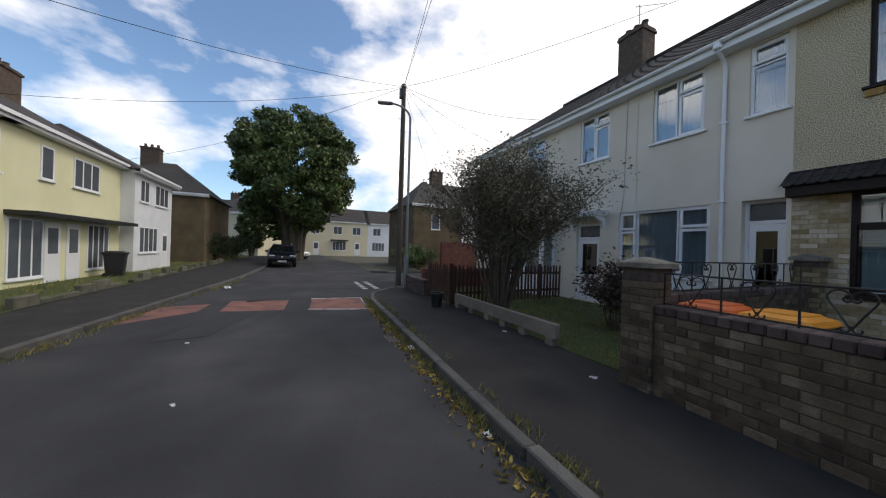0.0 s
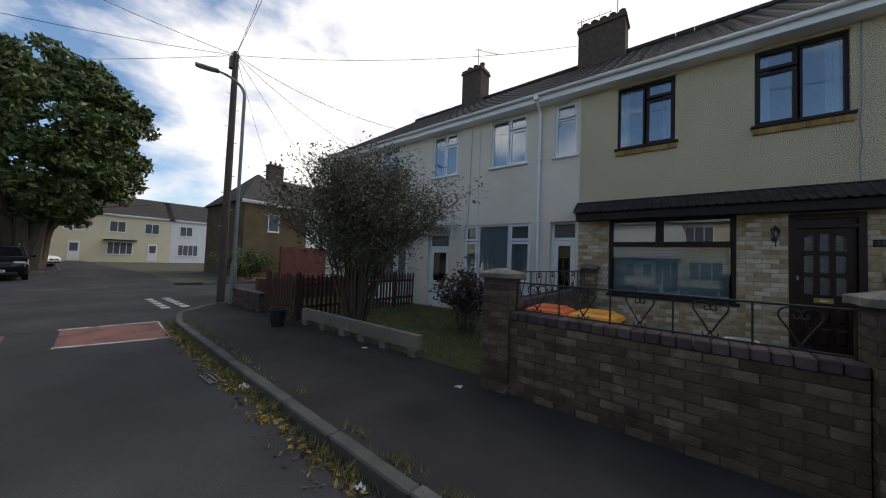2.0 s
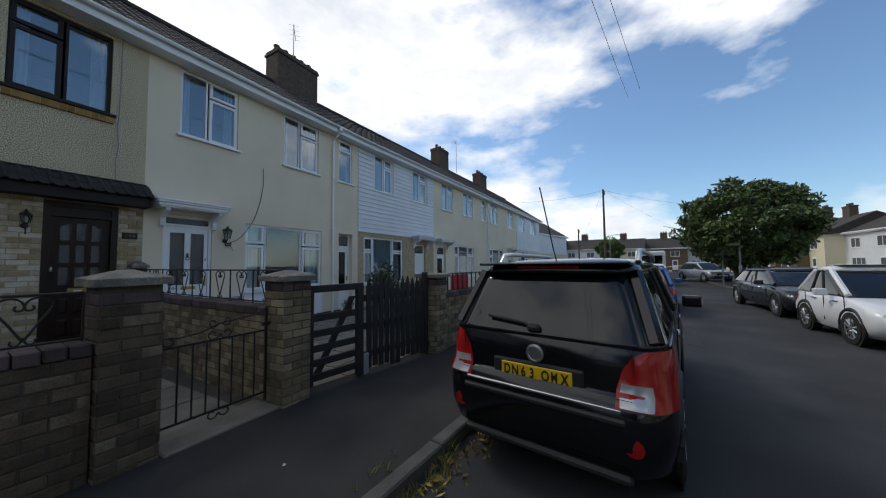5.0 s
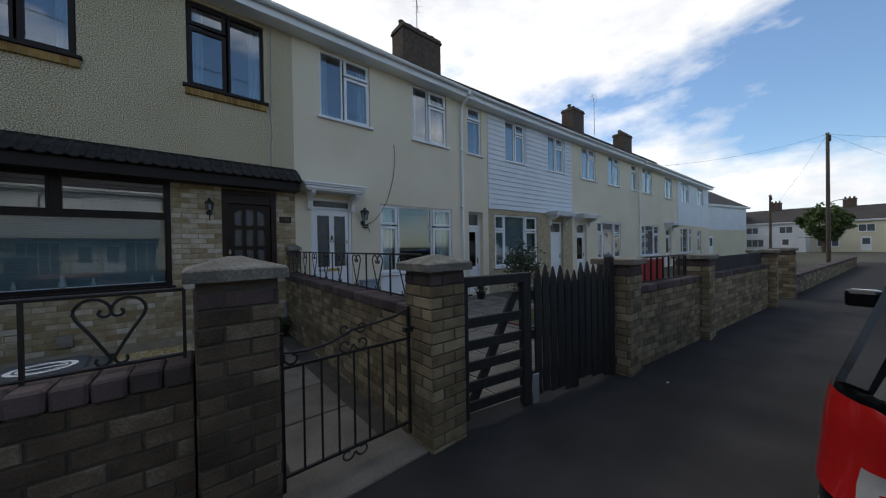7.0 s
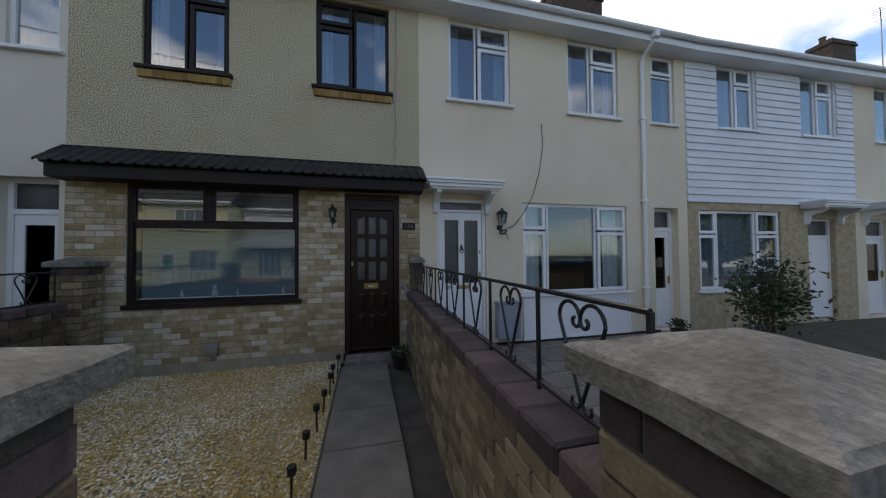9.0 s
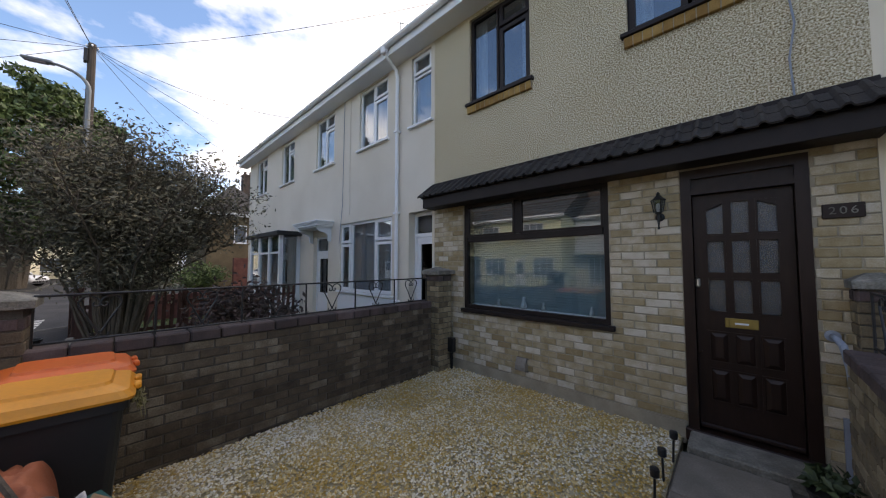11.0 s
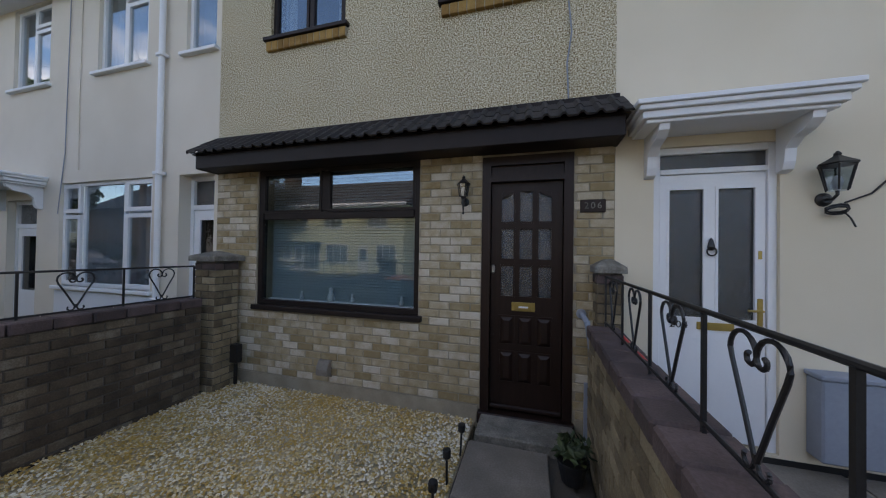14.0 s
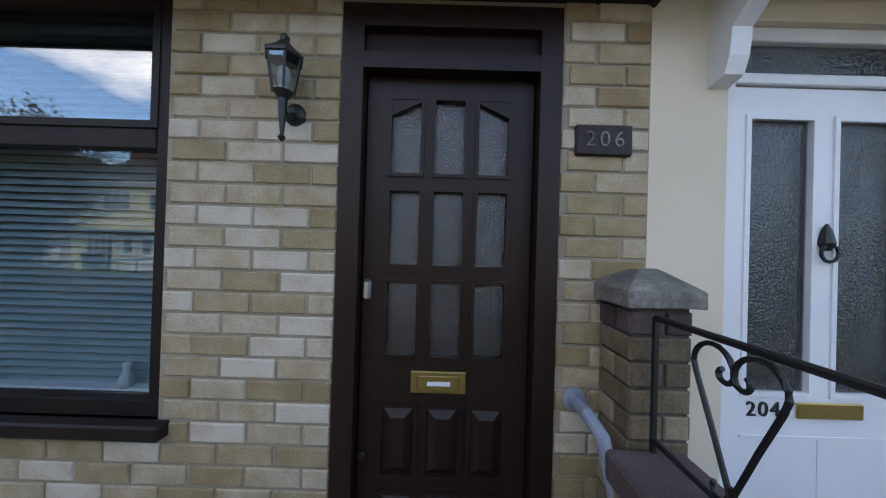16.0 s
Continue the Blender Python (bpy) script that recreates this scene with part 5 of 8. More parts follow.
part("bolt", boxes((-0.03, 0.05, -0.05, -0.035, 0.02, 0.3), bevel=0.004), "steel", pg)

# ---- house 204 front ----
d4 = empty(numbered("door"), ((D204[0] + D204[1]) / 2, 0, 0), "white plastic front door with two long obscure panes, number 204", "door", kind="structure")
a, b, zt = (D204[0] - D204[1]) / 2, (D204[1] - D204[0]) / 2, D204[3]
part("door_frame", boxes((a, a + 0.06, 0.03, 0.11, 0.05, zt), (b - 0.06, b, 0.03, 0.11, 0.05, zt), (a + 0.06, b - 0.06, 0.03, 0.11, zt - 0.06, zt), (a + 0.06, b - 0.06, 0.03, 0.11, 2.385, 2.43), bevel=0.004), "upvc", d4)
pane(a + 0.06, b - 0.06, 2.43, zt - 0.06, 0.06, "glass_obscure", d4)
hol = [(a + 0.135, a + 0.40, 1.12, 2.25), (b - 0.40, b - 0.135, 1.12, 2.25)]
lf = part("door_leaf", pierced(a + 0.065, b - 0.065, 0.08, 2.38, 0.05, 0.095, hol), "upvc", d4)
for x0, x1, z0, z1 in hol:
    p = part("pane", boxes((x0 - 0.004, x1 + 0.004, 0.07, 0.076, z0 - 0.004, z1 + 0.004)), "glass_obscure", lf)
    p.visible_shadow = False
    part("bead", ring(bmesh.new(), x0 - 0.016, x1 + 0.016, z0 - 0.016, z1 + 0.016, 0.042, 0.055, 0.02), "upvc", lf)
part("panel_line", boxes((a + 0.12, b - 0.12, 0.046, 0.05, 0.93, 0.945), (-0.008, 0.008, 0.046, 0.05, 0.12, 0.93)), "upvc", lf)
part("letter_plate", boxes((-0.10, 0.17, 0.038, 0.05, 1.02, 1.085), bevel=0.004), "brass", lf, "brass letter plate")
kn = bmesh.new()
lathe(kn, [(0.004, 0.10), (0.016, 0.075), (0.022, 0.05), (0.028, 0.02), (0.014, -0.01)], 10)
tube(kn, [(x, -0.012, z) for x, _, z in scroll_path(0, -0.02, 0.035, radians(100), radians(440), 16, 1.0)], 0.007, 6)
part("knocker", kn, "blackpaint", lf, "black urn door knocker", loc=(0.0, 0.038, 1.72))
part("handle_plate", boxes((b - 0.125, b - 0.085, 0.035, 0.05, 1.07, 1.31), bevel=0.006), "brass", lf)
part("lever", tube(bmesh.new(), [(b - 0.105, 0.035, 1.21), (b - 0.105, 0.0, 1.21), (b - 0.21, -0.005, 1.21)], 0.01, 8), "brass", lf)
part("lock", boxes((b - 0.12, b - 0.09, 0.038, 0.05, 1.64, 1.71), bevel=0.005), "brass", lf)
for i, ch in enumerate("204"):
    text_part("numeral", ch, 0.085, pose(-0.285 + 0.05 * i, 0.0465, 1.05, 90), "blackpaint", None).parent = lf
hd = empty("door_hood", (1.93, 0, 2.68), "white moulded door hood on two scrolled brackets", "hood", "door hoods")


def door_hood(h, x0, x1, dep=0.46):
    for nm_, e, z0, z1 in (("slab", 0.0, 0.16, 0.20), ("moulding", 0.02, 0.12, 0.16), ("moulding", 0.05, 0.06, 0.12), ("soffit", 0.08, 0.03, 0.06)):
        part(nm_, boxes((x0 + e, x1 - e, -dep + e, 0, z0, z1), bevel=0.006), "upvc", h)
    for x in (x0 + 0.18, x1 - 0.22):
        prof = [(0, 0.03), (-dep + 0.10, 0.03), (-dep + 0.11, -0.02), (-dep + 0.18, -0.07), (-0.17, -0.10), (-0.10, -0.16), (-0.09, -0.26), (-0.07, -0.32), (0, -0.34)]
        part("bracket", prism(bmesh.new(), prof, x, x + 0.075), "upvc", h)


door_hood(hd, -0.69, 0.66)
pn = empty("window_panel", ((G204[0] + G204[1]) / 2, 0, 0), "white plastic panel below the ground floor window", "panel", kind="structure")
pw = (G204[1] - G204[0]) / 2
part("board", boxes((-pw, pw, -0.015, -0.002, 0.06, 0.78)), "upvc", pn)
part("trim", ring(bmesh.new(), -pw - 0.02, pw + 0.02, 0.03, 0.81, -0.03, -0.0155, 0.05), "upvc", pn)
tagged(part("damp_course", boxes((1.26, 6.3, -0.006, -0.002, -0.1, 0.03)), "blackpaint"), "black painted plinth strip", "plinth", kind="structure")
mb = empty("meter_box", (2.78, 0, 0.28), "grey plastic meter box on the cream wall", "meter")
part("body", boxes((-0.22, 0.22, -0.16, -0.003, -0.16, 0.46), bevel=0.012), "greyplastic", mb)
part("lid", boxes((-0.235, 0.235, -0.175, -0.003, 0.462, 0.50), bevel=0.008), "greyplastic", mb)
coil = bmesh.new()
tube(coil, [(2.72 + 0.07 * math.cos(i * 0.7), -0.05 - 0.01 * math.sin(i), 2.05 + 0.03 * math.sin(i * 0.7 + 0.3) - 0.0008 * i) for i in range(36)], 0.006, 5)
tube(coil, [(2.76, -0.04, 2.03), (2.80, -0.05, 1.97), (2.83, -0.05, 1.90)], 0.006, 5)
tube(coil, [(2.78, -0.03, 2.09), (2.95, -0.012, 2.16), (3.15, -0.012, 2.38), (3.35, -0.012, 2.72), (3.5, -0.012, 3.2), (3.58, -0.012, 3.7), (3.56, -0.012, 4.12)], 0.007, 5)
tagged(part("cable", coil, "blackpaint"), "black cable coiled under the lantern and up the wall", "cable")
tagged(part("patio", boxes((1.22, 6.5, -5.0, -0.008, -0.2, -0.03)), "mortar"), "crazy paved patio joints", "patio", kind="structure")
pt = bpy.data.objects["patio"]
rnd = random.Random(11)
yy = -4.95
while yy < -0.3:
    dy = rnd.uniform(0.42, 0.62)
    xx = 1.26
    while xx < 6.3:
        dx = rnd.uniform(0.42, 0.75)
        j = [rnd.uniform(-0.03, 0.03) for _ in range(8)]
        q = [(xx + 0.012 + max(0, j[0]), yy + 0.012 + max(0, j[1])), (xx + dx - 0.012 + min(0, j[2]), yy + 0.012 + max(0, j[3])), (xx + dx - 0.012 + min(0, j[4]), yy + dy - 0.012 + min(0, j[5])), (xx + 0.012 + max(0, j[6]), yy + dy - 0.012 + min(0, j[7]))]
        part("paving_stone", prism(bmesh.new(), q, -0.05, -0.018 + rnd.uniform(-0.003, 0.003), "z"), "concrete", pt)
        xx += dx
    yy += dy
lawn4 = tagged(part("lawn", boxes((4.4, 6.4, -4.4, -2.6, -0.1, 0.0)), "grass"), "small square of lawn in the front garden", "lawn", kind="structure")
tagged(part("lawn_edging", boxes((4.28, 4.38, -4.4, -2.6, -0.1, 0.03), (4.4, 6.4, -2.58, -2.48, -0.1, 0.03), bevel=0.01), "redpatch"), "red painted edging strip round the lawn", "edging", kind="structure")
tagged(part("wooden_plank", prism(bmesh.new(), [(-1.4, 0.72), (-1.4, 0.62), (-2.5, -0.03), (-2.6, -0.03)], 1.30, 1.335), "brick_sill_y"), "yellow board leaning against the dividing wall", "board")
tagged(part("red_strap", tube(bmesh.new(), [(1.12, -0.55, 1.04), (1.13, -0.75, 1.02), (1.11, -0.95, 1.03), (1.12, -1.1, 1.02)], 0.016, 8), "red_plastic"), "red plastic strap lying under the railing", "strap")

# ---- 204 side passage and 208 ----


def plain_door(x0, x1, z0, z1, y, label, glazed=True, mat="upvc", tm=None):
    d = empty(numbered("door"), ((x0 + x1) / 2, 0, 0), label, "door", kind="structure")
    w = (x1 - x0) / 2
    part("door_frame", boxes((-w, -w + 0.06, y, y + 0.08, z0, z1), (w - 0.06, w, y, y + 0.08, z0, z1), (-w + 0.06, w - 0.06, y, y + 0.08, z1 - 0.06, z1), (-w + 0.06, w - 0.06, y, y + 0.08, z1 - 0.48, z1 - 0.41)), mat, d)
    pane(-w + 0.06, w - 0.06, z1 - 0.41, z1 - 0.06, y + 0.04, "glass_obscure", d)
    top = z1 - 0.485
    hol = [(-w + 0.17, w - 0.17, z0 + 0.85, top - 0.14)] if glazed else []
    lf = part("door_leaf", pierced(-w + 0.065, w - 0.065, z0 + 0.02, top, y + 0.015, y + 0.06, hol), mat, d)
    for x0_, x1_, a_, b_ in hol:
        p = part("pane", boxes((x0_ - 0.004, x1_ + 0.004, y + 0.035, y + 0.041, a_ - 0.004, b_ + 0.004)), "glass_dark", lf)
        p.visible_shadow = False
    part("handle", boxes((w - 0.13, w - 0.1, y - 0.03, y + 0.015, z0 + 0.95, z0 + 1.12), bevel=0.006), "brass", lf)
    return d


plain_door(*P204[:2], P204[2], P204[3], 0.16, "white plastic passage door with dark glass")
plain_door(P208[0], P208[1], P208[2], P208[3], 0.16, "white plastic passage door with dark glass")
plain_door(*D208[:2], D208[2], D208[3], 0.1, "white plastic front door with glazed panel")
for d0, d1 in ((10.6, 11.5), (12.55, 13.4), (23.5, 24.5), (30.5, 31.5)):
    bend(plain_door(d0, d1, 0.02, 2.45, 0.1, "white plastic front door of the terrace", glazed=d0 != 10.6))
for c, w_ in ((-8.14, 0.75), (11.05, 0.75), (13.0, 0.75), (24.0, 0.8)):
    h_ = empty("door_hood", (c, 0, 2.62), "white door hood on brackets", "hood", "door hoods")
    door_hood(h_, -w_, w_, 0.5)
    if c > 7:
        bend(h_)
tagged(part("window_panel", boxes((-7.12, -4.86, -0.02, -0.002, 0.05, 0.94)), "upvc"), "white plastic panel below the ground floor window", "panel", kind="structure")
# bay window on the end house
by = empty("bay_window", (-10.95, 0, 0), "white framed bay window with flat black roof", "bay", kind="structure")
part("roof", boxes((-1.55, 1.55, -0.72, 0, 2.55, 2.68), bevel=0.01), "blackpaint", by)
part("base", boxes((-1.45, 1.45, -0.62, 0, -0.1, 0.75)), "upvc", by)
for x in (-1.4, -0.5, 0.45, 1.35):
    part("post", boxes((x - 0.05, x + 0.06, -0.6, -0.5, 0.75, 2.55)), "upvc", by)
part("post", boxes((1.35, 1.42, -0.1, 0.0, 0.75, 2.55)), "upvc", by)
for a_, b_ in ((-1.35, -0.55), (-0.45, 0.4), (0.5, 1.3)):
    pane(a_, b_, 0.78, 2.0, -0.56, "glass", by)
    pane(a_, b_, 2.06, 2.52, -0.56, "glass", by)
    part("transom", boxes((a_, b_, -0.58, -0.53, 2.0, 2.06)), "upvc", by)
part("pane", boxes((1.38, 1.386, -0.5, -0.1, 0.78, 2.52)), "glass", by).visible_shadow = False
part("blind", boxes((-1.35, 1.33, -0.40, -0.39, 0.78, 2.5)), "curtain", by)


def downpipe(x, r=0.038, f=None):
    d = empty("downpipe", (x, 0, 0), "white plastic rainwater downpipe on the wall", "pipe", "white downpipes")
    part("pipe", tube(bmesh.new(), [(0, -0.38, 5.98), (0, -0.34, 5.9), (0, -0.1, 5.72), (0, -0.06, 5.6), (0, -0.06, -0.05)], r, 12), "upvc", d)
    for z in (0.9, 2.7, 4.4):
        part("clip", boxes((-0.065, 0.065, -0.11, -0.001, z, z + 0.05), bevel=0.01), "upvc", d)
    part("hopper", boxes((-0.07, 0.07, -0.45, -0.33, 5.92, 6.08), bevel=0.02), "upvc", d)
    return bend(d) if f else d


downpipe(-4.68)
downpipe(5.90)
downpipe(19.2, f=True)
tagged(part("cable", tube(bmesh.new(), [(-6.6, -0.012, 5.9), (-6.62, -0.012, 4.0), (-6.6, -0.012, 2.9)], 0.008, 5), "render_pale"), "thin painted cable on the pale wall", "cable")
tagged(part("cable", tube(bmesh.new(), [(-6.9, -0.014, 5.95), (-6.95, -0.014, 3.2), (-7.1, -0.014, 2.2)], 0.007, 5), "greyplastic"), "thin grey cable on the pale wall", "cable")

# white weatherboards on the boarded houses
for x0, x1, wh in ((7.1, 12.2, [(8.0, 9.05), (10.5, 11.6)]), (25.7, 33.6, [(26.7, 28.2), (30.4, 32.0)])):
    cl = bend(empty("weatherboarding", (x0, 0, 2.75), "white plastic weatherboarding on the upper storey", "cladding", kind="structure"))
    z, n = 0.0, 19
    hb = (EAVE - 0.18 - 2.75) / n
    for i in range(n):
        zz = 2.75 + (i + 0.5) * hb
        cuts = [0.0] + ([v - x0 for w_ in wh for v in (w_[0] - 0.05, w_[1] + 0.05)] if 4.40 - hb / 2 < zz < 5.88 + hb / 2 else []) + [x1 - x0]
        for a_, b_ in zip(cuts[::2], cuts[1::2]):
            part("board", prism(bmesh.new(), [(-0.002, i * hb), (-0.038, i * hb), (-0.038, i * hb + 0.02), (-0.012, (i + 1) * hb), (-0.002, (i + 1) * hb)], a_, b_), "white_wall", cl)


# ---- chimneys and aerials ----
def chimney(x, y, w, d, ztop, pots, label="brown brick chimney stack with clay pots", f=None):
    c = empty("chimney", (x, y, RIDGE_Z - 0.4), label, "chimney", "chimney stacks")
    h = ztop - (RIDGE_Z - 0.4)
    part("chimney_body", boxes((-w / 2, w / 2, -d / 2, d / 2, -0.5, h - 0.2)), "brick_chim", c)
    part("corbel", boxes((-w / 2 - 0.05, w / 2 + 0.05, -d / 2 - 0.05, d / 2 + 0.05, h - 0.2, h - 0.1), (-w / 2 - 0.02, w / 2 + 0.02, -d / 2 - 0.02, d / 2 + 0.02, h - 0.1, h), bevel=0.01), "brick_chim", c)
    part("flashing", boxes((-w / 2 - 0.03, w / 2 + 0.03, -d / 2 - 0.03, d / 2 + 0.03, -0.3, 0.12)), "steel", c)
    for i in range(pots):
        p = bmesh.new()
        lathe(p, [(0.12, 0), (0.11, 0.06), (0.095, 0.25), (0.12, 0.27), (0.12, 0.30), (0.09, 0.30)], 14)
        part("pot", p, "brick_chim", c, loc=(-w / 2 + w * (i + 0.5) / pots, 0, h - 0.01))
    return bend(c) if f else c


def aerial(x, y, z, h, rz, n=7, lean=0):
    a_ = empty("tv_aerial", (x, y, z), "thin metal rooftop television aerial", "aerial", "rooftop aerials", rz=rz)
    part("mast", tube(bmesh.new(), [(0, 0, 0), (lean, 0, h)], 0.018, 6), "steel", a_)
    part("boom", tube(bmesh.new(), [(-0.15, 0, h - 0.08), (1.0, 0, h + 0.02 + lean)], 0.012, 6), "steel", a_)
    for i in range(n):
        xx = -0.1 + i * 1.05 / (n - 1)
        part("element", tube(bmesh.new(), [(xx, -0.2, h - 0.07 + 0.09 * xx), (xx, 0.2, h - 0.07 + 0.09 * xx)], 0.006, 4), "steel", a_)


chimney(-9.3, 3.8, 1.0, 0.75, 10.45, 3)
chimney(-3.9, 3.8, 1.5, 0.75, 10.3, 5)
chimney(7.1, 3.8, 1.9, 0.8, 10.35, 5)
chimney(19.1, 3.8, 1.3, 0.8, 10.3, 3, f=True)
chimney(26.5, 3.8, 1.5, 0.8, 10.2, 4, f=True)
aerial(-9.0, 3.5, 9.6, 1.7, 60)
aerial(-3.4, 3.5, 9.4, 2.5, 20)
aerial(-4.6, 3.6, 9.4, 1.3, 10)
aerial(6.9, 3.5, 9.5, 2.3, 50, 4)
aerial(20.0, 2.2, 8.6, 2.2, 200)


# ---- cars ----
def car(loc, rz, paint, label, L=4.5, W=1.85, H=1.66, kind="suv", plate=None, dark_glass=True, detail=True):
    """A car along +x (nose) from its tail at x = 0; rounded slices from sill to roof."""
    c = empty("car", loc, label, "car", "parked cars", rz=rz)
    hw = W / 2
    if kind == "suv":
        lv = [(0.24, 0.16, L - 0.25, 0.90), (0.34, 0.05, L - 0.08, 0.96), (0.50, 0.0, L, 0.99), (0.66, 0.0, L, 1.0), (0.78, 0.03, L - 0.02, 1.0), (0.80, 0.07, L - 0.06, 0.995), (0.95, 0.08, L - 0.22, 0.985), (1.02, 0.09, L - 0.75, 0.975), (1.07, 0.11, L - 1.15, 0.965)]
        gl = [(1.07, 0.11, L - 1.15, 0.955), (1.10, 0.13, L - 1.22, 0.945), (1.48, 0.36, L - 1.85, 0.80), (1.54, 0.40, L - 1.95, 0.775)]
        rf = [(1.54, 0.32, L - 1.95, 0.785), (1.60, 0.40, L - 2.1, 0.74), (1.645, 0.65, L - 2.35, 0.62), (H, 1.0, L - 2.7, 0.40)]
    else:
        lv = [(0.20, 0.16, L - 0.2, 0.90), (0.32, 0.05, L - 0.05, 0.97), (0.45, 0.0, L, 1.0), (0.58, 0.0, L - 0.02, 1.0), (0.72, 0.05, L - 0.12, 0.985), (0.80, 0.08, L - 0.45, 0.97), (0.88, 0.12, L - 0.95, 0.95)]
        gl = [(0.88, 0.12, L - 0.95, 0.94), (0.91, 0.16, L - 1.0, 0.93), (H - 0.18, 0.55, L - 1.75, 0.77), (H - 0.13, 0.62, L - 1.85, 0.75)]
        rf = [(H - 0.13, 0.58, L - 1.83, 0.76), (H - 0.06, 0.72, L - 1.95, 0.70), (H - 0.015, 0.95, L - 2.15, 0.55), (H, 1.25, L - 2.45, 0.35)]

    def outline(x0, x1, w, n=5, cr=0.30):
        pts = []
        r = min(cr, (x1 - x0) * 0.3)
        y = hw * w
        ry = min(r * 0.75, y * 0.8)
        for sx, sy, a0 in ((1, 1, 0), (0, 1, 90), (0, -1, 180), (1, -1, 270)):
            cx = x1 - r if sx else x0 + r
            cy = sy * (y - ry)
            for q in range(n + 1):
                a = radians(a0 + 90 * q / n)
                pts.append((cx + r * math.cos(a), cy + ry * math.sin(a)))
        return pts

    def loft(levels, cap_top=True, cap_bot=True, cr=0.30):
        bm = bmesh.new()
        rings = [[bm.verts.new((x, y, z)) for x, y in outline(x0, x1, w, cr=cr)] for z, x0, x1, w in levels]
        k = len(rings[0])
        for r0, r1 in zip(rings, rings[1:]):
            for i in range(k):
                bm.faces.new((r0[i], r0[(i + 1) % k], r1[(i + 1) % k], r1[i]))
        if cap_top:
            bm.faces.new(rings[-1])
        if cap_bot:
            bm.faces.new(rings[0][::-1])
        return bm
    body = part("body", loft(lv), paint, c, smooth=True)
    body.modifiers.new("edge", "EDGE_SPLIT").split_angle = radians(50)
    ri = 5 if kind == "suv" else 4
    roof_ = part("roof", loft(rf), paint, c, smooth=True)
    part("glasshouse", loft(gl, cr=0.22), "car_glass", c, smooth=True)
    # pillars beside the glass
    zb, xb0, xb1, wb = gl[1]
    zt_, xt0, xt1, wt = gl[-1]
    for sy in (-1, 1):
        for fx in (0.02, 0.36, 0.62, 0.985) if detail else (0.02, 0.985):
            p0 = Vector((xb0 + (xb1 - xb0) * fx, sy * hw * wb * (0.93 if fx < 0.1 or fx > 0.9 else 1.0), zb))
            p1 = Vector((xt0 + (xt1 - xt0) * (fx if 0.1 < fx < 0.9 else fx), sy * hw * wt * (0.94 if fx < 0.1 or fx > 0.9 else 1.0), zt_))
            part("pillar", tube(bmesh.new(), [p0, p1], 0.05 if fx in (0.02, 0.985) else 0.028, 6), paint if fx in (0.02, 0.985) else "rubber", c)
    # wheels
    wr = 0.35 if kind == "suv" else 0.31
    for wx in (0.85 if kind == "suv" else 0.68, L - 0.9 if kind == "suv" else L - 0.75):
        for sy in (-1, 1):
            w = part("wheel", lathe(bmesh.new(), [(wr * 0.62, -0.10), (wr * 0.96, -0.10), (wr, -0.07), (wr, 0.07), (wr * 0.96, 0.10), (wr * 0.66, 0.105), (wr * 0.62, 0.07)], 28), "rubber", c, "black tyre")
            w.matrix_basis = pose(wx, sy * (hw - 0.09), wr, -90 * sy)
            rim = bmesh.new()
            lathe(rim, [(wr * 0.66, 0.055), (wr * 0.66, 0.10), (wr * 0.60, 0.095), (wr * 0.56, 0.06), (wr * 0.2, 0.06), (wr * 0.16, 0.09), (0.01, 0.095)], 28)
            for q in range(5):
                a = 2 * math.pi * q / 5
                s = bmesh.new()
                d0, d1 = Vector((math.cos(a), math.sin(a), 0)), Vector((-math.sin(a), math.cos(a), 0))
                for t_ in (-1, 1):
                    tube(rim, [d0 * wr * 0.14 + d1 * 0.02 * t_ + Vector((0, 0, 0.085)), d0 * wr * 0.62 + d1 * 0.05 * t_ + Vector((0, 0, 0.092))], 0.018, 5)
            part("rim", rim, "alu", w, "silver alloy rim")
            arch = tube(bmesh.new(), [(wx + (wr + 0.055) * math.cos(q), sy * (hw - 0.012), wr + (wr + 0.055) * math.sin(q)) for q in [radians(-18 + 216 * i / 16) for i in range(17)]], 0.032, 6)
            part("wheel_arch", arch, "car_trim", c, "black wheel arch trim")
            # body is uncut here: a flat black disc paints the shade round the tyre
            shade_disc = lathe(bmesh.new(), [(wr + 0.045, 0), (wr + 0.045, 0.012), (0.02, 0.013)], 26)
            part("wheel_well", shade_disc, "rubber", c).matrix_basis = pose(wx, sy * (hw - 0.016), wr, -90 * sy)
    for sy in (-1, 1):
        mx = L - 1.62 if kind == "suv" else L - 1.4
        mz = 1.12 if kind == "suv" else 0.95
        mi = bmesh.new()
        box(mi, mx - 0.08, mx + 0.06, sy * (hw + 0.13) - 0.10, sy * (hw + 0.13) + 0.10, mz - 0.07, mz + 0.08, bevel=0.035, segs=2)
        part("mirror", mi, paint, c)
        if detail:
            for fx in (0.32, 0.57):
                part("door_handle", boxes((L * fx, L * fx + 0.18, sy * hw * 0.985 - 0.02, sy * hw * 0.985 + 0.02, mz - 0.18, mz - 0.15), bevel=0.008), "alu", c)
            for fx in (0.23, 0.47, 0.70):
                part("door_seam", boxes((L * fx, L * fx + 0.008, sy * hw * 0.992 - 0.006, sy * hw * 0.992 + 0.006, 0.35, mz - 0.06)), "rubber", c)
    # tail and head lamps, number plates
    tz = 0.95 if kind == "suv" else 0.74

    def level(z):
        for (z0, a0, b0, w0), (z1, a1, b1, w1) in zip(lv, lv[1:]):
            if z0 <= z <= z1:
                f = (z - z0) / (z1 - z0)
                return a0 + (a1 - a0) * f, b0 + (b1 - b0) * f, w0 + (w1 - w0) * f
        return lv[-1][1:]

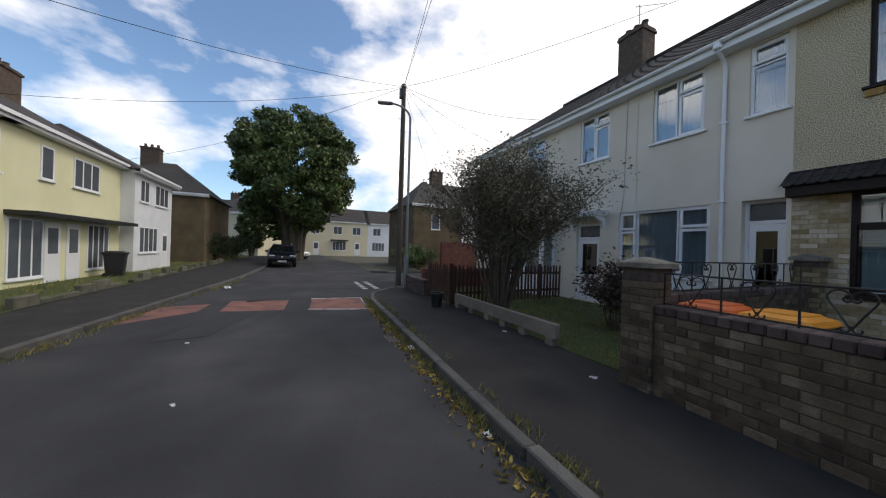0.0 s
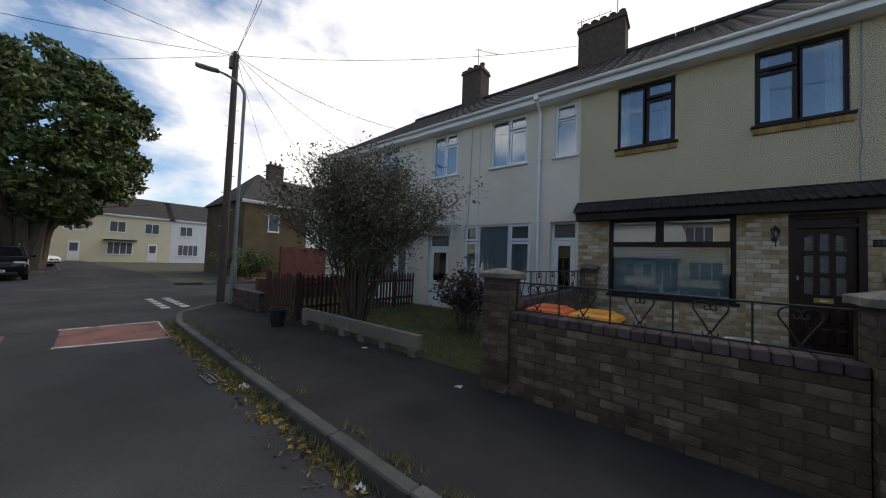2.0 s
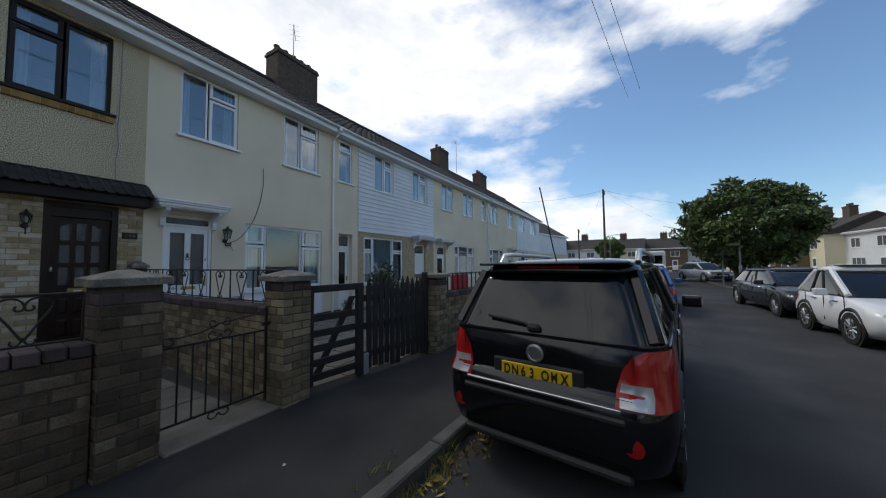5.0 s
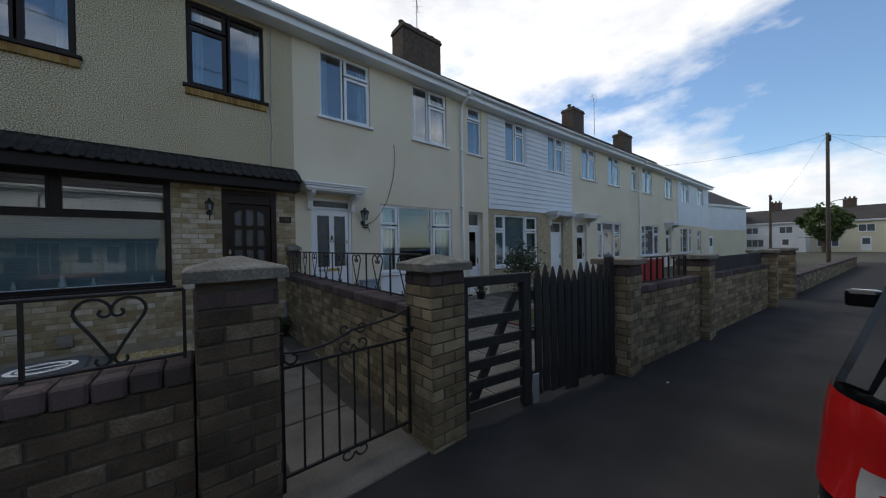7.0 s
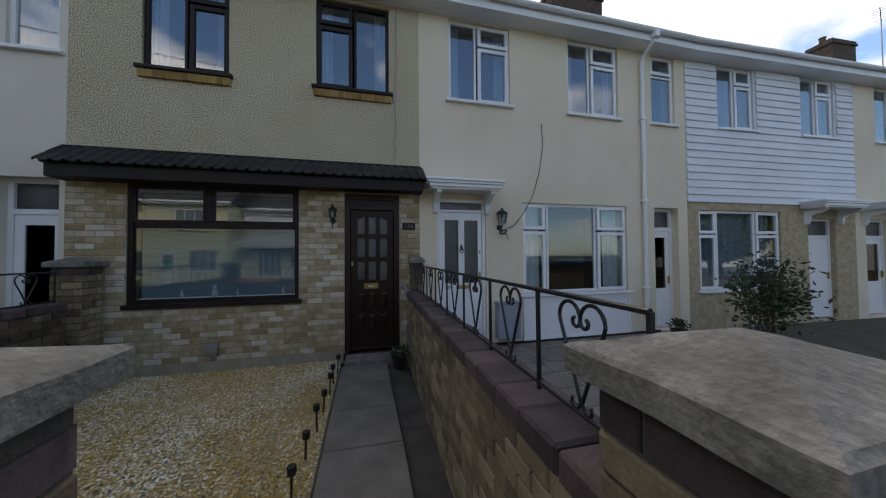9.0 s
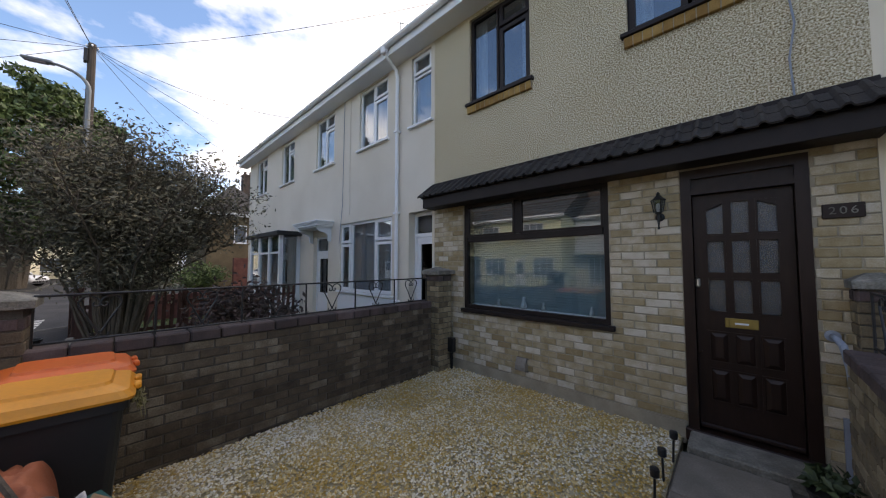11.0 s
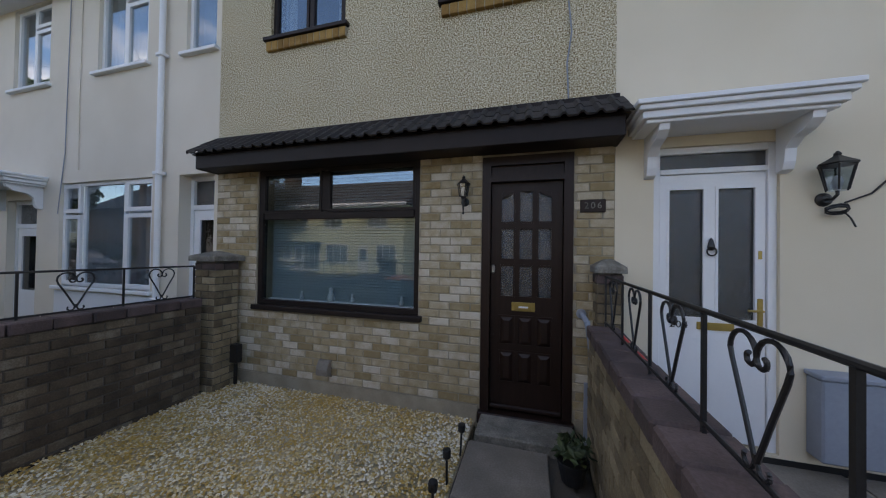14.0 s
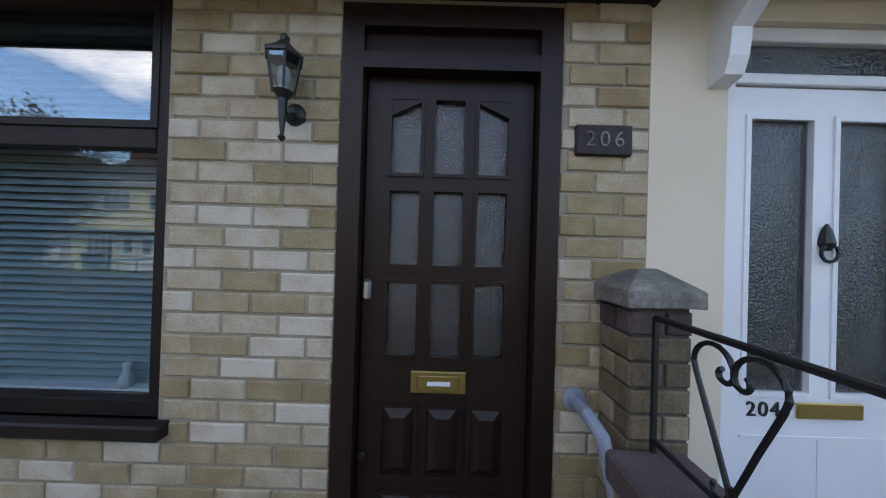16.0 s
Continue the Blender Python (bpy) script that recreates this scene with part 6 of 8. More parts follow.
    def wrap(sy, zs, i0, i1, out):
        """A lens over the rear corner: points i0 to i1 of the corner at each height, proud of the body."""
        bm = bmesh.new()
        rows = []
        for z, k0, k1 in zs:
            x0, x1, w = level(z)
            pts = outline(x0 - out, x1, w + out / hw)[6:12]
            pts = [(pts[0][0] + 0.18, pts[0][1])] + pts + [(pts[-1][0], pts[-1][1] - 0.10)]
            m_ = 7
            row = []
            for q in range(m_ + 1):
                u = (i0 + k0) + (i1 - k1 - i0 - k0) * q / m_
                k = min(len(pts) - 2, int(u))
                p, r_ = pts[k], pts[k + 1]
                row.append(bm.verts.new((p[0] + (r_[0] - p[0]) * (u - k), sy * (p[1] + (r_[1] - p[1]) * (u - k)), z)))
            rows.append(row)
        for r0, r1 in zip(rows, rows[1:]):
            for q in range(len(r0) - 1):
                bm.faces.new((r0[q], r0[q + 1], r1[q + 1], r1[q]))
        return bm
    for sy in (-1, 1):
        if kind == "suv":
            zs = [(tz - 0.22, 1.6, 0.0), (tz - 0.12, 1.1, 0.1), (tz, 0.6, 0.5), (tz + 0.08, 0.4, 1.2), (tz + 0.115, 0.8, 2.4)]
            t_ = part("tail_lamp", wrap(sy, zs, 0, 7, 0.012), "lamp_red", c, "red tail lamp", smooth=True)
            part("lamp_insert", wrap(sy, [(tz - 0.21, 4.6, 0.2), (tz - 0.14, 4.5, 0.2), (tz - 0.08, 4.6, 0.35)], 0, 7, 0.018), "lamp_clear", t_, smooth=True)
        else:
            zs = [(tz - 0.1, 1.5, 0.6), (tz, 1.0, 0.4), (tz + 0.08, 1.2, 0.8)]
            part("tail_lamp", wrap(sy, zs, 0, 7, 0.012), "lamp_red", c, "red tail lamp", smooth=True)
        hl = boxes((L - (0.34 if kind == "suv" else 0.42), L - 0.07, sy * (hw - 0.28) - 0.19, sy * (hw - 0.28) + 0.19, tz - 0.24, tz - 0.06), bevel=0.05)
        part("head_lamp", hl, "lamp_clear", c, "clear head lamp")
        if kind == "suv":
            rf_ = bmesh.new()
            lathe(rf_, [(0.055, 0), (0.055, 0.02), (0.01, 0.024)], 16)
            part("reflector", rf_, "lamp_red", c, "round red reflector").matrix_basis = pose(0.025, sy * (hw - 0.22), 0.52, 0, -90)
    part("grille", boxes((L - 0.06, L + 0.008, -0.42, 0.42, tz - 0.30, tz - 0.14), bevel=0.02), "rubber", c)
    part("lower_grille", boxes((L - 0.06, L + 0.008, -0.6, 0.6, 0.28, 0.42), bevel=0.03), "rubber", c)
    em_ = bmesh.new()
    lathe(em_, [(0.055, 0), (0.055, 0.012), (0.04, 0.018)], 20)
    part("badge", em_, "alu", c, "round metal badge").matrix_basis = pose(L + 0.005, 0, tz - 0.19, 0, 90)
    part("front_plate", boxes((L + 0.006, L + 0.018, -0.26, 0.26, 0.40, 0.51)), "upvc", c)
    part("front_marks", boxes(*[(L + 0.018, L + 0.020, y, y + 0.045, 0.42, 0.49) for y in (-0.22, -0.15, -0.08, -0.01, 0.08, 0.15)]), "blackpaint", c)
    if kind == "suv":
        part("bumper_trim", boxes((0.02, 0.10, -hw * 0.72, hw * 0.72, 0.27, 0.33), bevel=0.02), "car_trim", c)
        part("bumper_step", boxes((-0.012, 0.2, -hw * 0.70, hw * 0.70, 0.62, 0.675), bevel=0.018), "car_trim", c)
        part("chrome_strip", boxes((-0.004, 0.06, -hw * 0.66, hw * 0.66, 0.705, 0.725), bevel=0.004), "alu", c, "thin chrome strip")
        for sy in (-1, 1):
            part("roof_rail", tube(bmesh.new(), [(0.75, sy * 0.60, 1.62), (0.82, sy * 0.60, 1.70), (1.0, sy * 0.60, 1.715), (2.2, sy * 0.60, 1.70), (2.35, sy * 0.60, 1.63)], 0.024, 8), "alu", c, "silver roof rail")
        part("brake_lamp", boxes((0.34, 0.42, -0.25, 0.25, 1.575, 1.60), bevel=0.006), "lamp_red", c)
        part("spoiler", boxes((0.30, 0.62, -0.60, 0.60, 1.60, 1.625), bevel=0.01), paint, c)
        a_ = part("aerial", tube(bmesh.new(), [(0.62, 0, 1.64), (0.55, 0, 1.73), (0.25, 0, 2.22)], 0.005, 6), "rubber", c)
        part("wiper", tube(bmesh.new(), [(0.12, 0.05, 1.13), (0.135, 0.1, 1.16), (0.15, 0.42, 1.19)], 0.012, 6), "rubber", c)
        part("wiper_hub", boxes((0.10, 0.17, -0.02, 0.08, 1.10, 1.16), bevel=0.02), "rubber", c)
        bd = bmesh.new()
        lathe(bd, [(0.065, 0), (0.065, 0.012), (0.05, 0.016), (0.048, 0.008)], 24)
        part("badge", bd, "alu", c, "round chrome badge").matrix_basis = pose(0.066, 0, 0.965, 0, -90)
        part("tailgate_seam", boxes((0.068, 0.08, -hw * 0.74, -hw * 0.735, 0.80, 1.06), (0.068, 0.08, hw * 0.735, hw * 0.74, 0.80, 1.06)), "rubber", c)
    if plate:
        pl = part("number_plate", boxes((0.045, 0.066, -0.26, 0.26, 0.765, 0.875), bevel=0.004), "plate_yellow", c, "yellow rear number plate")
        for ch, yy in zip(plate.replace(" ", ""), (0.212, 0.148, 0.084, 0.02, -0.078, -0.142, -0.212)):
            tx = text_part("letter", ch, 0.098, pose(0.0435, yy, 0.818, 90, 0, -90) @ Matrix.Diagonal((0.72 if ch != "M" else 0.62, 1, 1, 1)), "blackpaint", None, 0.001, 0.003)
            tx.parent = pl
        part("plate_recess", boxes((0.05, 0.09, -0.33, 0.33, 0.745, 0.895), bevel=0.01), "rubber", c)
    return c


car((0.92, -7.60, ROAD_Z), -9.0, "car_black", "black compact SUV parked at the kerb, seen from behind", W=1.66, plate="DN63 OMX")
car((10.2, -8.95, ROAD_Z), -7, "car_blue", "bright blue hatchback parked at the kerb", L=3.9, W=1.7, H=1.48, kind="hatch", detail=False)
car((5.6, -13.0, ROAD_Z), 178, "car_silver", "silver hatchback parked on the far side", L=3.8, W=1.78, H=1.46, kind="hatch")
car((10.0, -13.0, ROAD_Z), 179, "car_white", "small white car parked on the far side", L=3.1, W=1.68, H=1.52, kind="hatch")
car((15.2, -13.2, ROAD_Z), 180, "car_grey", "dark grey saloon parked on the far side", L=4.6, W=1.8, H=1.42, kind="hatch")
car((-29.6, -9.55, ROAD_Z), 2, "car_black", "black crossover parked facing up the street", L=4.3, W=1.8, H=1.6)
car((24.0, -10.6, ROAD_Z), -6, "car_white", "white car parked further down the street", L=4.2, W=1.75, H=1.5, kind="hatch", detail=False)
car((33.0, -14.0, 0.0), 200, "car_silver", "silver car by the far verge", L=4.2, W=1.75, H=1.5, kind="hatch", detail=False)
car((-40.0, -11.2, 0.0), 60, "car_white", "white car parked by the green", L=4.2, W=1.75, H=1.5, kind="hatch", detail=False)
vn = empty("van", (31, -11.2, ROAD_Z), "white panel van parked in the distance", "van", rz=-4)
part("body", boxes((0, 4.2, -1.0, 1.0, 0.4, 2.6), bevel=0.12), "car_white", vn)
part("cab", prism(bmesh.new(), [(4.2, 0.4), (5.6, 0.4), (5.6, 1.1), (4.9, 1.6), (4.5, 2.3), (4.2, 2.4)], -0.95, 0.95, "y"), "car_white", vn)
part("rear_window", boxes((-0.012, 0.0, -0.75, -0.08, 1.5, 2.2), (-0.012, 0.0, 0.08, 0.75, 1.5, 2.2)), "car_glass", vn)
for x in (0.9, 4.6):
    for sy in (-1, 1):
        w = part("wheel", lathe(bmesh.new(), [(0.2, -0.1), (0.34, -0.1), (0.34, 0.1), (0.2, 0.1)], 20), "rubber", vn)
        w.matrix_basis = pose(x, sy * 0.92, 0.34, 90)


# ---- kerbs, road markings and verges ----
def kerb_run(pts, label, stones=True, z1=0.012, inner=1):
    """Kerb stones along a line; past the near stretch the stones are one part."""
    k = empty("kerb", (0, 0, 0), label, "kerb", kind="structure")
    first = None
    rest = []
    for (x0, y0), (x1, y1) in zip(pts, pts[1:]):
        L = math.hypot(x1 - x0, y1 - y0)
        n = max(1, round(L / 0.91))
        a = math.degrees(math.atan2(y1 - y0, x1 - x0))
        for i in range(n):
            f = (i + 0.5) / n
            m = pose(x0 + (x1 - x0) * f, y0 + (y1 - y0) * f, random.uniform(-0.006, 0.006), random.uniform(-1.2, 1.2), random.uniform(-0.4, 0.4), a + random.uniform(-0.5, 0.5))
            m = m @ Matrix.Diagonal((L / n / 0.91, 1, 1, 1))
            if first is None:
                first = o = part("kerb_stone", boxes((-0.449, 0.449, -0.065, 0.065, -0.35, z1), bevel=0.014), "kerb", k)
            else:
                o = first.copy()
                scene.collection.objects.link(o)
            o.matrix_basis = m
    return k


kerb_run([(30, -10.0), (12, -8.1), (5, -7.25), (2, -6.86), (0.0, -6.68), (-4.0, -6.58), (-10.4, -6.3), (-11.6, -6.01), (-12.5, -5.25), (-12.95, -4.5), (-13.05, -3.5), (-13.05, 6.0)], "grey concrete kerb stones along the pavement, weedy in the joints")
kerb_run([(40, -15.2), (14, -13.75), (2.0, -13.1), (-5.0, -12.1), (-17.5, -10.75), (-30, -10.3), (-33, -7.4), (-45, -7.35)], "concrete kerb stones on the far side of the road")
kerb_run([(-21.0, -4.2), (-20.6, -3.2), (-20.6, 6)], "kerb stones at the corner of the side road")


def flat(name, outline, z, mat, label, category, kind="structure"):
    return tagged(part(name, prism(bmesh.new(), outline, z - 0.02, z, "z"), mat), label, category, kind=kind)


for q, m_, lab in (([(-9.67, -8.04), (-9.33, -6.66), (-11.18, -6.52), (-11.31, -7.92)], "redpatch", "worn red surfacing patch on the road"),
                   ([(-9.95, -9.98), (-9.75, -8.62), (-11.3, -8.55), (-11.45, -10.0)], "redpatch", "worn red surfacing patch on the road"),
                   ([(-9.0, -11.55), (-10.05, -10.45), (-11.1, -10.4), (-10.9, -11.35)], "redpatch", "worn red surfacing patch on the road")):
    flat("road_patch", q, ROAD_Z + 0.004, m_, lab, "marking")
flat("road_patch", [(-7.55, -10.45), (-7.7, -9.7), (-9.75, -9.15), (-9.75, -9.8)], ROAD_Z + 0.006, "patch", "dark asphalt repair patch on the road", "marking")
flat("road_patch", [(-11.2, -9.6), (-11.4, -8.3), (-12.4, -8.5), (-12.2, -9.7)], ROAD_Z + 0.004, "patch", "dark asphalt repair patch on the road", "marking")
flat("road_patch", [(6.2, -9.6), (6.6, -9.0), (8.4, -9.1), (8.2, -9.8)], ROAD_Z + 0.004, "patch", "dark oil-stained patch on the road", "marking")
for i in range(5):
    flat("give_way_mark", [(-13.25 - 0.55 * i, -6.05 + 0.02 * i), (-13.25 - 0.55 * i, -5.85), (-13.6 - 0.55 * i, -5.85), (-13.6 - 0.55 * i, -6.05)], ROAD_Z + 0.006, "roadpaint", "worn white give way dash at the junction", "marking")
    flat("give_way_mark", [(-13.3 - 0.55 * i, -5.6), (-13.3 - 0.55 * i, -5.4), (-13.65 - 0.55 * i, -5.4), (-13.65 - 0.55 * i, -5.6)], ROAD_Z + 0.006, "roadpaint", "worn white give way dash at the junction", "marking")
for q in ([(-9.33, -6.64), (-9.39, -6.63), (-11.28, -6.47), (-11.23, -6.51)], [(-9.64, -8.06), (-9.30, -6.66), (-9.37, -6.66), (-9.72, -8.06)], [(-11.33, -7.95), (-11.20, -6.50), (-11.26, -6.50), (-11.4, -7.95)]):
    flat("road_paint", q, ROAD_Z + 0.008, "roadpaint", "worn scrap of white road paint", "marking")

flat("verge", [(-60, -16.6), (45, -20.0), (45, -16.8), (2, -15.0), (-5, -13.6), (-60, -13.6)], 0.01, "grass", "grass front gardens across the road", "lawn")
flat("pavement", [(-60, -13.6), (-60, -7.2), (-33, -7.35), (-30, -10.25), (-17.5, -10.7), (-5, -12.05), (-5, -13.6)], 0.0, "pavement", "asphalt pavement on the far side of the road", "pavement")
flat("front_gardens", [(1.15, -4.8), (3.46, -5.25), (5.84, -5.55), (12, -6.3), (34, -8.95), (34, -0.02), (1.15, -0.02)], -0.045, "ground", "bare soil of the front gardens along the terrace", "ground")
flat("lawn", [(-12.4, -4.45), (-3.6, -4.45), (-3.6, -0.02), (-12.4, -0.02)], 0.004, "grass", "patchy front lawn with bare soil", "lawn")
flat("pavement", [(-12.98, -4.4), (-12.6, -4.7), (-12.6, 8), (-12.98, 8)], 0.0, "pavement", "asphalt pavement of the side road", "pavement")


def blades(name, spots, n, h, spread, label, mat="blade"):
    bm_v, bm_f = [], []
    rnd = random.Random(len(spots) * 7 + n)
    for (x, y, z, s) in spots:
        for i in range(int(n * s)):
            a, r = rnd.uniform(0, 6.28), spread * rnd.random() ** 0.7
            px, py = x + r * math.cos(a) * 1.8, y + r * math.sin(a) * 0.7
            b, hh = rnd.uniform(0, 6.28), h * rnd.uniform(0.4, 1.2) * (0.5 + s * 0.5)
            w = rnd.uniform(0.003, 0.008)
            k = len(bm_v)
            l = rnd.uniform(0.1, 0.9) * hh
            bm_v += [(px - w * math.sin(b), py + w * math.cos(b), z), (px + w * math.sin(b), py - w * math.cos(b), z), (px + 0.4 * l * math.cos(b), py + 0.4 * l * math.sin(b), z + hh * 0.6), (px + l * math.cos(b), py + l * math.sin(b), z + hh)]
            bm_f += [(k, k + 1, k + 2), (k + 1, k + 3, k + 2)]
    me = bpy.data.meshes.new(name)
    me.from_pydata(bm_v, [], bm_f)
    me.materials.append(M[mat])
    return tagged(new(name, me), label, "grass", kind="stuff")


rnd = random.Random(21)


def kerb_y(x):
    return -6.68 - x * 0.09 if x > 0 else -6.68 - x * 0.025 if x > -4 else -6.58 + (-4 - x) * 0.044


spots = [(x, kerb_y(x) - 0.09 + rnd.uniform(-0.06, 0.04), ROAD_Z, rnd.uniform(0.2, 1.0) ** 1.5) for x in [rnd.uniform(-11, 1.0) for _ in range(150)]]
spots += [(x, kerb_y(x) + 0.09 + rnd.uniform(-0.02, 0.08), 0.0, rnd.uniform(0.1, 0.8)) for x in [rnd.uniform(-11, 1) for _ in range(45)]]
blades("kerb_weeds", spots, 34, 0.105, 0.10, "straggling grass and yellowed weeds along the kerb")
spots = [(rnd.uniform(-18, -5), -11.75 + rnd.uniform(-0.15, 0.3) + 0.0, ROAD_Z, rnd.uniform(0.2, 0.9)) for _ in range(70)]
spots = [(x, (-12.05 if x > -5 else -12.05 + (-5 - x) * 0.108) + rnd.uniform(0.0, 0.2), ROAD_Z, s) for x, _, _, s in spots]
blades("kerb_weeds", spots, 30, 0.10, 0.16, "yellowed weeds along the far kerb")
spots = [(rnd.uniform(-12.2, -3.8), rnd.uniform(-4.35, -0.2), 0.0, rnd.uniform(0.3, 1)) for _ in range(850)]
blades("lawn_grass", spots, 26, 0.07, 0.16, "uneven grass of the neighbouring lawn")
spots = [(rnd.uniform(4.45, 6.35), rnd.uniform(-4.35, -2.65), 0.0, 0.8) for _ in range(160)]
blades("lawn_grass", spots, 30, 0.04, 0.12, "short grass of the small lawn")
spots = [(rnd.uniform(-45, -10), rnd.uniform(-16.3, -13.8), 0.01, rnd.uniform(0.3, 1)) for _ in range(900)]
blades("verge_grass", spots, 16, 0.12, 0.3, "long grass in the gardens across the road")
# fallen leaves in the gutter
lv = bmesh.new()
for i in range(1300):
    x = rnd.uniform(-10, 1.5)
    leaf_quad(lv, Vector((x, kerb_y(x) - 0.13 - abs(rnd.gauss(0, 0.11)), ROAD_Z + 0.014)), rnd, rnd.uniform(0.018, 0.045))
tagged(part("fallen_leaves", lv, "leaf_yellow"), "yellow and brown fallen leaves in the gutter", "leaves", kind="stuff")


def litter(x, y, z, s, rz, name, label, mat="litter"):
    bm = bmesh.new()
    bmesh.ops.create_grid(bm, x_segments=11, y_segments=9, size=1)
    for v_ in bm.verts:
        k_ = 0.75 + 0.5 * noise.noise(Vector((v_.co.x * 1.4 + x, v_.co.y * 1.4 + y, 3.0)))
        v_.co = Vector((v_.co.x * s * k_, v_.co.y * s * 0.6 * k_, 0.006 + s * 0.7 * abs(noise.noise(v_.co * 2.6 + Vector((x, y, 0))))))
    o = part(name, bm, mat, loc=(x, y, z))
    o.rotation_euler = (0, 0, rz)
    return tagged(o, label, "litter", "scraps of litter")


for a_ in ((-3.75, -5.0, 0, 0.055, 0.3, "paper_scrap", "crumpled white paper scrap on the pavement"), (-5.9, -4.75, 0, 0.055, 0.5, "paper_scrap", "crumpled white paper scrap on the pavement"), (-5.85, -6.6, ROAD_Z, 0.11, 0.2, "plastic_bag", "dirty white plastic bag in the gutter"), (-3.4, -6.75, ROAD_Z, 0.06, 0.1, "crushed_cup", "crushed white cup in the gutter"), (0.2, -5.9, 0, 0.02, 1, "paper_scrap", "tiny white paper scrap on the pavement"), (3.4, -5.8, 0, 0.02, 1, "paper_scrap", "tiny white paper scrap on the pavement"), (-5.0, -9.4, ROAD_Z, 0.04, 0.4, "paper_scrap", "white scrap on the road"), (-7.3, -9.9, ROAD_Z, 0.05, 0.9, "paper_scrap", "white scrap on the road"), (-14.4, -10.6, ROAD_Z, 0.22, 0.4, "hub_cap", "dark piece of rubbish lying by the far kerb")):
    litter(*a_)
g = empty("drain_grate", (-6.5, -6.66, ROAD_Z + 0.002), "rusty iron drain grate in the gutter", "drain")
part("frame", ring(bmesh.new(), -0.22, 0.22, -0.2, 0.2, -0.01, 0.01, 0.02), "blackpaint", g).matrix_basis = pose(0, 0, 0, -90)
for i in range(7):
    part("bar", boxes((-0.19, 0.19, -0.17 + i * 0.052, -0.145 + i * 0.052, -0.008, 0.008)), "blackpaint", g)

# ---- the neighbouring front: low wall, fence, bush, shrub ----
lw = empty("low_wall", (0, 0, 0), "low weathered concrete plank wall on stub blocks", "wall")
for i, (a, b) in enumerate(((-8.45, -6.65), (-6.63, -4.85))):
    part("plank", boxes((a, b, -4.53, -4.43, 0.12, 0.36), bevel=0.012), "concrete", lw)
for x in (-8.3, -7.6, -6.9, -6.3, -5.7, -5.0):
    part("block", boxes((x - 0.09, x + 0.09, -4.54, -4.4, -0.05, 0.125), bevel=0.01), "concrete", lw)


def picket_fence(x0, y0, x1, y1, h, label, mat="fencewood", gap=0.13):
    L = math.hypot(x1 - x0, y1 - y0)
    f = empty("picket_fence", (x0, y0, 0), label, "fence", rz=math.degrees(math.atan2(y1 - y0, x1 - x0)))
    n = int(L / gap)
    first = None
    for i in range(n):
        if first is None:
            first = o = part("picket", prism(bmesh.new(), [(-0.035, 0.05), (0.035, 0.05), (0.035, h - 0.07), (0.0, h), (-0.035, h - 0.07)], -0.03, -0.012, "y"), mat, f)
        else:
            o = first.copy()
            scene.collection.objects.link(o)
        o.matrix_basis = pose((i + 0.5) * L / n, 0, random.uniform(-0.03, 0.02), 0, random.uniform(-1.5, 1.5), 0)
    for z in (0.28, h - 0.3):
        part("rail", boxes((0, L, -0.012, 0.03, z, z + 0.07)), mat, f)
    for i in range(int(L / 1.6) + 1):
        x = min(L, i * 1.6)
        part("post", boxes((x - 0.045, x + 0.045, 0.0, 0.09, -0.1, h + 0.03), bevel=0.012), mat, f)
    return f


picket_fence(-8.75, -4.45, -8.85, -0.4, 1.12, "dark red-brown picket fence between the gardens")
picket_fence(-10.4, -4.5, -8.75, -4.5, 1.12, "dark red-brown picket fence and gate by the pavement")
garden_wall(-12.4, -4.5, -10.5, -4.5, 0.5, 0.22, "low dark brick front wall", ("brick_red", "brick_red"), "joined")
tagged(part("garden_wall", boxes((-12.62, -12.4, -3.9, 6, -0.1, 0.75), bevel=0.01), "redbrick"), "low red brick wall along the side road", "wall", kind="structure")
tagged(part("garden_wall", boxes((-21.75, -21.5, 1.0, 9.0, -0.1, 2.05), bevel=0.01), "redbrick"), "tall red brick side wall across the side road", "wall", kind="structure")
bk = empty("litter_bin", (-8.6, -4.98, 0), "small black plastic tub standing on the pavement", "bin")
b_ = bmesh.new()
lathe(b_, [(0.13, 0.0), (0.17, 0.33), (0.19, 0.34), (0.19, 0.37), (0.165, 0.37), (0.13, 0.05)], 20)
part("tub", b_, "binblack", bk)


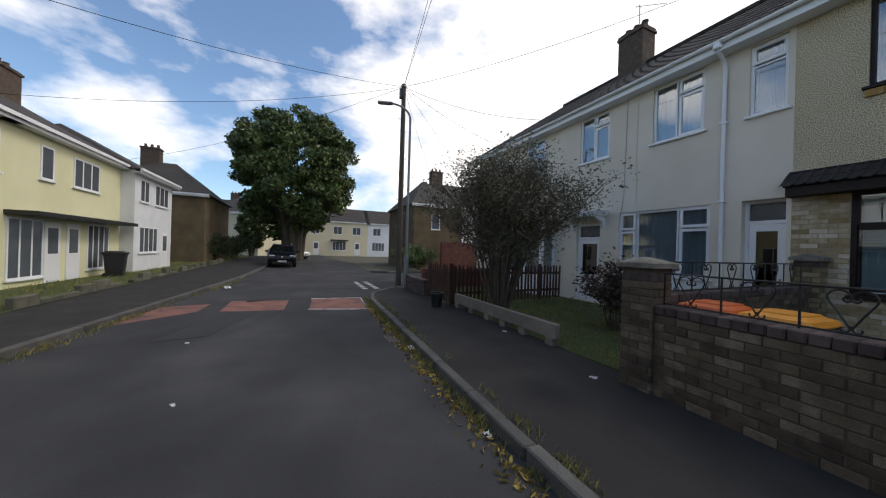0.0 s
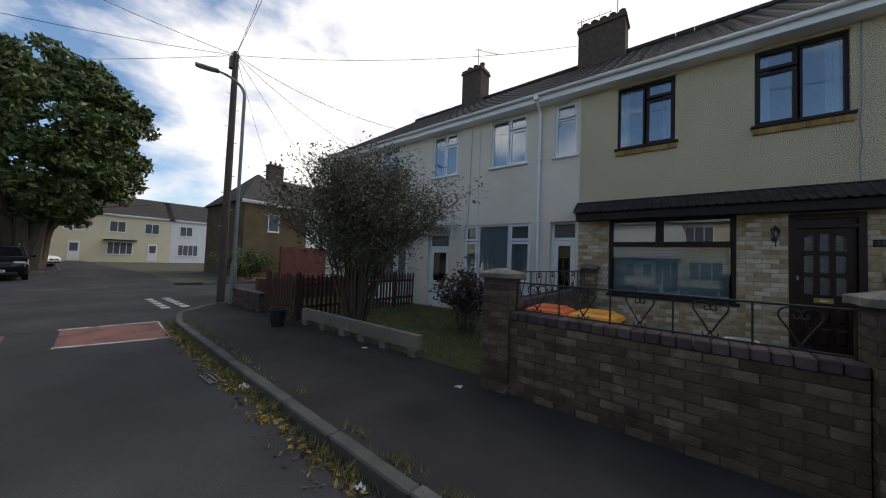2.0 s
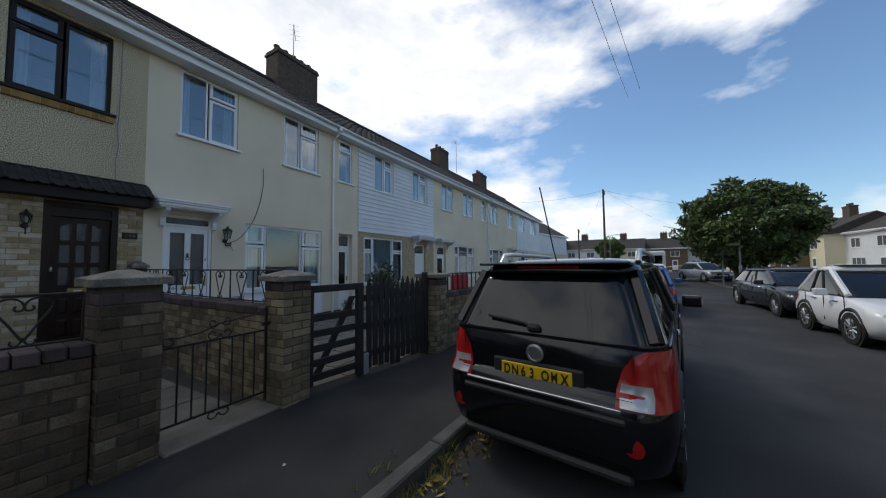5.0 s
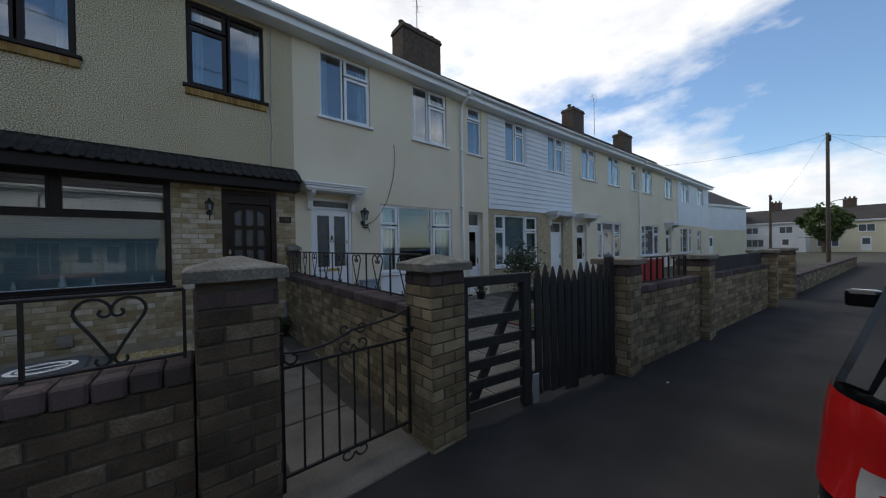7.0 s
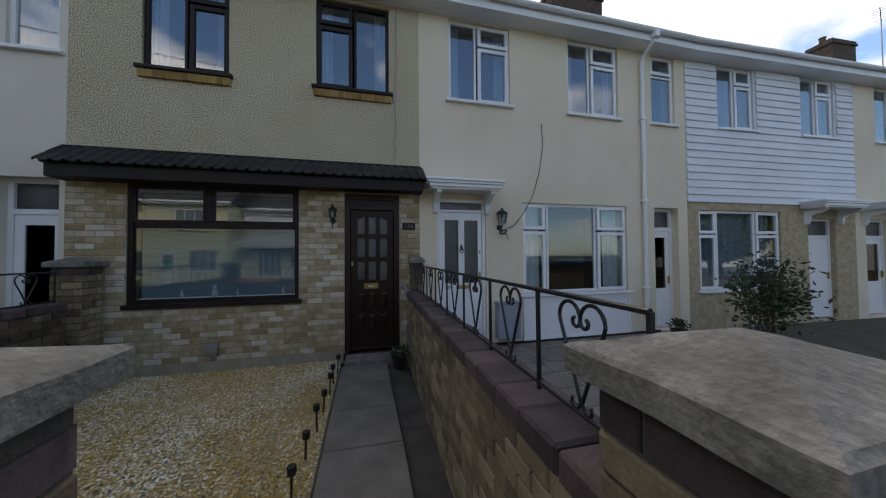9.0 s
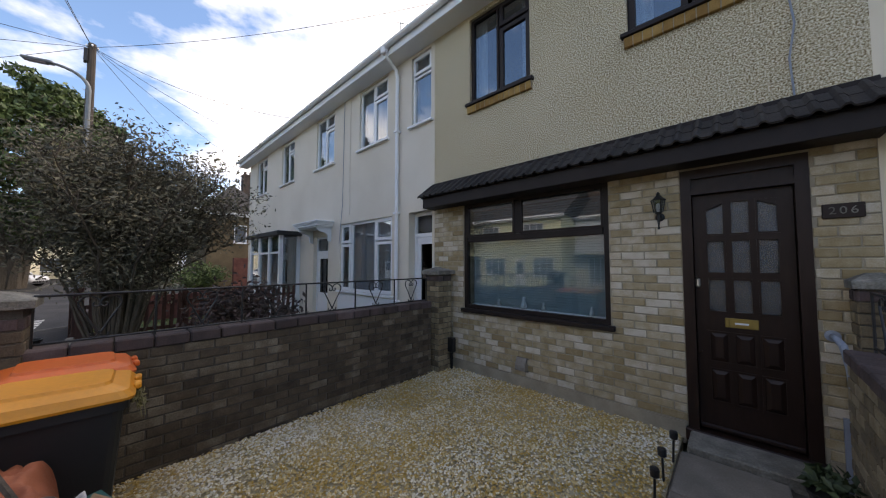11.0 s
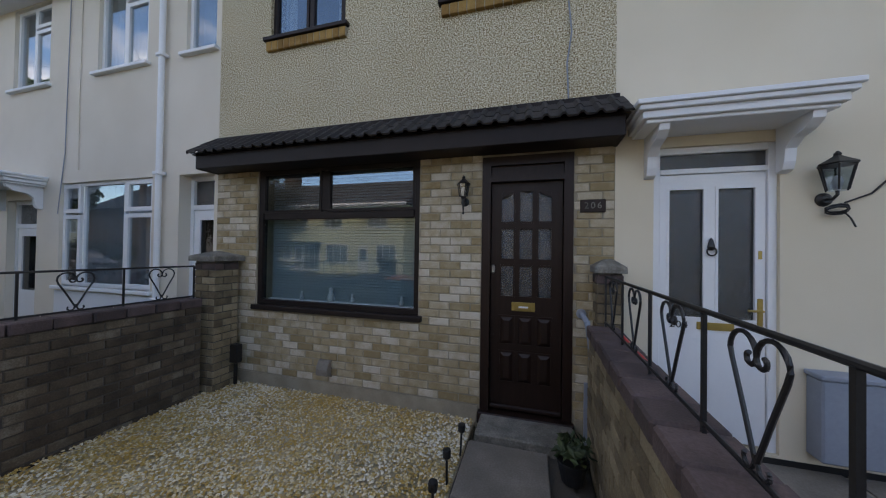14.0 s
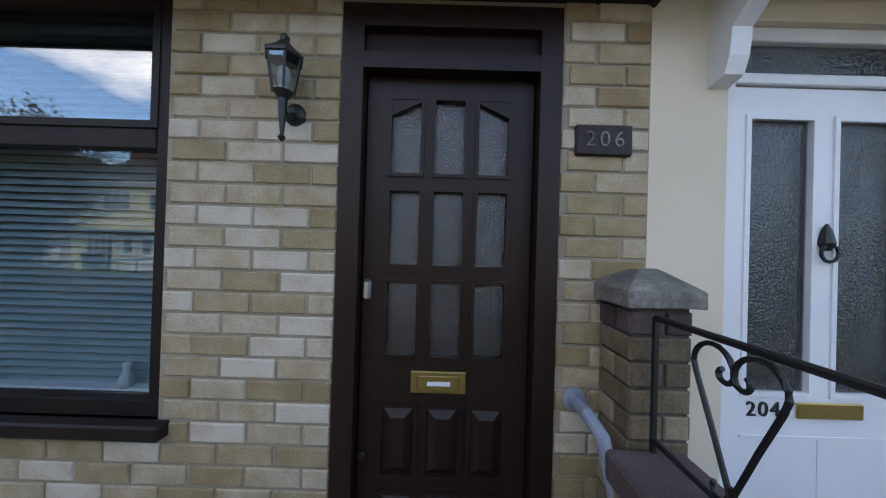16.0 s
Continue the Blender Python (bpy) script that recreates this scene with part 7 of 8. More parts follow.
def bush(x, y, z, h, r, stems, leaves, leaf_mat, label, ls=0.035, seed=1, name="bush", squash=1.0, fill=0.35, twigs=7):
    b = empty(name, (x, y, z), label, "bush")
    rnd = random.Random(seed)
    st_ = bmesh.new()
    tips = []
    for i in range(stems):
        a, lean = rnd.uniform(0, 6.28), rnd.uniform(0.1, 1.0)
        p0 = Vector((0.12 * math.cos(a), 0.12 * math.sin(a), -0.05))
        top = Vector((r * lean * math.cos(a), r * lean * math.sin(a) * squash, h * rnd.uniform(0.72, 1.0) * (1 - 0.28 * lean ** 2)))
        mid = p0.lerp(top, 0.45) + Vector((-0.10 * r * math.cos(a), -0.10 * r * math.sin(a), 0.14 * h))
        pts = [p0, p0.lerp(mid, 0.5) + Vector((rnd.uniform(-0.05, 0.05), rnd.uniform(-0.05, 0.05), 0)), mid, mid.lerp(top, 0.5) + Vector((rnd.uniform(-0.1, 0.1), rnd.uniform(-0.1, 0.1), 0.05)), top]
        tube(st_, pts, 0.028 * h / 4, 5, 0.006)
        for j in range(twigs):
            f = rnd.uniform(0.35, 1.0)
            k = min(3, int(f * 4))
            q = pts[k].lerp(pts[k + 1], f * 4 - k)
            d = Vector((rnd.uniform(-0.5, 0.5), rnd.uniform(-0.5, 0.5) * squash, rnd.uniform(0.1, 0.55))) * (h / 4)
            tube(st_, [q, q + d * 0.5 + Vector((0, 0, 0.04)), q + d], 0.009 * h / 4, 4, 0.003)
            tips += [q + d, q + d * 0.6]
    part("woody_stem", st_, "bark", b)
    vs, fs = [], []
    for i in range(leaves):
        t = tips[rnd.randrange(len(tips))]
        p = t + Vector([max(-1.5 * fill, min(1.5 * fill, rnd.gauss(0, fill))) for _ in range(3)]) * (h / 4)
        if p.z < 0.15 * h:
            continue
        m = Euler((rnd.uniform(0, 6.28), rnd.uniform(0, 6.28), rnd.uniform(0, 6.28))).to_matrix()
        s = ls * rnd.uniform(0.6, 1.3)
        k = len(vs)
        vs += [tuple(p + m @ Vector(c)) for c in ((0, -s, 0), (s * 0.4, 0, s * 0.15), (0, s, 0), (-s * 0.4, 0, s * 0.15))]
        fs += [(k, k + 1, k + 2), (k, k + 2, k + 3)]
    me = bpy.data.meshes.new("leaves")
    me.from_pydata(vs, [], fs)
    me.materials.append(M[leaf_mat])
    o = new("leaves", me)
    o.parent = b
    o["kind"] = "stuff"
    return b


bush(-7.2, -3.95, 0, 3.85, 2.3, 80, 54000, "leaf_bush", "large straggly grey-green bush with many bare stems", ls=0.036, seed=4, squash=0.82, fill=0.17, twigs=20)
bush(-5.3, -2.5, 0, 1.35, 0.75, 22, 2600, "leaf_purple", "low dark reddish shrub on the lawn", ls=0.05, seed=8, fill=0.4)
bush(6.6, -1.6, 0, 1.5, 0.5, 14, 1500, "leaf_dark", "tall leafy shrub by the neighbouring window", ls=0.05, seed=9, fill=0.45)
pot_plant(6.05, -0.6, -0.03, 0.14, 0.45, "leafy plant in a dark pot by the passage door", 120)


# ---- trees ----
def tree(x, y, h, r, trunk_r, clear, label, leaves, seed, leaf="leaf_tree", ls=0.16, stemn=5):
    t = empty("tree", (x, y, 0), label, "tree")
    rnd = random.Random(seed)
    tb = bmesh.new()
    cz, ch = clear + (h - clear) / 2, (h - clear) / 2
    for i in range(stemn):
        a = 6.28 * i / stemn + rnd.uniform(-0.3, 0.3)
        p0 = Vector((trunk_r * 0.5 * math.cos(a), trunk_r * 0.5 * math.sin(a), -0.1))
        p1 = Vector((trunk_r * 0.9 * math.cos(a), trunk_r * 0.9 * math.sin(a), clear * 0.8))
        p2 = Vector((r * 0.35 * math.cos(a), r * 0.35 * math.sin(a), cz * 0.8))
        p3 = Vector((r * 0.6 * math.cos(a), r * 0.6 * math.sin(a), cz * 1.25))
        tube(tb, [p0, p0.lerp(p1, 0.5), p1, p1.lerp(p2, 0.5), p2, p3], trunk_r * 0.6, 8, 0.04)
        for j in range(6):
            q = p1.lerp(p3, rnd.uniform(0.1, 0.9))
            d = Vector((rnd.gauss(0, 1), rnd.gauss(0, 1), rnd.uniform(0.0, 1.2))) * r * 0.35
            tube(tb, [q, q + d * 0.5, q + d], 0.06, 5, 0.015)
    part("trunk", tb, "bark", t)
    rng = np.random.default_rng(seed)
    nc = 260
    # clumps over the crown's uneven surface and through its body
    cen = []
    while len(cen) < nc:
        v_ = Vector((rnd.gauss(0, 1), rnd.gauss(0, 1), rnd.gauss(0, 1))).normalized()
        f = rnd.uniform(0.55, 1.0) ** 0.6
        bump_ = 1 + 0.16 * noise.noise(v_ * 2.2 + Vector((seed, 0, 0))) + 0.08 * noise.noise(v_ * 5 + Vector((0, seed, 0)))
        sq = 1.0 - (0.22 * max(0, -v_.z))
        cen.append((v_.x * r * f * bump_ * sq, v_.y * r * f * bump_ * sq, cz + v_.z * ch * f * bump_))
    cen = np.array(cen)
    idx = rng.integers(0, nc, leaves)
    off = rng.normal(0, 1, (leaves, 3))
    off /= np.linalg.norm(off, axis=1, keepdims=True)
    rad = 0.14 * r * rng.uniform(0.5, 1.1, (leaves, 1))
    p = cen[idx] + off * rad * np.array([1.1, 1.1, 0.8])
    p = p[p[:, 2] > clear * 0.75]
    n = len(p)
    u = rng.normal(0, 1, (n, 3))
    u /= np.linalg.norm(u, axis=1, keepdims=True)
    w = np.cross(u, rng.normal(0, 1, (n, 3)))
    w /= np.linalg.norm(w, axis=1, keepdims=True)
    s = ls * rng.uniform(0.6, 1.3, (n, 1))
    vs = np.stack([p - u * s, p + w * s * 0.45, p + u * s, p - w * s * 0.45], 1).reshape(-1, 3)
    k = (np.arange(n) * 4)[:, None]
    fs = np.concatenate([k + [0, 1, 2], k + [0, 2, 3]])
    me = bpy.data.meshes.new("crown")
    me.from_pydata(vs.tolist(), [], fs.tolist())
    me.materials.append(M[leaf])
    o = new("crown", me)
    o.parent = t
    o["kind"] = "stuff"
    return t


tree(-35.5, -8.9, 14.6, 5.6, 0.9, 2.6, "large dense round evergreen tree beside the road", 60000, 3, ls=0.20, stemn=7)
tree(27.0, -16.0, 6.8, 3.6, 0.4, 1.0, "broad leafy tree on the far verge", 26000, 6, ls=0.16)
tree(62.0, -8.0, 6.0, 2.2, 0.3, 1.5, "distant leafy tree behind the roofs", 6000, 8, ls=0.2)
tree(-44.0, -13.5, 6.0, 1.6, 0.25, 0.6, "narrow dark conifer by the far houses", 7000, 12, ls=0.2)
bush(-24.5, 0.0, 0, 1.6, 1.8, 22, 5000, "leaf_tree", "green hedge behind the corner wall", ls=0.09, seed=14, fill=0.5)
bush(-22.5, -0.4, 0, 1.4, 1.6, 22, 4000, "leaf_tree", "green hedge behind the corner wall", ls=0.09, seed=15, fill=0.5)
bush(-33.0, -15.0, 0, 2.0, 2.2, 20, 5000, "leaf_dark", "dark hedge beside the brown house", ls=0.1, seed=16, fill=0.6)
bush(-37.0, -14.2, 0, 2.0, 2.2, 20, 5000, "leaf_dark", "dark hedge beside the brown house", ls=0.1, seed=17, fill=0.6)


# ---- houses across and beyond ----
def far_window(h, x0, x1, z0, z1, mat="upvc", bars=2, dark=True):
    w = new("window")
    w.parent = h
    w.location = (0, 0, 0)
    fr = ring(bmesh.new(), x0, x1, z0, z1, -0.03, 0.05, 0.06)
    part("frame", fr, mat, w)
    for i in range(1, bars):
        x = x0 + (x1 - x0) * i / bars
        part("mullion", boxes((x - 0.03, x + 0.03, -0.025, 0.05, z0 + 0.06, z1 - 0.06)), mat, w)
    part("pane", boxes((x0 + 0.06, x1 - 0.06, -0.018, -0.010, z0 + 0.06, z1 - 0.06)), "far_glass", w)
    part("sill", boxes((x0 - 0.05, x1 + 0.05, -0.08, 0.02, z0 - 0.05, z0)), mat, w)


def far_house(name, m, W, D, eave, rise, mat, label, wins, doors=(), hip=(0, 0), upper=None, chim=None, porch=None, group="houses across the road"):
    """A whole house, its front along x at y = 0 facing -y, set by m."""
    h = empty(name, (0, 0, 0), label, "house", group)
    part("wall", boxes((0, W, 0, D, -0.6, eave)), mat, h)
    if upper:
        part("wall", boxes((0.02, W - 0.02, -0.03, 0, eave * 0.5, eave)), upper, h)
    o = 0.3
    rf_ = bmesh.new()
    a0, a1 = hip
    pts = [(-o, -o, 0), (W + o, -o, 0), (W + o, D + o, 0), (-o, D + o, 0), (a0 - (0 if a0 else o), D / 2, rise), (W - a1 + (0 if a1 else o), D / 2, rise)]
    v_ = [rf_.verts.new(p) for p in pts]
    for f in ((0, 1, 5, 4), (2, 3, 4, 5), (1, 2, 5), (3, 0, 4), (3, 2, 1, 0)):
        rf_.faces.new([v_[i] for i in f])
    part("roof", rf_, "farroof", h, "dark brown tiled roof").location = (0, 0, eave)
    part("gutter", boxes((-o, W + o, -o - 0.09, -o - 0.01, eave - 0.08, eave + 0.03)), "upvc", h)
    part("fascia", boxes((-o, W + o, -o, -o + 0.02, eave - 0.18, eave), (-o, W + o, -o + 0.02, 0, eave - 0.18, eave - 0.16)), "upvc", h)
    for w_ in wins:
        far_window(h, *w_)
    for x0, x1, z1 in doors:
        d = part("door", boxes((x0, x1, -0.03, 0.02, 0.02, z1), bevel=0.01), "upvc", h, "white front door")
        part("door_pane", boxes((x0 + 0.14, x1 - 0.14, -0.036, -0.029, z1 * 0.48, z1 * 0.9)), "far_glass", d)
    if porch:
        for x0, x1, z in porch:
            part("porch_roof", boxes((x0, x1, -0.7, 0, z, z + 0.14), bevel=0.01), "blackpaint", h)
    if chim:
        for cx, cy in chim:
            c = part("chimney", boxes((cx - 0.6, cx + 0.6, cy - 0.35, cy + 0.35, eave + rise - 0.8, eave + rise + 1.1), (cx - 0.65, cx + 0.65, cy - 0.4, cy + 0.4, eave + rise + 0.95, eave + rise + 1.05)), "brick_chim", h)
            for i in range(3):
                part("chimney_pot", lathe(bmesh.new(), [(0.11, 0), (0.09, 0.25), (0.11, 0.28)], 10), "brick_chim", c, loc=(cx - 0.4 + 0.4 * i, cy, eave + rise + 1.1))
    h.matrix_world = m
    return h


def facing(x, y, rz, s=1.0):
    return pose(x, y, 0, 0, 0, rz) @ Matrix.Diagonal((s, s, s, 1))


# yellow terrace across the road: its front faces the street
GF = ([(0.2, 1.6, 0.25, 2.1, "upvc", 3), (3.9, 5.4, 0.3, 2.1, "upvc", 4)], [(4.2, 6.0, 0.85, 2.15, "upvc", 3), (0.5, 2.0, 0.85, 2.15, "upvc", 3)])
UF = ([(1.4, 2.0, 3.4, 4.5, "upvc", 1), (3.0, 4.6, 3.4, 4.5, "upvc", 3)], [(4.7, 6.2, 3.3, 4.5, "upvc", 3), (1.2, 2.7, 3.3, 4.5, "upvc", 3)])
DF = ([(1.65, 2.4, 2.05), (2.7, 3.45, 2.05)], [(2.6, 3.4, 2.05)])
for i, (x, mat, up) in enumerate(((-20.9, "render_yellow", None), (-14.6, "render_yellow", None), (-8.3, "farwall_cream", "white_wall"), (-2.0, "farwall_cream", None), (4.3, "farwall_cream", "white_wall"))):
    far_house("house", facing(x + 6.8, -15.9 if i < 2 else -17.5 - i * 0.4, 180), 6.3, 7.5, 4.95, 2.4, mat, "yellow rendered terraced house with white windows" if not i > 1 else "cream terraced house across the road", UF[i % 2] + GF[i % 2], DF[i % 2], upper=up, chim=[(6.0, 3.7)] if i % 2 == 0 else None, porch=[(0.1, 6.2, 2.15)] if i % 2 == 0 else None)
far_house("house", facing(-20.4, -15.4, 180), 4.6, 7.5, 4.85, 2.3, "white_wall", "white boarded end house of the yellow terrace", [(0.5, 1.5, 3.4, 4.5, "upvc", 2), (2.2, 4.0, 3.4, 4.5, "upvc", 3), (0.5, 2.6, 0.9, 2.2, "upvc", 4)], [(3.2, 4.0, 2.0)], hip=(2.5, 0))
far_house("house", facing(-30.0, -22.1, 90), 7.2, 8.5, 5.1, 2.9, "brownrender", "brown rendered house with hipped tiled roof", [(2.9, 3.8, 3.3, 4.6, "upvc", 1)], [(3.0, 3.9, 2.0)], hip=(3, 3), chim=[(2.6, 4.2)], porch=[(2.7, 4.2, 2.1)])
far_house("house", facing(-26.0, 0.4, 90), 4.6, 8.0, 5.3, 2.9, "brownrender", "brown rendered corner house with hipped roof", [(1.6, 2.4, 3.2, 4.5, "upvc", 1)], (), hip=(2.2, 2.2), chim=[(3.6, 4.0)])
far_house("house", facing(-26.4, 5.2, 90), 7.0, 8.0, 5.3, 2.9, "white_wall", "white boarded house beyond the corner house", [(1.0, 2.6, 3.2, 4.5, "upvc", 2), (3.8, 5.6, 3.2, 4.5, "upvc", 2), (1.0, 3.0, 0.8, 2.2, "upvc", 3)], [(4.2, 5.1, 2.1)])
# terrace closing the view down the street
for i in range(6):
    y = -24.0 + i * 6.6
    mats = ("farwall_cream", "white_wall", "farwall_cream", "farwall_cream", "white_wall", "farwall_cream")
    far_house("house", facing(-56.0, y, 90), 6.6, 7.5, 5.6, 2.7, mats[i], "distant pale terraced house across the end of the street", [(0.9, 2.3, 3.5, 4.8, "upvc", 2), (4.0, 5.4, 3.5, 4.8, "upvc", 2), (0.8, 3.0, 0.8, 2.3, "upvc", 4)], [(4.4, 5.3, 2.2)], chim=[(6.2, 3.7)] if i % 2 == 0 else None, porch=[(0.5, 3.3, 2.45)] if i % 2 else None)
far_house("house", facing(-50.0, -20.0, 60), 8, 8, 5.4, 2.7, "farwall_cream", "distant cream house behind the tree", [(1, 2.4, 3.3, 4.6, "upvc", 2), (5, 6.4, 3.3, 4.6, "upvc", 2)], hip=(3, 3))
# houses down the street the other way
far_house("house", facing(58.0, -27.5, 180), 7.0, 8, 4.6, 2.3, "brownrender", "brown and yellow rendered house on the far side", [(0.8, 2.2, 3.0, 4.1, "upvc", 2), (4.4, 5.8, 3.0, 4.1, "upvc", 2), (0.8, 3.0, 0.7, 2.0, "upvc", 3)], [(4.5, 5.3, 2.0)], hip=(0, 3), chim=[(3.5, 4)])
for i in range(6):
    far_house("house", facing(66.0 + i * 2.2, 8.0 - i * 7.2, -98), 7.2, 7.5, 4.2, 2.2, ("farwall_cream", "white_wall", "farwall_cream", "brownrender", "white_wall", "farwall_cream")[i], "distant pale terraced house at the bend of the street", [(1.0, 2.4, 2.6, 3.6, "upvc", 2), (4.6, 6.0, 2.6, 3.6, "upvc", 2), (1.0, 3.0, 0.6, 1.8, "upvc", 3)], [(4.8, 5.7, 1.9)], chim=[(3.6, 3.7)])
for i in range(4):
    far_house("house", facing(48.0 + i * 7.2, -30.0 + i * 1.5, 180), 7.2, 7.5, 4.4, 2.2, ("white_wall", "farwall_cream", "brownrender", "farwall_cream")[i], "distant pale house beyond the tree", [(1.0, 2.4, 2.8, 3.8, "upvc", 2), (4.6, 6.0, 2.8, 3.8, "upvc", 2), (1.0, 3.0, 0.6, 1.8, "upvc", 3)], [(4.8, 5.7, 1.9)], chim=[(3.6, 3.7)])
far_house("house", facing(42.0, 2.0, -14), 14, 8, 5.9, 2.8, "farwall_cream", "further terraced house beyond the boarded end", [(1.0, 2.4, 4.0, 5.4, "upvc", 2), (6.0, 7.4, 4.0, 5.4, "upvc", 2), (1.0, 3.4, 0.8, 2.4, "upvc", 3)], [(4.6, 5.5, 2.2)], upper="white_wall")
flat("garden_wall", [(36, -12.5), (60, -18), (60, -18.3), (36, -12.8)], 1.0, "farwall_cream", "low pale wall at the bend", "wall")

# low garden wall and bin across the road
lwall = empty("low_wall", (0, 0, 0), "low broken concrete block wall in front of the lawns", "wall")
for i in range(40):
    x = -30 + i * 0.72
    if i % 7 != 6:
        part("block", boxes((x, x + 0.7, -13.75, -13.6, -0.05, random.choice((0.12, 0.3, 0.26, 0.33))), bevel=0.02), "mossy", lwall)
wheelie_bin(-18.4, -15.2, 10, "binblack", "black wheelie bin outside the yellow house")


# ---- poles, lamps and wires ----
def street_lamp(x, y, h, dx, dy, label):
    s = empty("street_lamp", (x, y, 0), label, "street lamp", "street lamps")
    part("base", lathe(bmesh.new(), [(0.09, -0.1), (0.09, 1.15), (0.055, 1.3)], 12), "lamp_grey", s)
    n = 8
    pts = [(0, 0, 1.25), (0, 0, h - 0.6)] + [(dx * (1 - math.cos(q)), dy * (1 - math.cos(q)), h - 0.6 + 0.55 * math.sin(q)) for q in [math.pi / 2 * (i + 1) / n for i in range(n)]]
    part("column", tube(bmesh.new(), pts, 0.05, 10, 0.032), "lamp_grey", s)
    hd_ = part("head", boxes((-0.12, 0.45, -0.09, 0.09, -0.04, 0.04), bevel=0.025), "lamp_grey", s)
    hd_.matrix_basis = Matrix.Translation((dx, dy, h - 0.05)) @ Matrix.Rotation(math.atan2(dy, dx), 4, "Z")
    part("lens", boxes((0.0, 0.38, -0.07, 0.07, -0.055, -0.04), bevel=0.008), "lamp_clear", hd_)
    return s


street_lamp(-12.45, -4.6, 7.05, -0.25, -0.75, "tall grey steel street lamp beside the pavement")
street_lamp(24.6, -15.2, 6.6, 0.1, 0.75, "grey steel street lamp on the far verge")
street_lamp(40.0, -20.0, 5.2, 0.1, 0.75, "distant grey street lamp")
street_lamp(50.0, -8.0, 5.6, 0.1, -0.75, "distant grey street lamp")


def wood_pole(x, y, h, label, steps=True):
    p = empty("telegraph_pole", (x, y, 0), label, "pole", "telegraph poles")
    part("shaft", tube(bmesh.new(), [(0, 0, -0.1), (0, 0, h)], 0.12, 12, 0.085), "pole_wood", p)
    if steps:
        for i in range(9):
            z = 2.4 + i * 0.55
            sgn = 1 if i % 2 else -1
            part("step_iron", tube(bmesh.new(), [(0, 0, z), (0.1 * sgn, 0.14 * sgn, z), (0.11 * sgn, 0.15 * sgn, z + 0.04)], 0.01, 5), "steel", p)
    part("cap_box", boxes((-0.09, 0.09, -0.16, -0.08, h - 0.6, h - 0.2), bevel=0.01), "blackpaint", p)
    for i in range(4):
        a = 1.57 * i
        part("insulator", lathe(bmesh.new(), [(0.02, 0), (0.03, 0.03), (0.015, 0.07)], 8), "upvc", p, loc=(0.11 * math.cos(a), 0.11 * math.sin(a), h - 0.12))
    return p


wood_pole(-13.35, -4.62, 8.2, "dark wooden telegraph pole with step irons")
wood_pole(34.0, -7.6, 9.0, "distant wooden telegraph pole", False)
wood_pole(48.0, -4.0, 6.5, "distant wooden telegraph pole", False)


def wire(p, q, sag=0.4, r=0.007):
    p, q = Vector(p), Vector(q)
    pts = [p.lerp(q, i / 14) - Vector((0, 0, sag * 4 * (i / 14) * (1 - i / 14))) for i in range(15)]
    return tagged(part("overhead_wire", tube(bmesh.new(), pts, r, 5), "blackpaint"), "thin black overhead telephone wire", "wire", "overhead wires")


PT = (-13.35, -4.62, 8.1)
for q in ((-9.2, 0.2, 6.2), (-3.3, 3.4, 9.3), (-13.0, 2.0, 6.1), (-22.0, -16.5, 5.5), (-14.5, -16.2, 5.6), (-8.0, -16.2, 5.6), (-26.2, 3.0, 5.6), (-26.5, 9.0, 5.6), (14.0, -9.0, 8.6), (13.6, -9.4, 8.7)):
    wire(PT, q)
for q in ((20.0, 0.0, 6.0), (28.0, -18.5, 4.9), (66.0, -2.0, 4.5), (60.0, -20.0, 5.5)):
    wire((34.0, -7.6, 8.9), q)
sg = empty("road_sign", (25.6, -14.6, 0), "back of a triangular road sign on a grey post", "sign")
part("post", tube(bmesh.new(), [(0, 0, 0), (0, 0, 2.7)], 0.04, 8), "lamp_grey", sg)
part("plate", prism(bmesh.new(), [(-0.45, 1.9), (0.45, 1.9), (0.0, 2.68)], -0.05, -0.042, "x"), "lamp_grey", sg)
rp = empty("garden_rail", (4.62, -5.45, 1.0), "dark red and black iron panel on the garden wall", "railing", rz=-7)
part("frame", ring(bmesh.new(), -0.8, 0.8, 0, 0.34, -0.01, 0.01, 0.02), "blackpaint", rp)
for i in range(9):
    part("bar", boxes((-0.72 + i * 0.18, -0.70 + i * 0.18, -0.01, 0.01, 0.02, 0.32)), "blackpaint", rp)
part("red_panel", boxes((-0.55, 0.1, 0.03, 0.045, 0.0, 0.30), bevel=0.004), "red_plastic", rp)
tagged(part("dark_rail_panel", prism(bmesh.new(), [(6.2, -5.66), (9.6, -6.07), (9.6, -6.03), (6.2, -5.62)], 1.0, 1.26, "z"), "wornblack"), "dark timber panel on top of the garden wall", "fence", kind="structure")


# ---- bricks, laid last ----
BRICK_MESH = {}


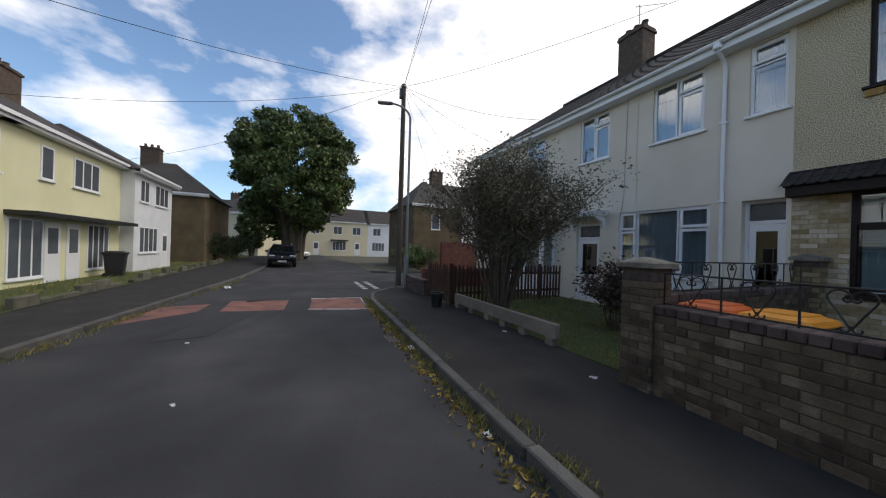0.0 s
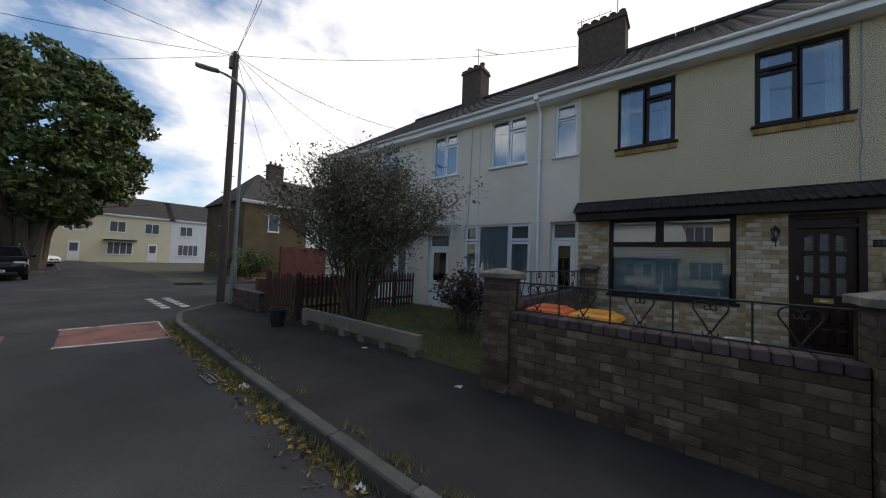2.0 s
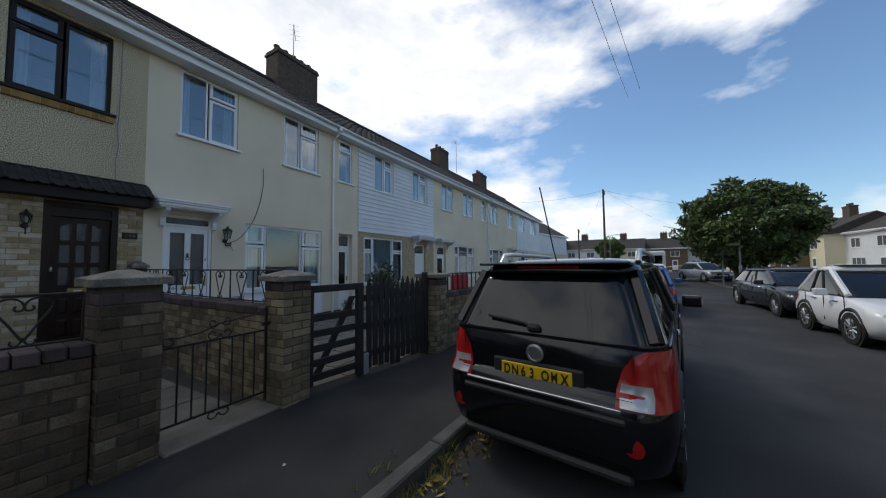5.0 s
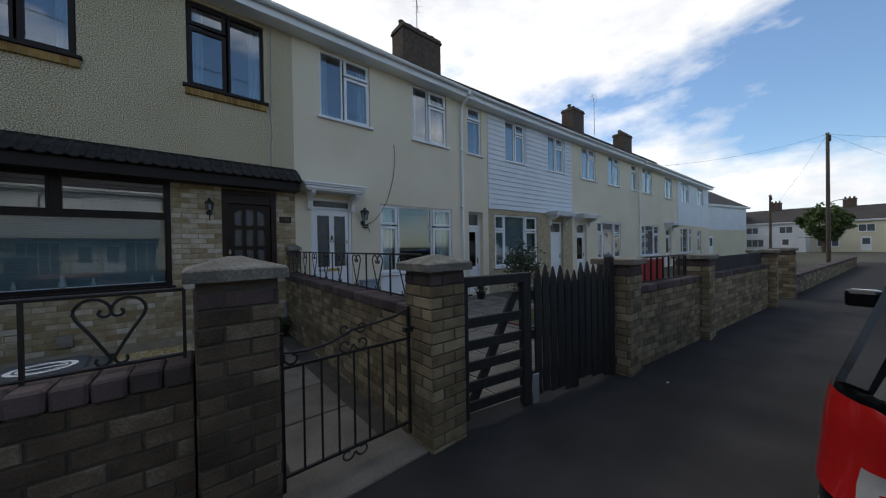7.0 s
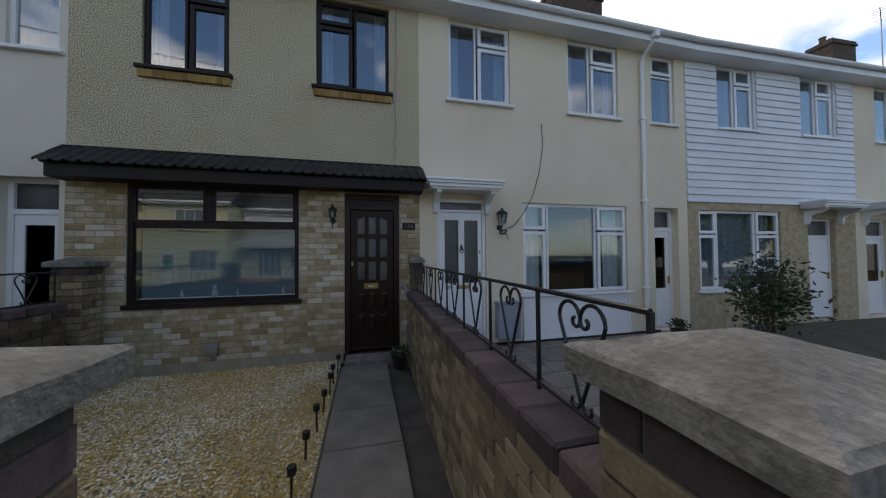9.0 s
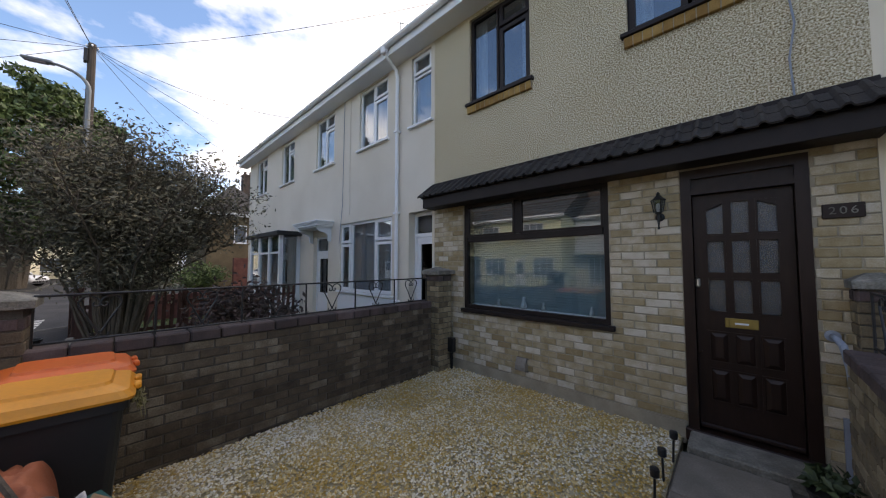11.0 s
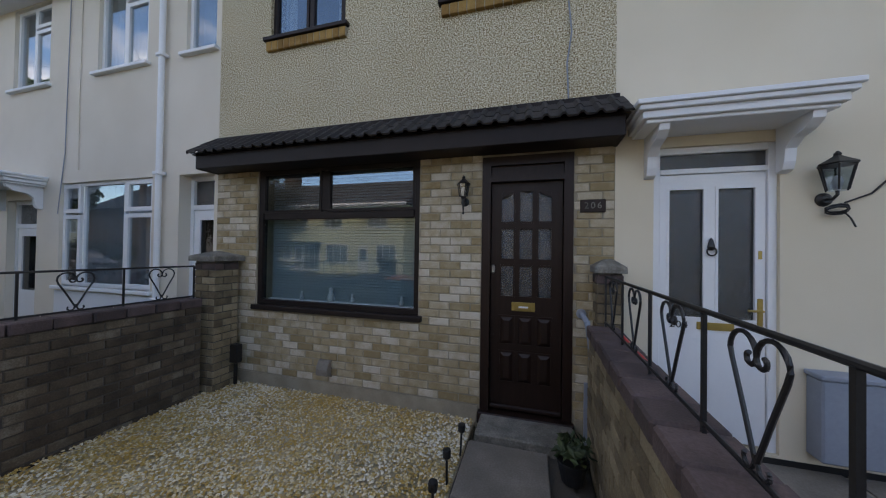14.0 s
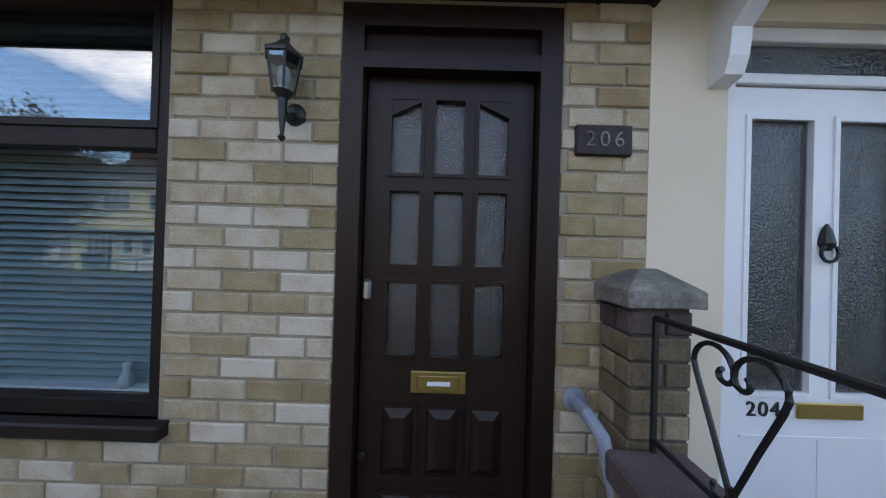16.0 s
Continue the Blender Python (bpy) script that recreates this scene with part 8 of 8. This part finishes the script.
def brick_mesh(length, height, depth, mat):
    """One brick with worn front edges; its face looks along -y from y = 0."""
    key = (round(length, 3), round(height, 3), round(depth, 3), mat)
    if key not in BRICK_MESH:
        c = 0.005
        L, H = length / 2, height / 2
        me = bpy.data.meshes.new("brick")
        vs = [(-L + c, 0, -H + c), (L - c, 0, -H + c), (L - c, 0, H - c), (-L + c, 0, H - c),
              (-L, c, -H), (L, c, -H), (L, c, H), (-L, c, H), (-L, depth, -H), (L, depth, -H), (L, depth, H), (-L, depth, H)]
        fs = [(0, 1, 2, 3)] + [(i, i + 4, (i + 1) % 4 + 4, (i + 1) % 4) for i in range(4)] + [(i + 4, i + 8, (i + 1) % 4 + 8, (i + 1) % 4 + 4) for i in range(4)]
        fs = [f[::-1] if k else f for k, f in enumerate(fs)]
        me.from_pydata(vs, [], fs)
        me.materials.append(M[mat])
        BRICK_MESH[key] = me
    return BRICK_MESH[key]


def lay(parent, m, L, z0, z1, mats, course=0.086, length=0.225, holes=(), budget=None, joint=0.011, depth=0.03, top_red=0, proud=0.0, joined=None):
    """Courses of stretchers over a face; m: the face's pose (its x along, -y outwards)."""
    n = int(round((z1 - z0) / course))
    count = 0
    rnd = random.Random(int(L * 1000) + n)
    for j in range(n):
        za, zb = z0 + j * course, z0 + (j + 1) * course
        zc = (za + zb) / 2
        cuts = [(0.0, L)]
        for a, b, c, d in holes:
            if c < zc < d:
                nxt = []
                for p, q in cuts:
                    if a > p:
                        nxt.append((p, min(q, a)))
                    if b < q:
                        nxt.append((max(p, b), q))
                cuts = [s for s in nxt if s[1] - s[0] > 0.03]
        off = (0.5 if j % 2 else 0.0) * length
        for p, q in cuts:
            k = math.floor((p - off) / length)
            while True:
                a, b = max(p, off + k * length), min(q, off + (k + 1) * length)
                k += 1
                if a >= q - 1e-6:
                    break
                if b - a < 0.035:
                    continue
                mat = mats[1] if j >= n - top_red else mats[0]
                mm = m @ pose((a + b) / 2, -proud - rnd.uniform(0.0, 0.004), zc, rnd.uniform(-0.5, 0.5), rnd.uniform(-0.25, 0.25), rnd.uniform(-0.4, 0.4))
                me = brick_mesh(b - a - joint, course - joint, depth, mat)
                if joined is not None:
                    joined.append((me, mm))
                    continue
                o = new("brick", me)
                o.parent = parent
                o.matrix_basis = mm
                count += 1
    return count


def join_bricks(parent, items):
    by = {}
    for me, mm in items:
        by.setdefault(me.materials[0].name, []).append((me, mm))
    for name, lst in by.items():
        vs, fs = [], []
        for me, mm in lst:
            k = len(vs)
            vs += [tuple(mm @ v.co) for v in me.vertices]
            fs += [tuple(k + i for i in p.vertices) for p in me.polygons]
        mesh = bpy.data.meshes.new("bricks")
        mesh.from_pydata(vs, [], fs)
        mesh.materials.append(ISLAND[name])
        o = new("bricks", mesh)
        o.parent = parent
        o["kind"] = "stuff"


ISLAND = {M[k].name: v for k, v in (("brick_wall", surface("weathered_brown_brick_run", [(0.25, (0.048, 0.034, 0.022)), (0.45, (0.096, 0.071, 0.046)), (0.62, (0.15, 0.115, 0.075)), (0.8, (0.26, 0.22, 0.165))], scale=6, fine=90, rough=0.95, bump=0.6, vary=0.34, dist=0.006, island=True)),
                                    ("brick_pier", surface("tan_brick_run", [(0.25, (0.10, 0.075, 0.045)), (0.5, (0.20, 0.155, 0.09)), (0.75, (0.33, 0.27, 0.17))], scale=6, fine=90, rough=0.95, bump=0.6, vary=0.4, dist=0.006, island=True)),
                                    ("brick_red", surface("coping_brick_run", [(0.25, (0.038, 0.029, 0.028)), (0.5, (0.075, 0.053, 0.049)), (0.8, (0.14, 0.10, 0.095))], scale=6, fine=90, rough=0.92, bump=0.5, vary=0.35, dist=0.006, island=True)))}

hx = -3.64
holes206 = [(a - hx, b - hx, c, d) for a, b, c, d in ((G206[0] - 0.0, G206[1], G206[2] - 0.06, 9), (D206[0], D206[1], -1, 9))]
fw = empty("brick_face", (hx, 0, 0), "buff and cream brick facing of the ground floor", "wall", kind="structure")
lay(fw, Matrix.Identity(4), 1.19 - hx, 0.10, 2.68, ("brick_buff", "brick_buff"), holes=holes206, proud=0.006, depth=0.02)
tagged(part("plinth", boxes((-3.64, -0.06, -0.02, -0.002, -0.12, 0.098), (0.86, 1.19, -0.02, -0.002, -0.12, 0.098)), "mortar"), "buff rendered plinth at the foot of the wall", "plinth", kind="structure")

for ob, L, h, t, mats, faces, coping, z0 in BRICKED:
    if t is None:
        w = L
        for q in range(4):
            lay(ob, pose(0, 0, 0, 0, 0, 90 * q) @ pose(-w / 2, -w / 2, 0), w, z0, h - 0.02 - ((h - 0.02 - z0) % 0.086), mats, top_red=1, depth=0.03)
        continue
    body = h - 0.1
    rest = []
    front = Matrix.Translation((0, -t / 2, 0))
    back = pose(L, t / 2, 0, 0, 0, 180)
    lay(ob, front, L, z0, body, mats, joined=rest if faces in ("left", "joined") else None, depth=0.04, course=(body - z0) / round((body - z0) / 0.086))
    lay(ob, back, L, z0, body, mats, joined=rest if faces in ("right", "joined", "both") else None, depth=0.04, course=(body - z0) / round((body - z0) / 0.086))
    n = int(L / 0.112) if faces in ("both",) else int(L / 0.225)
    cw = L / n
    cm = brick_mesh(cw - 0.008, 0.1, t + 0.03, mats[1])
    bm = bmesh.new()
    box(bm, -cw / 2 + 0.004, cw / 2 - 0.004, -t / 2 - 0.015, t / 2 + 0.015, -0.05, 0.05, bevel=0.012)
    first = part("coping_brick", bm, mats[1], ob)
    for i in range(n):
        o = first if i == 0 else first.copy()
        if i:
            scene.collection.objects.link(o)
        o.matrix_basis = pose((i + 0.5) * cw, random.uniform(-0.003, 0.003), h - 0.05 + random.uniform(-0.003, 0.003), random.uniform(-0.8, 0.8), random.uniform(-0.8, 0.8), random.uniform(-0.8, 0.8))
    if rest:
        join_bricks(ob, rest)
